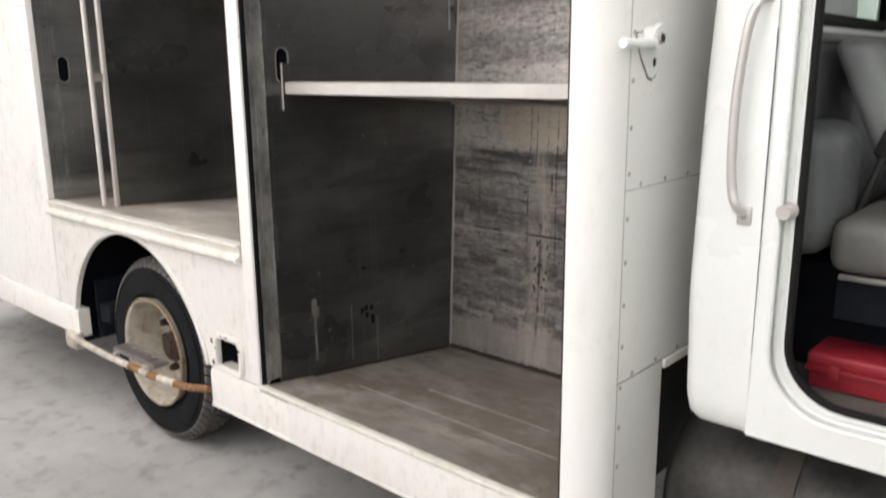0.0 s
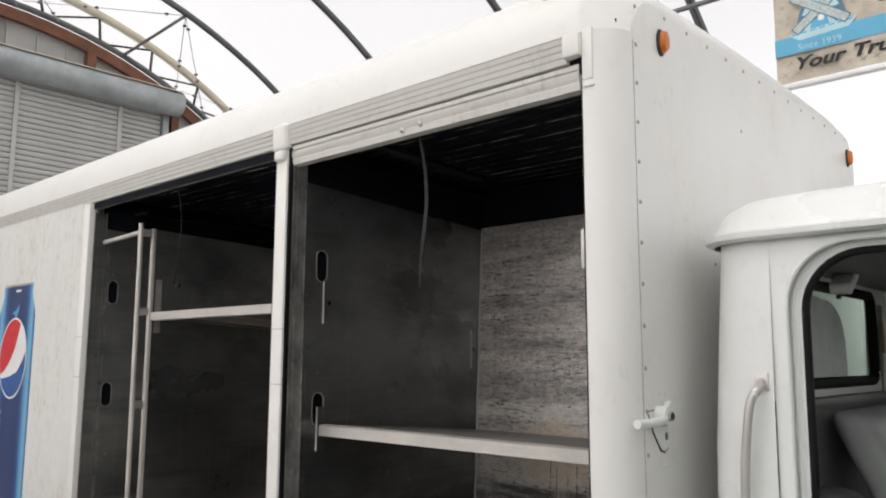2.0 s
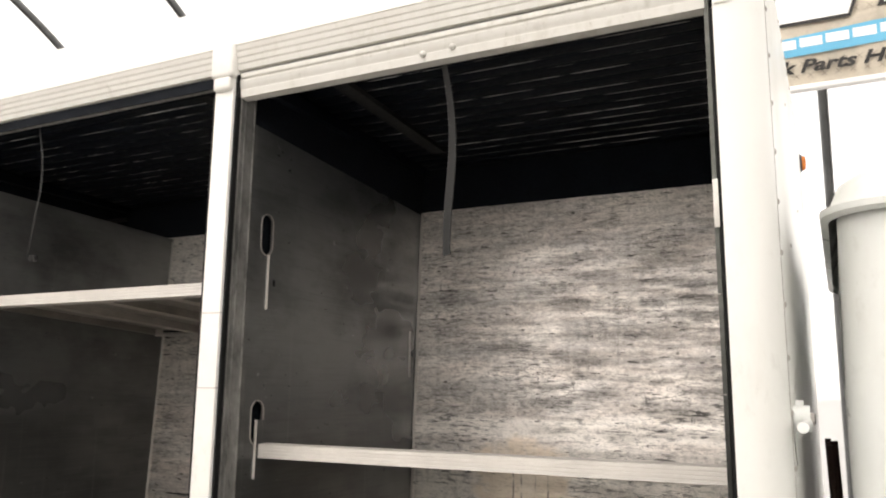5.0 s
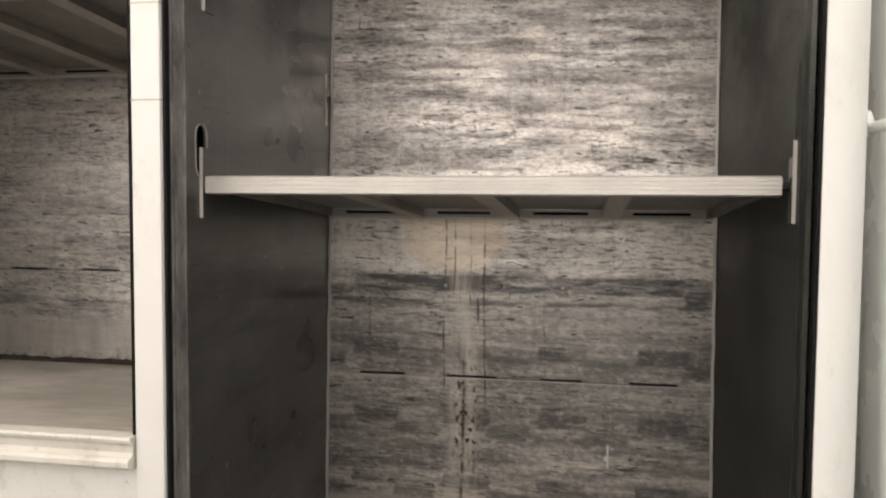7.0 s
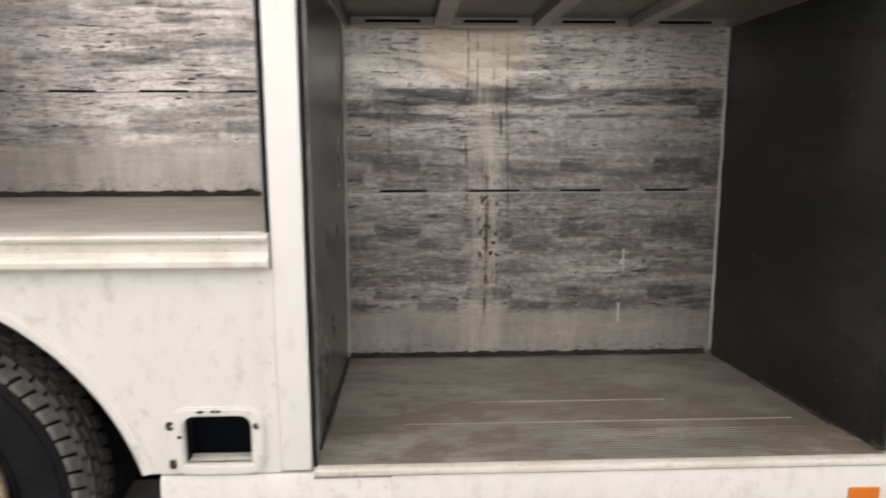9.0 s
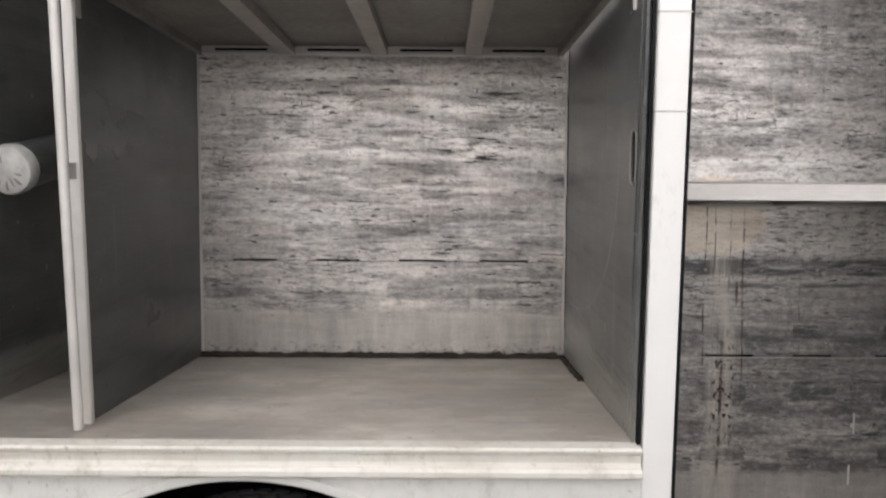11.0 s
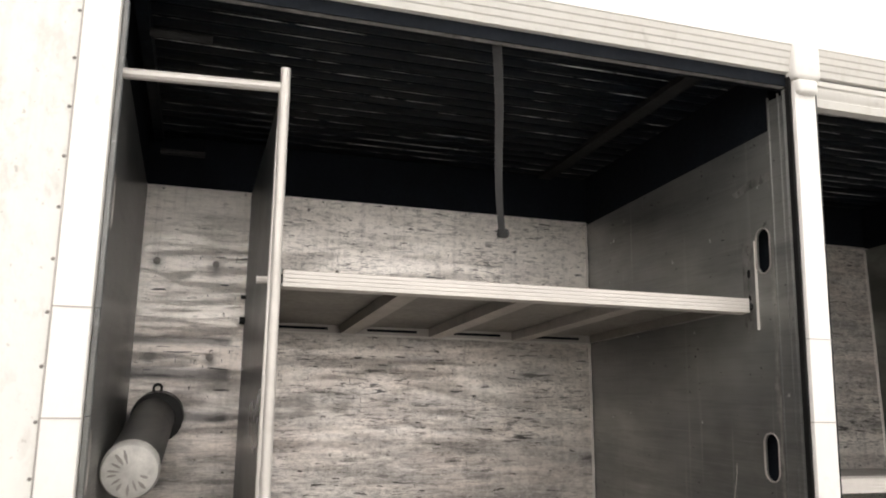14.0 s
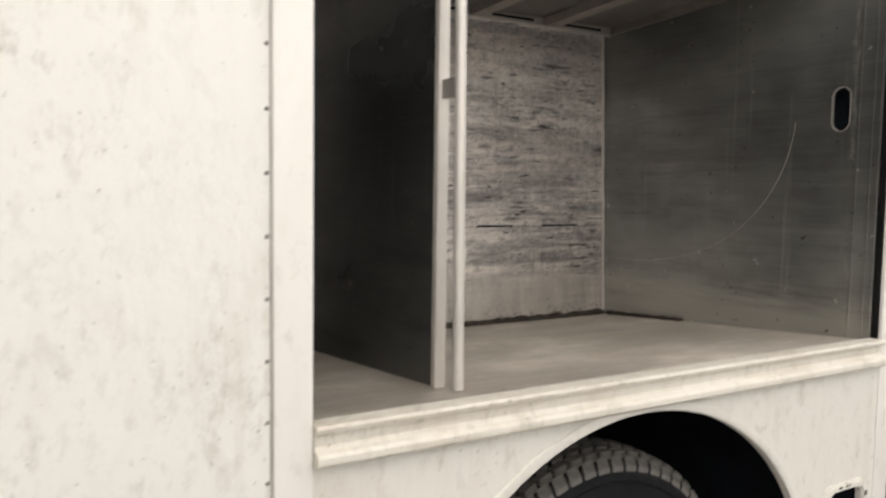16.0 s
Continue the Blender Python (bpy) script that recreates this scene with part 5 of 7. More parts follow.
def build_fender():
    XW, ZW, RW = -3.539, 0.401, 0.657
    a0 = math.asin((0.575 - ZW) / RW)
    arc = []
    for k in range(41):
        a = a0 + (math.pi - 2 * a0) * k / 40
        arc.append((XW + RW * math.cos(a), ZW + RW * math.sin(a)))
    outline = [(-2.590, 0.573)] + arc + [(-4.356, 0.573), (-4.356, 1.066), (-2.590, 1.066)]
    hole = [(-2.807, 0.60)] + [(-2.807 + 0.025 - 0.025 * math.cos(radians(90 * k / 4)), 0.695 + 0.025 * math.sin(radians(90 * k / 4))) for k in range(5)]
    hole += [(-2.653 - 0.025 + 0.025 * math.sin(radians(90 * k / 4)), 0.695 + 0.025 * math.cos(radians(90 * k / 4))) for k in range(5)] + [(-2.653, 0.60)]
    fen = part("wheel_arch_panel", bm_plate(outline, [hole], "y", Y0 + 0.002, 0.012), WHITE_DIRTY, truck, "dirty white wheel arch panel with a step hole")
    # rolled lip round the arch
    lip = bmesh.new()
    rings = []
    for k in range(61):
        a = a0 + (math.pi - 2 * a0) * k / 60
        c, s = math.cos(a), math.sin(a)
        rings.append([lip.verts.new((XW + r * c, y, ZW + r * s)) for r, y in ((RW + 0.024, Y0 + 0.001), (RW + 0.022, Y0 - 0.006), (RW + 0.006, Y0 - 0.008), (RW - 0.002, Y0 - 0.004), (RW - 0.002, Y0 + 0.020), (RW + 0.004, Y0 + 0.020))])
    for p, q in zip(rings, rings[1:]):
        for j in range(5):
            lip.faces.new((p[j], p[j + 1], q[j + 1], q[j]))
    bmesh.ops.recalc_face_normals(lip, faces=lip.faces[:])
    part("arch_lip", lip, WHITE_DIRTY, fen)
    # flange round the step hole
    fl = round_rect(-2.842, -2.622, 0.574, 0.742, 0.045)
    flange = bm_plate(fl, [hole], "y", Y0 - 0.010, 0.011)
    rim_edges = [e for e in flange.edges if all(abs(v.co.y - (Y0 - 0.010)) < 0.0005 for v in e.verts) and len(e.link_faces) == 2 and e.calc_face_angle(0) > 1.0]
    bmesh.ops.bevel(flange, geom=rim_edges, offset=0.005, segments=2, affect="EDGES")
    part("hole_flange", flange, WHITE_DIRTY, fen, "raised weathered flange round the step hole")
    for x, z, w, h in ((-2.836, 0.700, 0.009, 0.011), (-2.815, 0.672, 0.006, 0.004), (-2.834, 0.605, 0.008, 0.012), (-2.640, 0.697, 0.007, 0.008), (-2.730, 0.734, 0.012, 0.003), (-2.765, 0.733, 0.008, 0.003)):
        part("chipped_spot", bm_plate(round_rect(x - w, x + w, z - h, z + h, min(w, h) * 0.9, 3), [], "y", Y0 - 0.0112, 0.0008), GRIME, fen)
    part("hole_sill", bm_box(-2.805, -2.655, Y0 + 0.005, Y0 + 0.055, 0.585, 0.600, 0.002), SILL, fen)
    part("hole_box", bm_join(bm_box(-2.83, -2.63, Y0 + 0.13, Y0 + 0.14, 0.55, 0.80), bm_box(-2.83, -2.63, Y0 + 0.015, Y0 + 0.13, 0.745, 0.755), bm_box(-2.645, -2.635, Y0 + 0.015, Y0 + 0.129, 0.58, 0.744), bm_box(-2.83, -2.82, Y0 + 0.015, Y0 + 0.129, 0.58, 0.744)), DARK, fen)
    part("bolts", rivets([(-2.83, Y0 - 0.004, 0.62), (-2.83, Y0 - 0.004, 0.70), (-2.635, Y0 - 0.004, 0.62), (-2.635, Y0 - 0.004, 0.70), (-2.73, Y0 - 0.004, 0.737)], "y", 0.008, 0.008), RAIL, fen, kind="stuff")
    # dark wheel well, its near-black plate drawn low in place of ground shade
    well = part("wheel_well", bm_box(-4.30, -2.62, 2.60, 2.64, 0.08, 1.03), DARK, truck, "dark wheel well with a plate in place of shade")
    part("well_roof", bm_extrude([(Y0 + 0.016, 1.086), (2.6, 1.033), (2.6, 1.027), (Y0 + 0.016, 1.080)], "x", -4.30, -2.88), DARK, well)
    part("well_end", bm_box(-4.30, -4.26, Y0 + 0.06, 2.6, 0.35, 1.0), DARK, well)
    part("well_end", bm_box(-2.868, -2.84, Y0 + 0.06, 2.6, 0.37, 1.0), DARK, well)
    # unseen panel, spring, rails and far tyres added to keep the ground dark
    part("ground_shade_panel", bm_box(-2.84, -1.2, 2.50, 2.53, 0.34, 0.40), DARK, well)
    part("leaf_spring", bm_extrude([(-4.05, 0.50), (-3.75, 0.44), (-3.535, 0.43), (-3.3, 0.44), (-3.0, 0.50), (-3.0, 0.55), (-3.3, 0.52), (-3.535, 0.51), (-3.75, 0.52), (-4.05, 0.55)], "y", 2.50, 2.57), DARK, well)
    for y in (2.92, 3.30):
        part("chassis_rail", bm_box(-6.2, -1.06, y, y + 0.06, 0.30, 0.48, 0.006), DARK, truck, "unseen black chassis rail added to darken the ground")
    part("far_tyre", bm_lathe([(0.262, 3.50), (0.43, 3.49), (0.462, 3.52), (0.462, 3.93), (0.43, 3.96), (0.262, 3.95)], (-3.535, 0.452), 40, close=True), TYRE, truck, "unseen far side tyres added to darken the ground")
    part("mud_flap", bm_box(-4.14, -4.12, 1.80, 2.35, 0.40, 0.72, 0.006), DARK, truck)
    part("spray_box", bm_box(-4.10, -3.98, 1.80, 2.0, 0.50, 0.60, 0.01), DARK, truck)


def build_wheel():
    cx, cz, R = -3.548, 0.452, 0.462
    wheel = put_empty("wheel", (cx, 1.92, cz))
    wheel.parent = truck
    wheel.matrix_parent_inverse = truck.matrix_basis.inverted()
    for off, name in ((0.0, "tyre"), (0.29, "inner_tyre")):
        y0 = 1.81 + off
        prof = [(0.262, y0 + 0.03), (0.282, y0 + 0.010), (0.34, y0 + 0.002), (0.375, y0), (0.405, y0 + 0.004), (0.422, y0 + 0.010), (R - 0.026, y0 + 0.020), (R - 0.014, y0 + 0.05), (R - 0.010, y0 + 0.19), (R - 0.014, y0 + 0.216), (0.425, y0 + 0.226), (0.375, y0 + 0.24), (0.285, y0 + 0.228), (0.262, y0 + 0.21)]
        part(name, bm_lathe(prof, (cx, cz), 72, close=True), TYRE, wheel, "black truck tyre with dusty block tread")
    # raised sidewall rings
    for r in (0.296, 0.40):
        part("sidewall_ring", bm_lathe([(r - 0.004, 1.817), (r - 0.002, 1.808), (r + 0.002, 1.808), (r + 0.004, 1.817)], (cx, cz), 72, close=True), TYRE, wheel)
    # rim, dish and hub
    prof = [(0.270, 1.812), (0.276, 1.800), (0.268, 1.793), (0.258, 1.800), (0.250, 1.83), (0.244, 1.88), (0.240, 1.945), (0.234, 1.975), (0.222, 1.985), (0.19, 1.975), (0.135, 1.965), (0.130, 1.98), (0.14, 1.99), (0.23, 2.005), (0.255, 1.97), (0.262, 1.84)]
    rim = part("rim", bm_lathe(prof, (cx, cz), 64, close=True), RIM, wheel, "cream painted steel rim with rusty edge")
    part("rim_bead", bm_lathe([(0.2735, 1.803), (0.277, 1.799), (0.2745, 1.794), (0.2695, 1.7918), (0.268, 1.7925), (0.270, 1.797)], (cx, cz), 64, close=True), RIM_RUST, wheel, "rust-brown rim edge")
    # near-black flange carries the shade of the recess round the hub
    part("brake_flange", bm_lathe([(0.16, 2.05), (0.158, 2.02), (0.12, 2.015), (0.06, 2.012), (0.06, 2.05)], (cx, cz), 32, close=True), DARK, wheel)
    part("hub", bm_lathe([(0.118, 2.013), (0.116, 1.992), (0.084, 1.982), (0.078, 1.93), (0.076, 1.90), (0.070, 1.888), (0.035, 1.884), (0.03, 1.876), (0.0005, 1.876)], (cx, cz), 32), RUST, wheel, "rusted wheel hub")
    nut = mesh_of("lug_nut", bm_lathe([(0.022, 0.0), (0.022, -0.03), (0.014, -0.045), (0.0005, -0.045)], (0, 0), 8), RUST)
    # hand holes are near-black discs in place of shaded openings
    hole = mesh_of("hand_hole", bm_lathe([(0.050, 0.0), (0.050, -0.004), (0.0005, -0.004)], (0, 0), 24), DARK)
    bolt = mesh_of("hub_bolt", bm_lathe([(0.010, 0.0), (0.010, -0.010), (0.0005, -0.010)], (0, 0), 6), RUST)
    for k in range(8):
        a = 2 * math.pi * (k + 0.3) / 8
        if k not in (0, 4):  # a hand hole sits there
            piece("lug_nut", nut, (cx + 0.168 * math.cos(a), 1.974, cz + 0.168 * math.sin(a)), wheel)
        piece("hub_bolt", bolt, (cx + 0.049 * math.cos(a), 1.890, cz + 0.049 * math.sin(a)), wheel)
    for k in range(2):
        a = radians(11 + 180 * k)
        piece("hand_hole", hole, (cx + 0.186 * math.cos(a), 1.9765, cz + 0.186 * math.sin(a)), wheel)
    # tread blocks on the outer tyre
    n = 60
    rows = [(1.821, 0.031, 0.020), (1.853, 0.031, 0.008), (1.885, 0.031, 0.002), (1.917, 0.031, 0.0), (1.949, 0.031, 0.002)]
    for row, (y, w, low) in enumerate(rows):  # half a pitch from row to row
        length = 2 * math.pi * R / n
        bm = bmesh.new()
        top = 0.017
        ang = math.pi / n
        s = 0.004 if row % 2 else -0.004
        lo = [(-length * 0.40 + s, w * 0.07), (-length * 0.33 + s, 0), (length * 0.33 + s, 0), (length * 0.40 + s, w * 0.07), (length * 0.40 - s, w * 0.74), (length * 0.33 - s, w * 0.81), (-length * 0.33 - s, w * 0.81), (-length * 0.40 - s, w * 0.74)]
        A = [bm.verts.new((u, v, -0.02)) for u, v in lo]
        B = [bm.verts.new((u * 0.93, 0.002 + v * 0.92, top - (low * 1.2 * (1 - v / w) if row == 0 else 0))) for u, v in lo]
        for k in range(8):
            bm.faces.new((A[k], A[(k + 1) % 8], B[(k + 1) % 8], B[k]))
        bm.faces.new(B)
        bmesh.ops.recalc_face_normals(bm, faces=bm.faces[:])
        me = mesh_of("tread_block", bm, TREAD)
        for k in range(n):
            deg = 360 * (k + 0.5 * (row % 2)) / n
            a = radians(deg)
            piece("tread_block", me, (cx + (R - 0.010 - low * 0.5) * math.sin(a), y, cz + (R - 0.010 - low * 0.5) * math.cos(a)), wheel, (0, deg, 0))
    part("axle", bm_tube([(cx, 1.98, cz), (cx, 3.9, cz)], 0.07, 14), RUST, wheel)


def build_wheel_bar():
    bar = part("guard_bar", bm_tube([(-4.20, 1.668, 0.43), (-3.75, 1.66, 0.424), (-3.34, 1.66, 0.43)], 0.016, 10), BAR_PAINT, truck, "bent white tubular guard bar before the wheel")
    part("rusty_end", bm_tube([(-3.34, 1.66, 0.43), (-3.1, 1.66, 0.447), (-2.98, 1.662, 0.462), (-2.87, 1.69, 0.475)], 0.0165, 10), ORANGE_RUST, bar, "flaking rusty bar end")
    part("collar", bm_tube([(-3.24, 1.66, 0.437), (-3.10, 1.66, 0.447)], 0.019, 10), BAR_PAINT, bar)
    part("end_bracket", bm_box(-4.25, -4.12, 1.665, 1.715, 0.36, 0.45, 0.01), BAR_PAINT, bar)
    part("rust_patch", bm_tube([(-3.52, 1.66, 0.4272), (-3.46, 1.66, 0.428), (-3.41, 1.66, 0.429)], 0.0167, 10), ORANGE_RUST, bar)
    # open step grating: two runners with crossed rungs between them
    rungs = [bm_extrude([(-3.750 + 0.066 * k, 1.701), (-3.742 + 0.066 * k, 1.701), (-3.712 + 0.066 * k, 1.771), (-3.720 + 0.066 * k, 1.771)], "z", 0.440, 0.458) for k in range(6)]
    part("step_grating", bm_join(bm_box(-3.756, -3.356, 1.696, 1.701, 0.440, 0.461), bm_box(-3.756, -3.356, 1.7715, 1.7765, 0.440, 0.461), bm_box(-3.756, -3.750, 1.702, 1.771, 0.440, 0.461), bm_box(-3.362, -3.356, 1.702, 1.771, 0.440, 0.461), *rungs), SHELF_METAL, bar, "aluminium step grating on the guard bar")
    for x in (-3.70, -3.42):
        part("grating_arm", bm_box(x - 0.012, x + 0.012, 1.672, 1.6955, 0.438, 0.446, 0.002), BAR_PAINT, bar)


def build_shelf(x0, x1, zf, zb, label):
    """A sloping removable shelf: ribbed front rail, thin deck, braces and a slotted back angle."""
    shelf = thing("shelf", ((x0 + x1) / 2, 1.9, zf - 0.03), label, "shelf", "bay shelves")
    yf, yb = 1.895, 2.855
    part("front_rail", ribbed_rail(x0, x1, zf - 0.024, zf + 0.024, yf, 0.035, 4, 0.0012), RAIL, shelf, "pale ribbed aluminium front rail")
    part("deck", bm_extrude([(yf + 0.036, zf + 0.022), (yb, zb + 0.022), (yb, zb + 0.016), (yf + 0.036, zf + 0.016)], "x", x0 + 0.002, x1 - 0.002), SHELF_METAL, shelf)
    n = 3
    for k in range(n):
        xc = x0 + (x1 - x0) * (k + 1) / (n + 1)
        part("brace", bm_extrude([(yf + 0.036, zf + 0.0158), (yb - 0.03, zb + 0.0158), (yb - 0.03, zb - 0.016), (yf + 0.036, zf - 0.016)], "x", xc - 0.028, xc + 0.028), BAR, shelf)
    for a, b in ((x0 + 0.002, x0 + 0.024), (x1 - 0.024, x1 - 0.002)):
        part("side_rail", bm_extrude([(yf + 0.036, zf + 0.0158), (yb, zb + 0.0158), (yb, zb - 0.012), (yf + 0.036, zf - 0.012)], "x", a, b), SHELF_METAL, shelf)
    slots = []
    for k in range(4):
        xc = x0 + (x1 - x0) * (k + 0.5) / 4
        slots.append([(xc - 0.095, zb - 0.003), (xc + 0.095, zb - 0.003), (xc + 0.095, zb + 0.007), (xc - 0.095, zb + 0.007)])
    part("back_angle", bm_plate([(x0 + 0.025, zb - 0.02), (x1 - 0.025, zb - 0.02), (x1 - 0.025, zb + 0.0155), (x0 + 0.025, zb + 0.0155)], slots, "y", yb - 0.028, 0.004), BAR, shelf)
    part("back_lip", bm_box(x0 + 0.03, x1 - 0.03, yb - 0.034, yb - 0.0285, zb - 0.02, zb - 0.013), RAIL, shelf)
    # near-black plate as the shade behind the angle's slots
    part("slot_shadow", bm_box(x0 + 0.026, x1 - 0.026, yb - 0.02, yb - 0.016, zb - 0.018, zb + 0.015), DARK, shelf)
    for a, b in ((x0 - 0.012, x0 - 0.0005), (x1 + 0.0005, x1 + 0.02)):
        part("end_pin", bm_tube([(a, yf + 0.02, zf), (b, yf + 0.02, zf)], 0.012, 8), BLACK, shelf)


def build_divider():
    z0 = 1.125
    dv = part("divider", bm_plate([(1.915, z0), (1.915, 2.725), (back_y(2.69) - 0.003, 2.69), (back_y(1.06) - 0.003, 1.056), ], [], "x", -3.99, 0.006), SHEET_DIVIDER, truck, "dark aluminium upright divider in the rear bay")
    part("front_tube", bm_tube([(-3.976, 1.832, 1.135), (-3.990, 1.832, 2.75)], 0.0125, 12), RAIL, dv, "round aluminium divider front tube")
    part("edge_channel", bm_box(-3.998, -3.970, 1.893, 1.914, z0, 2.727, 0.004), RAIL, dv, "aluminium edge channel")
    for z in (1.78, 2.272, 2.70):
        part("clip", bm_box(-3.990, -3.978, 1.84, 1.893, z - 0.02, z + 0.02), BAR, dv)
    part("top_rod", bm_tube([(-4.36, 1.80, 2.675), (-3.985, 1.84, 2.705)], 0.013, 10), RAIL, dv, "round aluminium top rod")
    for z, r in ((2.30, 0.007), (2.216, 0.014)):
        part("stud", bm_tube([(-4.008, 2.88, z), (-3.99, 2.88, z)], r, 8), BLACK, dv)
    part("corner_angle", lean(bm_box(-4.008, -3.992, 2.843, 2.8475, 1.07, 2.69)), BACK_B, dv)
    part("shelf_pin", bm_tube([(-4.022, 1.945, 2.245), (-3.991, 1.945, 2.245)], 0.010, 8), RAIL, dv)
    part("shelf_strip", bm_box(-3.984, -3.980, 1.93, 1.965, 2.16, 2.45), BAR, dv)


def build_tube():
    tube = part("round_tube", bm_tube([(-4.285, 2.15, 1.776), (-4.276, 2.50, 1.828), (-4.266, 2.89, 1.885)], 0.0675, 24, caps=False), SHEET_DUSTY_LIT, truck, "dark round holder tube standing out from the back lining")
    bm = bm_lathe([(0.071, 0.03), (0.0715, -0.005), (0.066, -0.016), (0.045, -0.022), (0.0005, -0.024)], (0, 0), 28)
    bm.transform(pose(-4.285, 2.15, 1.776, 9, 0, 0))
    cap = part("end_cap", bm, CAP_PAINT, tube, "scratched white end cap")
    for k in range(11):  # scuffs worn outwards from the middle
        a, near, far, w = radians(100 + 24 * k + random.uniform(-6, 6)), random.uniform(0.022, 0.034), random.uniform(0.044, 0.056), random.uniform(0.003, 0.0055)
        c, q = math.cos(a), math.sin(a)
        scuff = bm_plate([(u * c - v * q, u * q + v * c) for u, v in ((near, -w * 0.4), ((near + far) / 2, -w), (far, -w * 0.5), (far + 0.002, w * 0.3), ((near + far) / 2, w * 0.8), (near - 0.003, w * 0.2))], [], "y", -0.0243, 0.006)
        scuff.transform(pose(-4.285, 2.15, 1.776, 9, 0, 0))
        part("scuff", scuff, BAR, cap)
    part("hook", bm_tube([(-4.262 + 0.013 * math.cos(a), 2.85, 1.972 + 0.015 * math.sin(a)) for a in [k * math.pi / 8 for k in range(17)]], 0.005, 6), BLACK, tube)
    part("collar", bm_tube([(-4.257, 2.82, 1.877), (-4.255, 2.885, 1.884)], 0.084, 24), BLACK, tube)


def build_rolled_door(x0, x1, drop, strap_x, strap_end):
    """The slatted bay door, rolled back under the roof; it falls slightly to the middle. drop: its bottom bar hangs below the header."""
    dr = put_empty("rolled_door", (x0, 1.8, 2.95))
    dr.parent = truck
    dr.matrix_parent_inverse = truck.matrix_basis.inverted()
    tagged(dr, "black slatted roll-up bay door stored under the roof")
    prof = []
    slat = [(-0.031, 0.0), (-0.0305, -0.003), (-0.0285, -0.0045), (-0.012, -0.0055), (0.012, -0.0055), (0.027, -0.0035), (0.031, 0.0), (0.031, 0.006), (-0.031, 0.006)]
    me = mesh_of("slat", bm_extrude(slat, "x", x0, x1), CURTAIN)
    # glints painted pale on one lip facet of each slat
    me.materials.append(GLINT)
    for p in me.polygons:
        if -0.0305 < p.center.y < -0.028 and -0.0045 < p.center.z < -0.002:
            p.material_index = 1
    for k in range(18):
        y = 1.80 + 0.066 * k
        piece("slat", me, (0, y, 2.945 - 0.045 * (y - 1.80)), dr, (-2.6, 0, 0))
    part("track", bm_box(x0, x0 + 0.03, 1.80, 2.95, 2.86, 2.90), CURTAIN, dr)
    xb, ye = (-2.305, 2.70) if drop else (-2.80, 2.93)
    part("cross_bar", bm_extrude([(1.80, 2.935), (ye, 2.935 - 0.0442 * (ye - 1.80)), (ye, 2.918 - 0.0442 * (ye - 1.80)), (1.80, 2.915)], "x", xb - 0.028, xb + 0.028), BEAM, dr)
    if drop:
        bar = ribbed_rail(x0, x1, 2.808, 2.872, Y0 + 0.010, 0.04, 2, 0.0025, 0.012)
        # same toned-down paint, for the shade on the bar
        part("bottom_bar", bar, WHITE_SKIRT, dr, "white bottom bar of the raised door")
        part("bar_top", bm_box(x0, x1, Y0 + 0.013, Y0 + 0.05, 2.8725, 2.890, 0.004), WHITE_DIRTY, dr)
        for bx, bz in ((strap_x - 0.04, 2.833), (strap_x + 0.05, 2.838)):
            part("bolt", rivets([(bx, Y0 + 0.016, bz)], "y", 0.010, 0.010), WHITE_SKIRT, dr)
    if not drop:
        for yb, zz in ((1.96, 2.852), (2.80, 2.785)):
            part("roller_arm", bm_tube([(x0 + 0.03, yb, zz), (x0 + 0.18, yb, zz)], 0.011, 8), BEAM, dr)
    y = Y0 + 0.055 if drop else Y0 + 0.035
    top = 2.84 if drop else 2.90
    bm = bmesh.new()
    rows = []
    for k in range(25):
        f = k / 24
        z = top + (strap_end[1] - top) * f
        x = strap_x + (strap_end[0] - strap_x) * f + 0.010 * math.sin(f * 5.0)
        yy = y + 0.02 * math.sin(f * 4) + (strap_end[2] - y) * f
        tw = -0.7 + 0.25 * math.sin(f * 3.0)
        w = (0.013 + 0.007 * f) if drop else (0.013 - 0.005 * f)
        d = Vector((w * math.cos(tw), w * math.sin(tw), 0))
        nrm = Vector((-math.sin(tw), math.cos(tw), 0)) * 0.0015
        c = Vector((x, yy, z))
        rows.append([bm.verts.new(c - d - nrm), bm.verts.new(c + d - nrm), bm.verts.new(c + d + nrm), bm.verts.new(c - d + nrm)])
    for a, b in zip(rows, rows[1:]):
        for j in range(4):
            bm.faces.new((a[j], a[(j + 1) % 4], b[(j + 1) % 4], b[j]))
    bm.faces.new(rows[0])
    bm.faces.new(rows[-1])
    bmesh.ops.recalc_face_normals(bm, faces=bm.faces[:])
    part("pull_strap", bm, STRAP, dr, "hanging grey webbing pull strap")
    if not drop:
        x, z, yy = strap_end
        part("strap_knot", bm_box(x - 0.016, x + 0.014, yy - 0.010, yy + 0.010, z - 0.014, z + 0.010, 0.007), STRAP, dr)


build_roof()
build_shell()
build_header()
build_post()
build_linings()
build_back_walls()
build_floors()
build_fender()
build_wheel()
build_wheel_bar()
build_shelf(-2.503, -1.137, 1.737, 1.662, "aluminium shelf of the front bay, sloping to the back")
build_shelf(-3.962, -2.627, 2.247, 2.195, "aluminium shelf of the rear bay, sloping to the back")
build_divider()
build_tube()
build_rolled_door(-2.505, -1.125, True, -1.825, (-1.793, 2.274, 1.775))
build_rolled_door(-4.345, -2.61, False, -3.478, (-3.446, 2.375, 1.765))


# ---- bay door picture: a drinks can drawn as plain shapes ----
BLUE = plain("can_blue_ink", (0.02, 0.10, 0.33), 0.4, 0, 0.2, 3.0)
LIGHTBLUE = plain("can_light_blue_ink", (0.10, 0.36, 0.66), 0.4, 0, 0.15, 3.0)
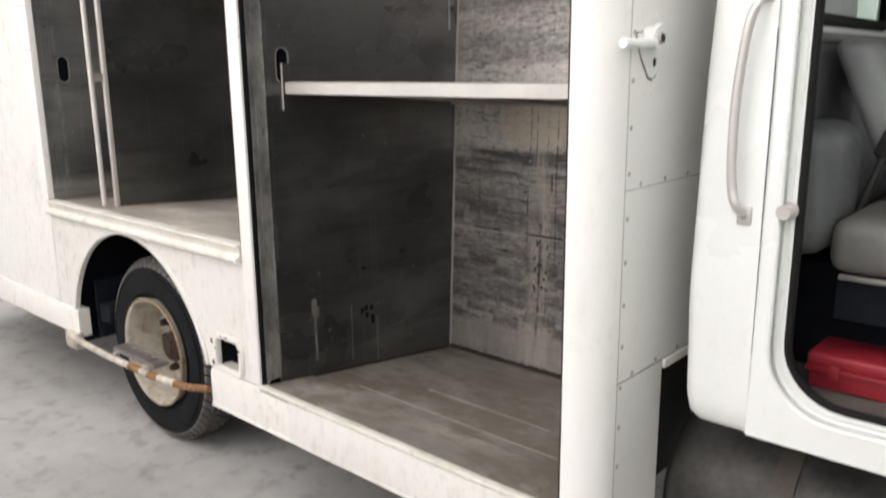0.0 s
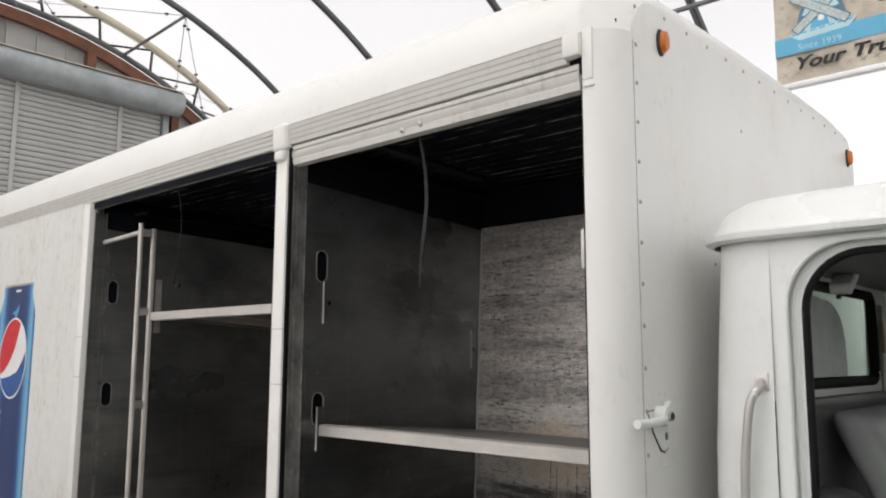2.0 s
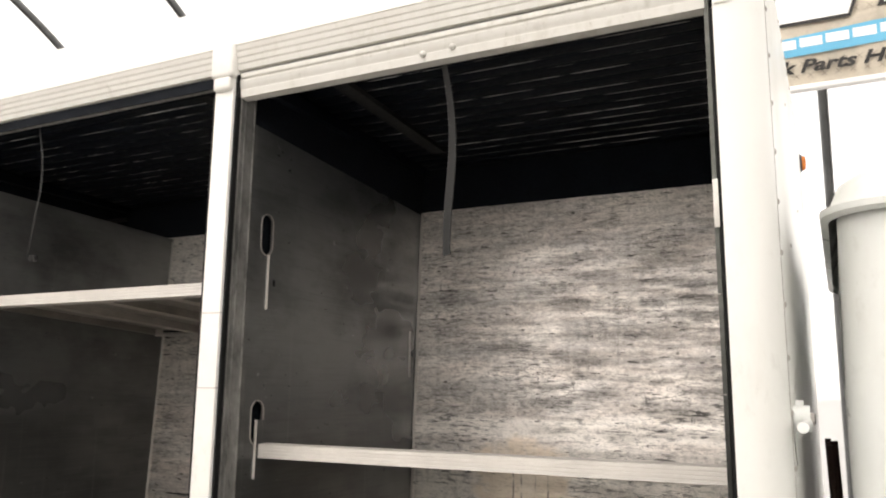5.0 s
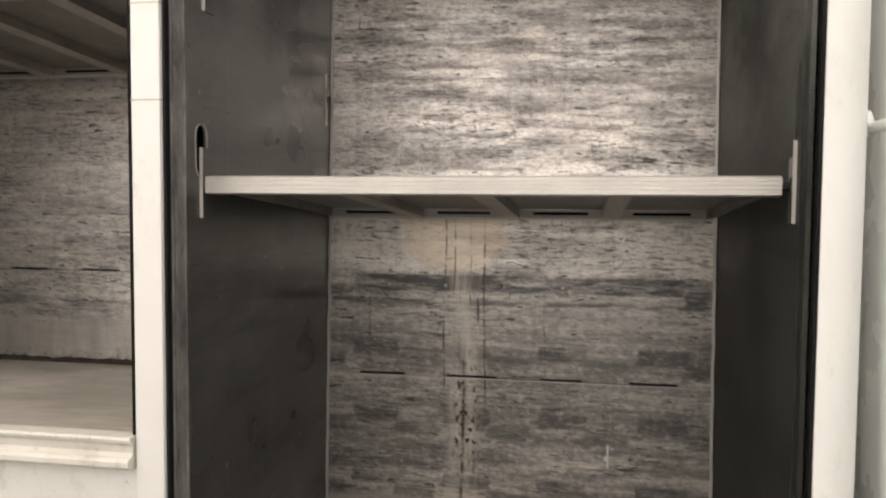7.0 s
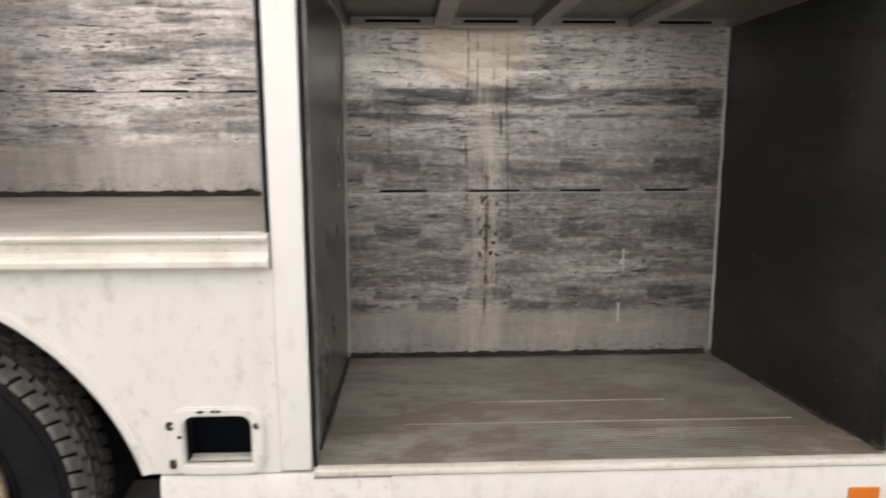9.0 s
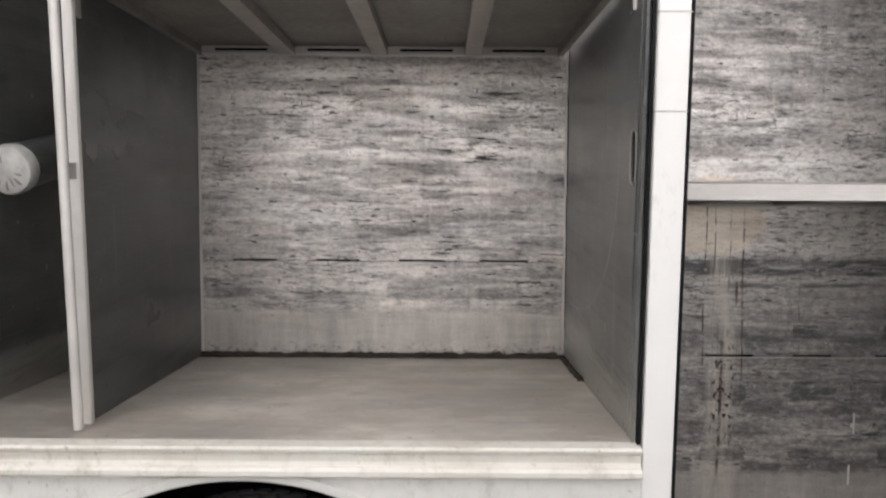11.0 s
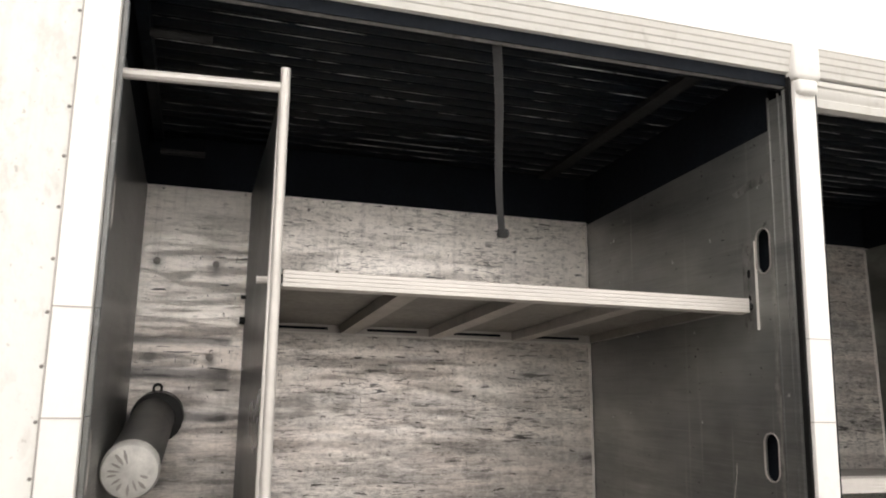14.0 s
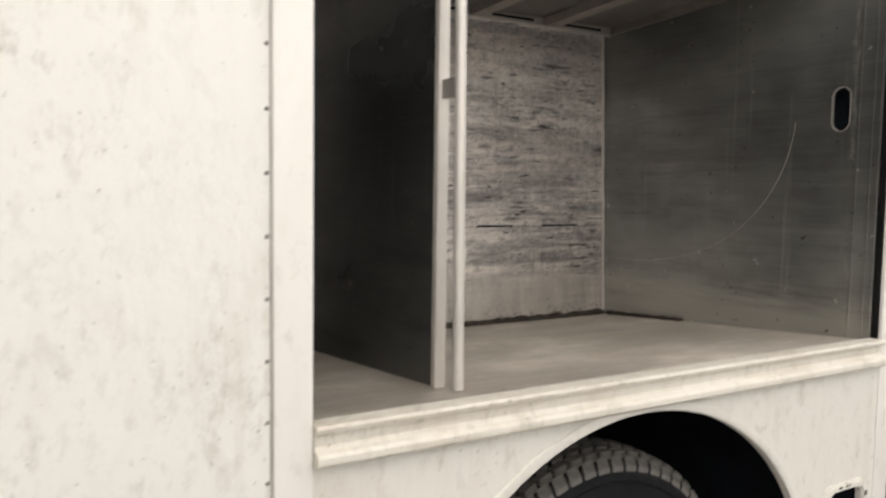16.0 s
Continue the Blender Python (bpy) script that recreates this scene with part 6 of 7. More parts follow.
INK_RED = plain("can_red_ink", (0.62, 0.02, 0.03), 0.4, 0, 0.1, 3.0)
INK_WHITE = plain("can_white_ink", (0.80, 0.80, 0.79), 0.4, 0, 0.06, 3.0)


def flat(outline, y, mat, parent, name, thick=0.0008):
    part(name, bm_plate(outline, [], "y", y, thick), mat, parent)


def make_can_ink(name, centre):
    """Printed metallic blue that pales to both sides of the can."""
    m, n, l, b = material(name, 0.4)
    co, sep = n.new("ShaderNodeTexCoord"), n.new("ShaderNodeSeparateXYZ")
    l.new(co.outputs["Object"], sep.inputs[0])
    d = calc(n, l, "DIVIDE", calc(n, l, "ABSOLUTE", calc(n, l, "SUBTRACT", sep.outputs[0], centre)), 0.30)
    d = calc(n, l, "ADD", d, calc(n, l, "MULTIPLY", calc(n, l, "SUBTRACT", noise_tex(n, l, 2.0, (1, 1, 0.5), 3), 0.5), 0.12))
    c = ramp(n, l, d, [(0.0, (0.030, 0.055, 0.15)), (0.42, (0.018, 0.042, 0.14)), (0.60, (0.020, 0.10, 0.28)), (0.76, (0.13, 0.36, 0.58)), (0.87, (0.20, 0.46, 0.66)), (0.95, (0.04, 0.20, 0.42)), (1.0, (0.015, 0.07, 0.20))])
    l.new(c, b.inputs["Base Color"])
    return m


def build_can_picture():
    can = put_empty("can_picture", (-5.36, Y0, 1.12))
    can.parent = truck
    can.matrix_parent_inverse = truck.matrix_basis.inverted()
    tagged(can, "printed picture of a blue drinks can")
    y = Y0 + 0.003
    c, z0, z1 = -5.36, 1.12, 2.49

    def shape(w, a, b):
        return [(c - w + 0.05, a), (c + w - 0.05, a), (c + w, a + 0.06), (c + w, b - 0.21), (c + w * 0.97, b - 0.17), (c + w * 0.84, b - 0.10), (c + w * 0.79, b - 0.06), (c + w * 0.82, b - 0.012), (c + w * 0.78, b), (c - w * 0.78, b), (c - w * 0.82, b - 0.012), (c - w * 0.79, b - 0.06), (c - w * 0.84, b - 0.10), (c - w * 0.97, b - 0.17), (c - w, b - 0.21), (c - w, a + 0.06)]
    flat(shape(0.30, z0, z1), y, make_can_ink("can_print", c), can, "face")
    flat([(c - 0.235, z1 - 0.013), (c + 0.235, z1 - 0.013), (c + 0.228, z1 - 0.001), (c - 0.228, z1 - 0.001)], y - 0.002, BAR, can, "rim_band")
    flat(round_rect(c - 0.035, c + 0.05, 2.44, 2.455, 0.007), y - 0.002, INK_WHITE, can, "gleam")
    flat([(c - 0.08, 2.30), (c - 0.01, 2.325), (c + 0.04, 2.36), (c + 0.03, 2.31), (c - 0.01, 2.26), (c - 0.03, 2.30)], y - 0.002, LIGHTBLUE, can, "gleam")
    ec, ez, er = -5.37, 2.02, 0.225

    def arc(a0, a1, f):
        n = 30
        return [(ec + f * er * math.cos(radians(a0 + (a1 - a0) * k / n)), ez + f * 1.14 * er * math.sin(radians(a0 + (a1 - a0) * k / n))) for k in range(n + 1)]
    flat(arc(0, 348, 1.0), y - 0.003, INK_WHITE, can, "disc")
    red = arc(62, 206, 0.95) + [(ec - 0.13, ez - 0.085), (ec - 0.04, ez - 0.02), (ec + 0.03, ez + 0.06), (ec + 0.075, ez + 0.15)]
    flat(red, y - 0.004, INK_RED, can, "upper_field")
    low = arc(212, 370, 0.95) + [(ec + 0.165, ez - 0.02), (ec + 0.09, ez - 0.085), (ec - 0.02, ez - 0.115), (ec - 0.13, ez - 0.13)]
    flat(low, y - 0.004, BLUE, can, "lower_field")
    # plain bars where the lettering runs up the can
    for za, zb in ((1.665, 1.69), (1.56, 1.64), (1.43, 1.53), (1.31, 1.41), (1.19, 1.29)):
        flat(round_rect(c - 0.225, c - 0.145, za, zb, 0.012), y - 0.003, INK_WHITE, can, "letter_bar")


build_can_picture()


# ---- cab ----
cab = put_empty("cab", (0.1, 2.85, 0.9))
cab.parent = truck
cab.matrix_parent_inverse = truck.matrix_basis.inverted()
tagged(cab, "white truck cab with its passenger door open")


def rear_x(z):
    pts = [(0.84, -0.850), (0.87, -0.870), (0.92, -0.878), (1.235, -0.888), (1.8, -0.892), (2.36, -0.880)]
    for (a, xa), (b, xb) in zip(pts, pts[1:]):
        if z <= b:
            return xa + (xb - xa) * (z - a) / (b - a)
    return pts[-1][1]


def sub(name, bm, mat, label=""):
    return part(name, bm, mat, cab, label)


def loft(rings):
    bm = bmesh.new()
    rows = [[bm.verts.new(p) for p in r] for r in rings]
    for a, b in zip(rows, rows[1:]):
        for j in range(len(a) - 1):
            bm.faces.new((a[j], a[j + 1], b[j + 1], b[j]))
    bmesh.ops.recalc_face_normals(bm, faces=bm.faces[:])
    return bm


def build_cab():
    YS, YO, XN = 1.968, 3.78, 1.0
    zs = [0.84, 0.85, 0.87, 0.92] + [1.0 + 0.1 * k for k in range(14)] + [2.36]
    tip = {0.84: 0.04, 0.85: 0.02, 0.87: 0.008}
    lean_in = lambda z: 0.02 * max(0, (z - 1.5) / 0.86) ** 2
    turn_r = lambda z: 0.035 + 0.10 * max(0, min(1, (z - 1.2) / 1.1))
    corner = []
    for z in zs:
        xr, inn = rear_x(z), tip.get(z, 0.0) + lean_in(z)
        r = turn_r(z)
        corner.append([(xr, YS + 0.155, z)] + [(xr + r - r * math.cos(radians(90 * k / 10)), YS + inn + r - r * math.sin(radians(90 * k / 10)), z) for k in range(11)] + [(-0.700, YS + inn, z)])
    sub("rear_corner", loft(corner), WHITE_CAB, "rounded white rear corner of the cab")
    hole = round_rect(-0.663, 0.57, 0.925, 2.34, 0.17, 8)
    pan = bm_plate([(-0.7002, 0.85), (XN, 0.85), (XN, 2.36), (-0.7002, 2.36)], [hole], "y", YS, 0.03)
    for v in pan.verts:
        v.co.y += lean_in(v.co.z)
    side = sub("side_panel", pan, WHITE_CAB, "white cab side with door opening")
    jhole = round_rect(-0.624, 0.54, 0.965, 2.31, 0.15, 8)
    jam = bm_plate(round_rect(-0.69, 0.60, 0.90, 2.355, 0.18, 8), [jhole], "y", YS + 0.034, 0.03)
    for v in jam.verts:
        v.co.y += lean_in(v.co.z)
    sub("door_jamb", jam, WHITE_CAB)
    ring = [(u, YS + 0.04 + lean_in(v), v) for u, v in round_rect(-0.6235, 0.5395, 0.9655, 2.3095, 0.15, 8)]
    sub("weatherstrip", bm_tube(ring + ring[:2], 0.0112, 8, caps=False), SEAL, "black rubber door weatherstrip")
    for rect, r in (((-0.655, 0.562, 0.933, 2.332, 0.165, 8), 0.0045), ((-0.640, 0.552, 0.948, 2.322, 0.16, 8), 0.003)):
        bead = [(u, YS + 0.034 + lean_in(v), v) for u, v in round_rect(*rect)]
        sub("jamb_step", bm_tube(bead + bead[:2], r, 6, caps=False), WHITE_CAB)
    edge = [(u, YS + 0.006 + lean_in(v), v) for u, v in hole]
    sub("opening_edge", bm_tube(edge + edge[:2], 0.0075, 8, caps=False), WHITE_CAB)
    sub("sill_panel", bm_extrude([(YS + 0.04, 0.84), (YS + 0.005, 0.85), (YS, 0.868), (YS + 0.03, 0.868), (YS + 0.06, 0.845)], "x", -0.701, XN), WHITE_CAB)
    # rear wall with its window, leaning with the corner
    win = round_rect(2.44, 3.55, 1.945, 2.30, 0.05, 6)
    rear = bm_plate([(YS + 0.16, 0.86), (YO - 0.05, 0.86), (YO - 0.05, 2.36), (YS + 0.16, 2.36)], [win], "x", 0.0, 0.04)
    mid = bm_box(0.001, 0.04, YS + 0.14, YS + 0.1595, 0.86, 2.30)
    for bm in (rear, mid):
        for v in bm.verts:
            v.co.x += rear_x(v.co.z) + 0.002
    sub("rear_wall", rear, WHITE_CAB)
    sub("rear_wall_edge", mid, WHITE_CAB)
    gx = -0.865
    seal = [(gx + 0.012, u, v) for u, v in win]
    sub("window_seal", bm_tube(seal + seal[:2], 0.022, 8, caps=False), SEAL, "black rubber rear window seal")
    pane = bm_plate(win, [], "x", gx, 0.005)
    glass = sub("rear_window", pane, GLASS, "green tinted rear window")
    glass.visible_shadow = False
    # pale rounded plate added inside the glass as its whitish patch
    sheet = [(2.50, 1.950)] + [(3.19, 1.950), (3.18, 2.10), (3.15, 2.18), (3.09, 2.225), (3.0, 2.25), (2.85, 2.26), (2.50, 2.25)]
    sub("window_patch", bm_plate(sheet, [], "x", gx + 0.0055, 0.002), PALE_PATCH, "pale rounded patch on the rear window")
    # lining inside the rear wall below the window
    sub("rear_lining", bm_box(-0.85, -0.82, YS + 0.17, YO - 0.08, 0.95, 1.90), TRIM)
    sub("lining_rail", bm_box(-0.82, -0.795, YS + 0.17, YO - 0.08, 1.872, 1.902, 0.008), TRIM)
    # roof with drip lip
    dome = [[(x, y, z) for x, y in round_rect(-0.905 + i, XN - i, 1.96 + i, YO + 0.02 - i, 0.16, 7)] for i, z in ((0.005, 2.352), (-0.012, 2.36), (-0.014, 2.376), (0.004, 2.384), (0.012, 2.40), (0.03, 2.445), (0.07, 2.478), (0.16, 2.50), (0.40, 2.51))]
    dm = loft([r + r[:1] for r in dome])
    bmesh.ops.remove_doubles(dm, verts=dm.verts[:], dist=0.0005)
    dm.faces.new([v for v in sorted((v for v in dm.verts if v.co.z > 2.509), key=lambda v: math.atan2(v.co.y - 2.9, v.co.x - 0.07))])
    sub("cab_roof", dm, WHITE_CAB, "white domed cab roof with drip lip")
    sub("headlining", bm_box(-0.82, XN - 0.05, YS + 0.10, YO - 0.05, 2.325, 2.345), TRIM)
    sub("far_side", bm_plate([(-0.84, 0.85), (XN, 0.85), (XN, 2.36), (-0.84, 2.36)], [round_rect(-0.45, 0.6, 1.65, 2.25, 0.08)], "y", YO - 0.04, 0.04), WHITE_CAB)
    sub("front_wall", bm_box(XN, XN + 0.05, YS + 0.02, YO, 0.85, 1.6), WHITE_CAB)
    sub("dashboard", bm_box(0.62, XN, YS + 0.05, YO - 0.05, 1.25, 1.62, 0.05), BLACK)
    sub("cab_floor", bm_box(-0.80, XN, YS + 0.066, YO - 0.045, 0.90, 0.935), MAT, "dusty dark cab floor mat")
    # grab handle
    pts = [(-0.733, YS + 0.012, 1.966), (-0.736, YS - 0.024, 1.950), (-0.752, YS - 0.034, 1.905), (-0.766, YS - 0.034, 1.80), (-0.773, YS - 0.034, 1.70), (-0.773, YS - 0.034, 1.58), (-0.766, YS - 0.034, 1.50), (-0.752, YS - 0.032, 1.458), (-0.745, YS + 0.012, 1.440)]
    fine = []
    for k in range(len(pts) - 1):
        p0, p1, p2, p3 = (Vector(pts[max(0, min(len(pts) - 1, k + d))]) for d in (-1, 0, 1, 2))
        for f in (0, 0.25, 0.5, 0.75):
            fine.append(0.5 * ((2 * p1) + (p2 - p0) * f + (2 * p0 - 5 * p1 + 4 * p2 - p3) * f * f + (3 * p1 - p0 - 3 * p2 + p3) * f ** 3))
    fine.append(Vector(pts[-1]))
    handle = sub("grab_handle", bm_tube(fine, 0.0118, 12), CHROME, "worn steel grab handle")
    for z, x in ((1.972, -0.731), (1.434, -0.744)):
        sub("handle_foot", bm_box(x - 0.018, x + 0.018, YS - 0.006 + lean_in(z), YS + 0.006 + lean_in(z), z - 0.024, z + 0.024, 0.003), CHROME)
        sub("handle_screw", rivets([(x, YS - 0.006 + lean_in(z), z)], "y", 0.010, 0.006), BAR)
    # striker
    case = bm_box(-0.035, 0.035, -0.085, 0.085, -0.022, 0.022, 0.01)
    case.transform(pose(-0.73, 2.76, 2.30, 24, 0, 6))
    sub("hanging_case", case, WHITE, "small white case hanging askew under the headlining")
    sub("case_clip", bm_tube([(-0.735, 2.72, 2.285), (-0.732, 2.70, 2.262), (-0.735, 2.705, 2.235)], 0.009, 8), BLACK)
    sub("striker", bm_join(bm_tube([(-0.647, YS + 0.036, 1.453), (-0.647, YS - 0.005, 1.453)], 0.012, 12), bm_tube([(-0.647, YS - 0.005, 1.453), (-0.647, YS - 0.014, 1.453)], 0.018, 12), bm_tube([(-0.647, YS + 0.036, 1.453), (-0.647, YS + 0.026, 1.453)], 0.024, 12)), CHROME, "worn steel door striker")
    # bench seat
    sub("seat_base", bm_box(-0.80, -0.12, 2.36, 3.60, 0.937, 1.255, 0.01), DARK, "black seat base")
    sub("seat_riser", bm_box(-0.58, -0.12, 2.215, 2.355, 1.135, 1.252, 0.004), DARK)
    cushion = bm_box(-0.60, -0.06, 2.17, 3.62, 1.268, 1.42, 0.045, 4)
    for v in cushion.verts:  # a soft crown, higher away from the door
        if v.co.z > 1.36:
            v.co.z += 0.03 * min(1.0, (v.co.y - 2.17) / 0.3) + 0.012 * math.sin(14 * v.co.x) * math.sin(9 * v.co.y)
    sub("seat_cushion", cushion, VINYL_LIGHT, "grey vinyl seat cushion")
    sub("seat_rail", bm_box(-0.57, -0.07, 2.185, 2.205, 1.252, 1.266, 0.003), SHELF_METAL)
    sub("seat_back", bm_box(-0.80, -0.735, 2.16, 3.62, 1.30, 1.865, 0.03, 4), VINYL, "dark grey vinyl seat back")
    rest = bm_box(-0.72, -0.60, 2.42, 2.98, 1.34, 1.875, 0.045, 4)
    for v in rest.verts:
        v.co.x += (1.875 - v.co.z) * 0.42
        v.co.y += (1.875 - v.co.z) * 0.10
    sub("seat_back_panel", rest, VINYL_PALE, "light grey leaning seat back panel")
    sub("seat_bolster", bm_box(-0.78, -0.60, 2.15, 2.47, 1.30, 1.655, 0.07, 4), VINYL, "grey vinyl seat bolster")
    sub("belt_stalk", bm_tube([(-0.60, 2.44, 1.39), (-0.575, 2.44, 1.47), (-0.55, 2.44, 1.55)], 0.013, 8), BLACK)
    buck = bm_box(-0.025, 0.025, -0.014, 0.014, -0.04, 0.045, 0.006)
    buck.transform(pose(-0.54, 2.44, 1.59, 0, 20, 0))
    sub("belt_buckle", buck, BLACK, "black seat belt buckle")
    tip_ = bm_box(-0.018, 0.018, -0.010, 0.010, 0.042, 0.052, 0.002)
    tip_.transform(pose(-0.54, 2.44, 1.59, 0, 20, 0))
    sub("belt_button", tip_, RED)
    sub("warning_label", bm_box(-0.445, -0.30, 2.209, 2.2145, 1.190, 1.240), INK_WHITE, "white paper label")
    for k in range(3):
        sub("label_line", bm_box(-0.435, -0.33 + 0.01 * k, 2.2078, 2.2088, 1.228 - 0.013 * k, 1.231 - 0.013 * k), BAR)
    sub("wall_label", bm_box(-0.838, -0.834, 3.625, 3.66, 2.06, 2.20), BROWN, "brown upright label beside the rear window")
    sub("inner_rear_wall", bm_box(-0.845, -0.84, 3.60, YO - 0.045, 1.90, 2.33), TRIM)
    # open door
    hx, hy = 0.597, 1.93
    m = Matrix.Translation((hx, hy, 0)) @ Matrix.Rotation(radians(55), 4, "Z")
    slab = bm_box(-1.16, 0.0, -0.03, 0.060, 0.92, 1.60, 0.02, 3)
    fr = bm_plate(round_rect(-1.16, 0.0, 1.56, 2.33, 0.10, 6), [round_rect(-1.07, -0.08, 1.62, 2.25, 0.08, 6)], "y", -0.02, 0.067)
    for v in slab.verts:
        if v.co.x < -0.5:
            v.co.x += 0.30 * max(0.0, 1.54 - v.co.z)
    strip = bm_box(-1.165, -1.158, -0.010, 0.002, 1.56, 2.28)
    plug = bm_lathe([(0.022, 0.0), (0.022, -0.006), (0.017, -0.010), (0.0005, -0.012)], (0, 0), 20)
    plug.transform(Matrix.Translation((-1.158, 0.014, 1.79)) @ Matrix.Rotation(radians(-90), 4, "Z"))
    dg = bm_box(-1.07, -0.08, 0.005, 0.011, 1.62, 2.25)
    for bm in (slab, fr, strip, plug, dg):
        bm.transform(m)
    sub("door", slab, WHITE_CAB, "white cab door standing open")
    sub("door_window_frame", fr, WHITE_CAB)
    sub("door_seal", strip, SEAL)
    sub("door_plug", plug, BLACK, "round black rubber door plug")
    sub("door_window", dg, GLASS).visible_shadow = False
    # underneath: tank, straps, frame
    tank = bm_lathe([(0.0005, 1.015), (0.14, 1.01), (0.22, 0.99), (0.265, 0.955), (0.283, 0.90), (0.285, 0.85), (0.285, -0.30), (0.27, -0.34), (0.0005, -0.36)], (0, 0), 40)
    tank.transform(Matrix.Translation((0, 2.34, 0.50)) @ Matrix.Rotation(radians(90), 4, "Z"))
    sub("fuel_tank", tank, TANK, "dusty black fuel tank")
    for x in (-0.66, 0.05):
        sub("tank_strap", bm_tube([(x, 2.34, 0.50), (x + 0.06, 2.34, 0.50)], 0.294, 36), BELT)
    for k, (x, y) in enumerate(((-0.95, 2.95), (-0.93, 2.80), (-0.945, 2.70), (-0.94, 2.55))):
        sub("hose", bm_tube([(x, y, 0.80), (x + 0.01, y + 0.01 * k, 1.3), (x, y, 1.78)], 0.010 + 0.002 * (k % 2), 8), RUST, "brown air hose behind the cab")
    sub("chassis_rail", bm_box(-1.02, 1.3, 2.62, 2.70, 0.55, 0.83), DARK)
    sub("chassis_rail", bm_box(-1.02, 1.3, 3.10, 3.18, 0.55, 0.83), DARK)
    # latch on the bulkhead beside the cab
    latch = part("bar_latch", bm_plate([(1.841, 1.884), (1.867, 1.831), (1.910, 1.778), (1.930, 1.772), (1.950, 1.782), (2.008, 1.862), (1.99, 1.88), (1.944, 1.892)], [stadium(1.94, 1.813, 0.02, 0.024)], "x", XF, 0.005), WHITE_CAB, truck, "white bar latch on the bulkhead")
    part("latch_gasket", bm_plate([(1.836, 1.886), (1.863, 1.828), (1.907, 1.773), (1.930, 1.766), (1.953, 1.777), (2.014, 1.862), (1.993, 1.885), (1.944, 1.897)], [], "x", XF + 0.0002, 0.0018), RUST, latch)
    part("latch_socket", bm_tube([(XF + 0.0445, 1.90, 1.872), (XF + 0.0465, 1.90, 1.872)], 0.011, 12), BLACK, latch)
    part("latch_barrel", bm_join(bm_tube([(XF, 1.90, 1.872), (XF + 0.036, 1.90, 1.872)], 0.029, 16), bm_tube([(XF + 0.005, 1.948, 1.884), (XF + 0.022, 1.948, 1.884)], 0.028, 16)), WHITE_CAB, latch)
    part("latch_lever", bm_tube([(XF + 0.026, 1.895, 1.866), (XF + 0.030, 1.86, 1.860), (XF + 0.028, 1.80, 1.858), (XF + 0.026, 1.735, 1.858)], 0.012, 10), WHITE_CAB, latch)
    part("latch_nut", bm_tube([(XF + 0.036, 1.90, 1.872), (XF + 0.044, 1.90, 1.872)], 0.014, 8), BAR, latch)
    part("latch_hole", bm_box(XF + 0.0005, XF + 0.002, 1.93, 1.95, 1.80, 1.826), RUST, latch)
    part("old_screws", rivets([(XF, 1.915, 1.933), (XF, 1.946, 1.932), (XF, 1.904, 1.736), (XF, 1.934, 1.734)], "x", 0.008, 0.004), WHITE, latch, kind="stuff")


build_cab()

# ---- things in the cab and the hall ----
box = thing("toolbox", (-0.4, 2.3, 0.936), "flat red plastic toolbox with a hinged lid on the cab floor", "toolbox")
part("case", bm_box(-0.622, -0.12, 2.20, 2.365, 0.937, 0.995, 0.006), RED, box)
part("lid", bm_box(-0.630, -0.112, 2.193, 2.372, 0.996, 1.038, 0.012, 3), RED, box)
part("lid_edge", bm_box(-0.632, -0.110, 2.189, 2.20, 0.988, 1.001, 0.003), RED, box)
for x in (-0.555, -0.20):
    part("latch", bm_box(x - 0.014, x + 0.014, 2.184, 2.190, 0.972, 1.012, 0.003), RED, box)

BANNER = plain("banner_print_beige", (0.55, 0.49, 0.40), 0.7, 0, 0.3, 6.0)
BANNER_BLUE = plain("banner_print_blue", (0.12, 0.42, 0.62), 0.7, 0, 0.1, 2.0)
BANNER_PALE = plain("banner_print_pale_blue", (0.45, 0.66, 0.72), 0.7, 0, 0.12, 2.0)
BANNER_DARK = plain("banner_print_brown", (0.36, 0.31, 0.25), 0.7, 0, 0.2, 3.0)
BANNER_VANE = plain("banner_print_grey_lattice", (0.50, 0.57, 0.56), 0.7, 0, 0.35, 40.0)
STEEL_INK = plain("banner_print_slate", (0.10, 0.20, 0.26), 0.7, 0, 0.2, 5.0)
INK_BLACK = plain("banner_print_black", (0.02, 0.018, 0.017), 0.7, 0, 0.2)


def words(text, size, x, y, z, mat, parent, slant=0.0, bold=0.0, wide=1.0):
    """Lays out a line of print, one mesh a letter."""
    def text_mesh(body):
        cu = bpy.data.curves.new("letter", "FONT")
        cu.body, cu.size, cu.shear, cu.offset, cu.extrude = body, size, slant, bold, 0.0005
        cu.resolution_u = 3
        tmp = bpy.data.objects.new("tmp", cu)
        me = bpy.data.meshes.new_from_object(tmp)
        bpy.data.objects.remove(tmp)
        return me

    def right(body):
        return max((v.co.x for v in text_mesh(body).vertices), default=0.0)
    for k, ch in enumerate(text):
        if ch == " ":
            continue
        me = text_mesh(ch)
        shift = right(text[:k + 1]) - max(v.co.x for v in me.vertices)
        for v in me.vertices:
            v.co.x = (v.co.x + shift) * wide
        me.transform(pose(x, y, z, 90, 0, 0))
        me.materials.append(mat)
        me.name = "letter"
        ob = new("letter", me)
        ob.parent = parent
        ob.matrix_parent_inverse = parent.matrix_basis.inverted()


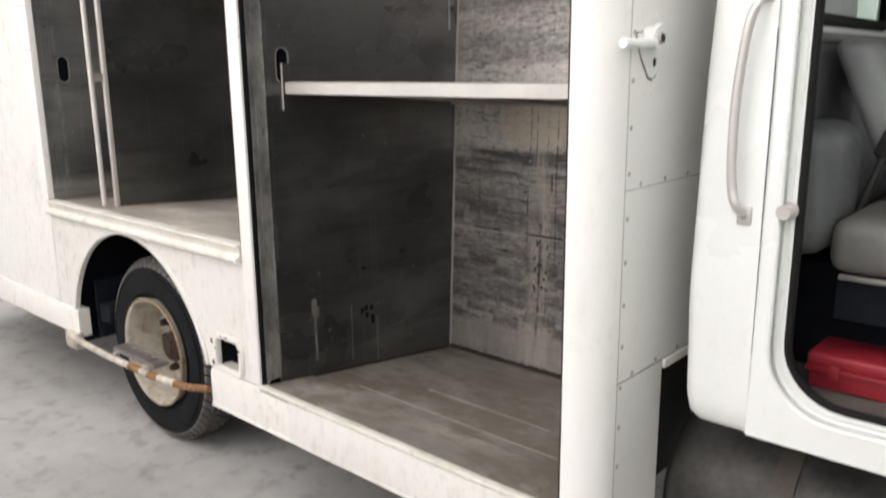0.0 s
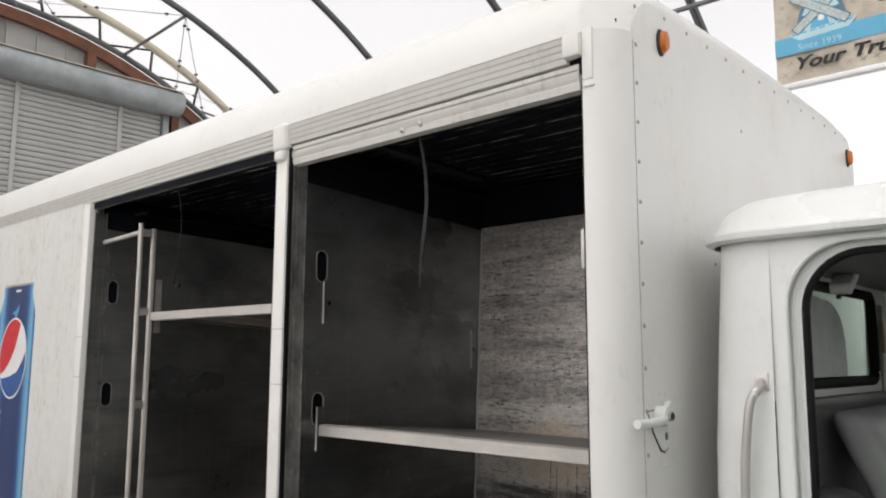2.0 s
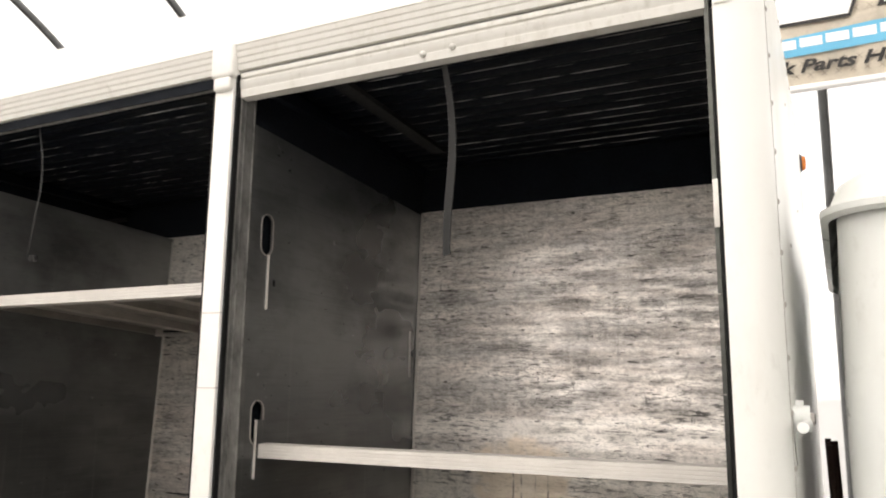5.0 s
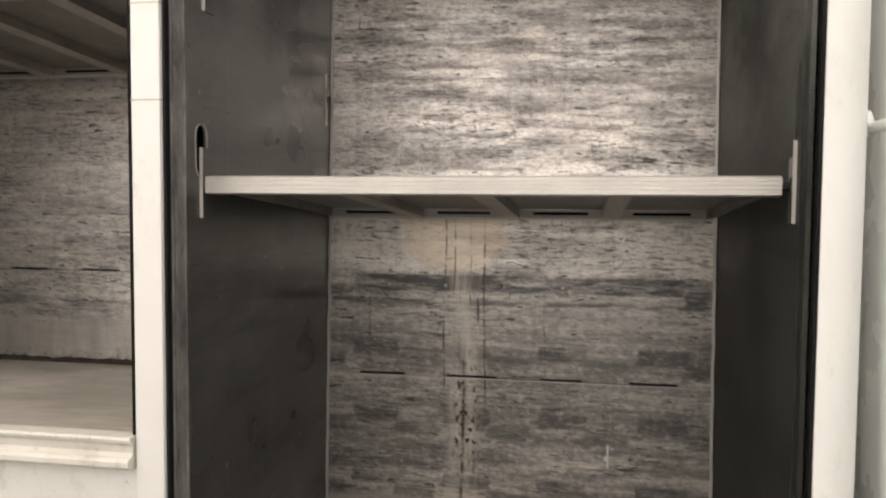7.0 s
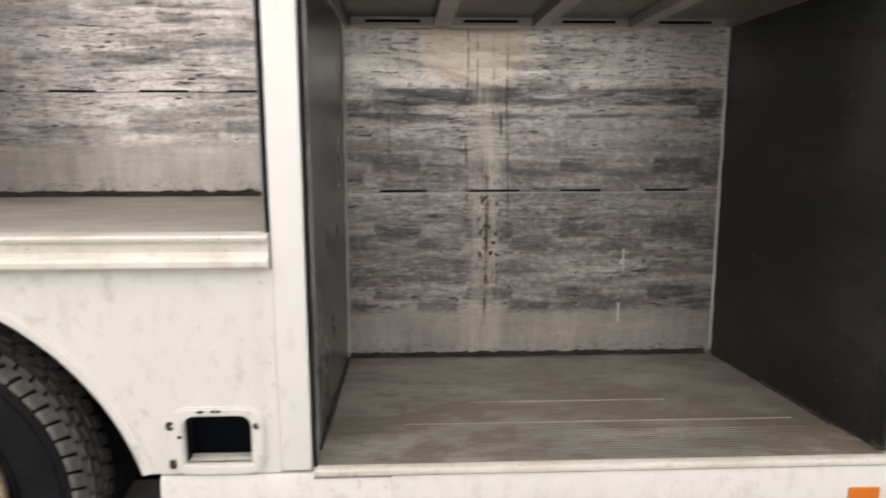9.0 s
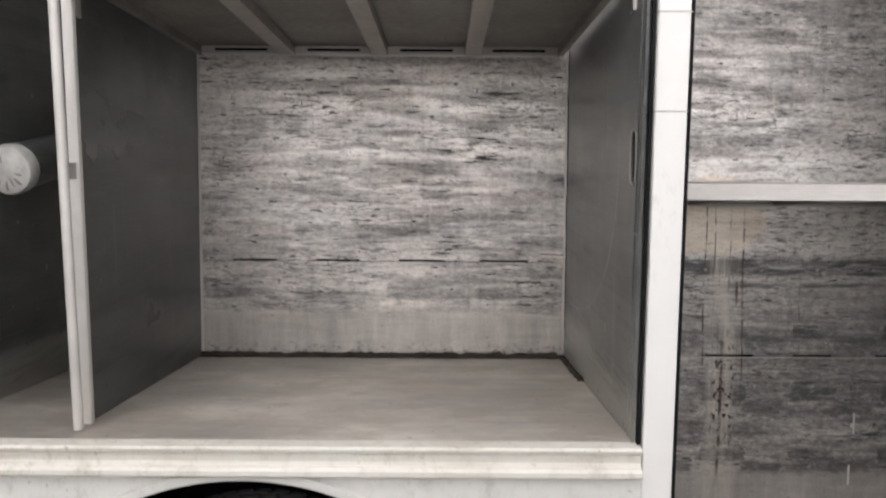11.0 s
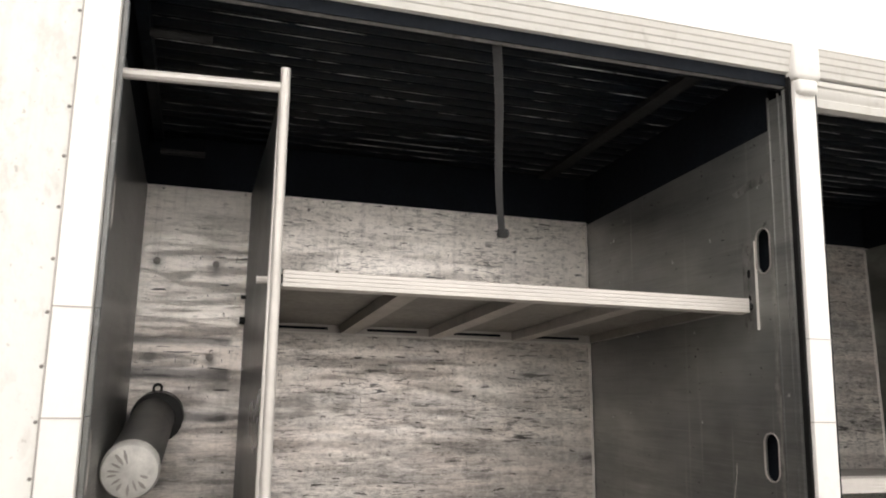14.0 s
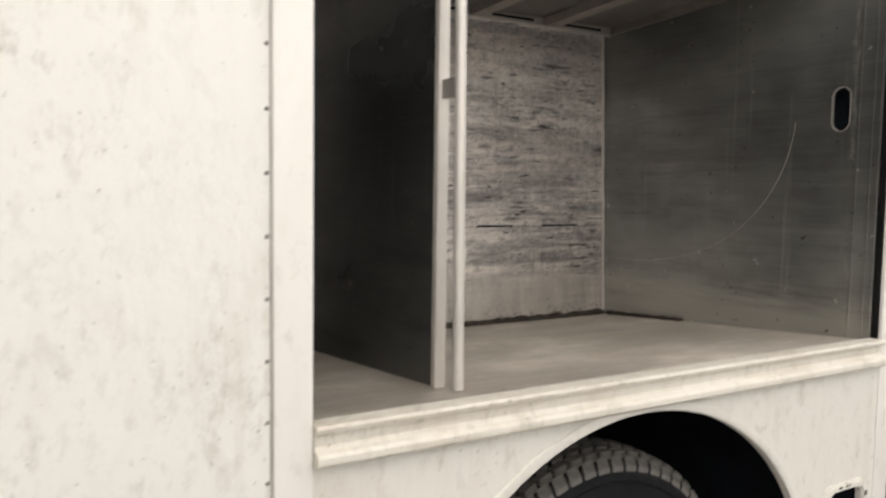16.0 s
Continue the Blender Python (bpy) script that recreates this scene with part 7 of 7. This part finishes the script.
def build_banner():
    YB, x0, x1, z0, z1 = 6.0, -2.02, 0.62, 4.16, 5.0
    ban = thing("banner", (-0.7, YB, z0), "beige and blue printed advertising banner hanging from a rod", "banner")
    sheet = bmesh.new()
    rows = []
    for k in range(41):
        f = k / 40
        x = x0 + (x1 - x0) * f
        y = YB + 0.012 * math.sin(f * 17)
        rows.append([sheet.verts.new((x, y, z0)), sheet.verts.new((x, y, z1)), sheet.verts.new((x, y + 0.002, z1)), sheet.verts.new((x, y + 0.002, z0))])
    for a, b in zip(rows, rows[1:]):
        for j in range(4):
            sheet.faces.new((a[j], a[(j + 1) % 4], b[(j + 1) % 4], b[j]))
    sheet.faces.new(rows[0])
    sheet.faces.new(rows[-1])
    bmesh.ops.recalc_face_normals(sheet, faces=sheet.faces[:])
    part("sheet", sheet, BANNER, ban)
    part("rod", bm_tube([(-3.1, YB, z1 + 0.03), (1.6, YB, z1 + 0.03)], 0.022, 8), STEEL, ban, "steel hanging rod")
    part("bottom_tube", bm_tube([(x0, YB, z0 - 0.03), (x1, YB, z0 - 0.03)], 0.028, 8), INK_WHITE, ban)
    for x in (x0 + 0.02, -0.7, x1 - 0.02):
        part("tie", bm_tube([(x, YB - 0.004, z1 - 0.02), (x, YB - 0.03, z1 + 0.05)], 0.006, 5), BLACK, ban)
    yb = YB - 0.016
    band = [(x0, z0 + 0.22), (-1.1, z0 + 0.215), (-0.4, z0 + 0.235), (x1, z0 + 0.27), (x1, z0 + 0.41), (-0.5, z0 + 0.40), (-1.15, z0 + 0.36), (x0, z0 + 0.36)]
    part("blue_band", bm_plate(band, [], "y", yb, 0.001), BANNER_BLUE, ban)
    # plate pattern of small crosses
    marks = bmesh.new()
    for i in range(28):
        for j in range(9):
            x, z = x0 + 0.07 + 0.092 * i + 0.046 * (j % 2), z0 + 0.06 + 0.092 * j
            if z0 + 0.20 < z < z0 + 0.43 or x > x1 - 0.05:
                continue
            for a in (38, 128):
                c, q = math.cos(radians(a)), math.sin(radians(a))
                v = [marks.verts.new((x + u * c - w * q, yb - 0.0006, z + u * q + w * c)) for u, w in ((-0.026, -0.003), (0.026, -0.003), (0.026, 0.003), (-0.026, 0.003))]
                marks.faces.new(v)
    part("plate_pattern", marks, BANNER_DARK, ban, kind="stuff")
    # windmill emblem, as plain shapes
    cx, cz = -1.675, z0 + 0.535

    def vane(a, grow=0.0):
        c, s = math.cos(radians(a)), math.sin(radians(a))
        return [(cx + u * c - v * s, cz + u * s + v * c) for u, v in ((-0.235 - grow, -0.030 - grow), (0.235 + grow, -0.030 - grow), (0.235 + grow, 0.030 + grow), (-0.235 - grow, 0.030 + grow))]

    def lay(name, outline, depth, mat):
        part(name, bm_plate(outline, [], "y", yb - depth, 0.0005), mat, ban)
    lay("emblem_tower", [(cx - 0.19, z0 + 0.36), (cx + 0.20, z0 + 0.38), (cx + 0.16, cz + 0.02), (cx + 0.08, cz + 0.13), (cx, cz + 0.20), (cx - 0.08, cz + 0.12), (cx - 0.15, cz)], 0.0012, STEEL_INK)
    lay("emblem_cap", [(cx - 0.13, cz - 0.03), (cx + 0.14, cz - 0.01), (cx + 0.07, cz + 0.12), (cx, cz + 0.18), (cx - 0.07, cz + 0.11)], 0.0018, BANNER_PALE)
    lay("emblem_wall", [(cx - 0.17, z0 + 0.37), (cx + 0.18, z0 + 0.39), (cx + 0.10, cz - 0.03), (cx - 0.09, cz - 0.04)], 0.0018, BANNER_BLUE)
    for x, w in ((-0.10, 0.022), (0.09, 0.022)):
        lay("emblem_post", [(cx + x - w, z0 + 0.38), (cx + x + w, z0 + 0.38), (cx + x * 0.6 + w * 0.7, cz - 0.03), (cx + x * 0.6 - w * 0.7, cz - 0.03)], 0.0024, BANNER_PALE)
    lay("emblem_base", [(cx - 0.24, z0 + 0.375), (cx + 0.26, z0 + 0.405), (cx + 0.20, z0 + 0.335), (cx - 0.16, z0 + 0.315)], 0.0026, BANNER_PALE)
    for k in range(7):
        x = cx - 0.21 + 0.066 * k
        lay("emblem_railing", [(x, z0 + 0.362 + 0.003 * k), (x + 0.045, z0 + 0.364 + 0.003 * k), (x + 0.045, z0 + 0.376 + 0.003 * k), (x, z0 + 0.374 + 0.003 * k)], 0.0030, BANNER_BLUE)
    for a in (38, 145):
        lay("emblem_vane_edge", vane(a, 0.008), 0.0034 + a * 1e-5, STEEL_INK)
        lay("emblem_vane", vane(a), 0.0040 + a * 1e-5, BANNER_VANE)
    lay("emblem_door", [(cx - 0.015, z0 + 0.435), (cx + 0.030, z0 + 0.438), (cx + 0.030, z0 + 0.482), (cx - 0.015, z0 + 0.48)], 0.0028, INK_WHITE)
    words("Spencer, IA", 0.057, -1.875, yb - 0.001, z1 - 0.075, INK_BLACK, ban, 0.12, 0.0025)
    words("DesMoines", 0.057, -1.385, yb - 0.001, z1 - 0.07, INK_BLACK, ban, 0.12, 0.0025)
    words("Since 1939", 0.073, -1.85, yb - 0.003, z0 + 0.238, BANNER_PALE, ban)
    words("Your Truck Parts Headquarters", 0.135, -1.89, yb - 0.001, z0 + 0.088, INK_BLACK, ban, 0.3, 0.0042, 1.3)
    # trade name and address line as plain bars
    for a, b, zz, h in ((-1.27, -0.55, z0 + 0.46, 0.26), (-0.48, 0.45, z0 + 0.50, 0.22)):
        lay("name_bar", [(a, zz), (b - 0.10, zz), (b, zz + h), (a + 0.10, zz + h)], 0.0016, INK_BLACK)
        lay("name_bar_fill", [(a + 0.045, zz + 0.025), (b - 0.115, zz + 0.025), (b - 0.04, zz + h - 0.025), (a + 0.115, zz + h - 0.025)], 0.0026, INK_WHITE)
    for k in range(9):
        a = -1.17 + 0.175 * k
        part("line_bar", bm_box(a, a + 0.15, yb - 0.003, yb - 0.002, z0 + 0.275 + 0.006 * k, z0 + 0.345 + 0.006 * k), INK_WHITE, ban)


build_banner()
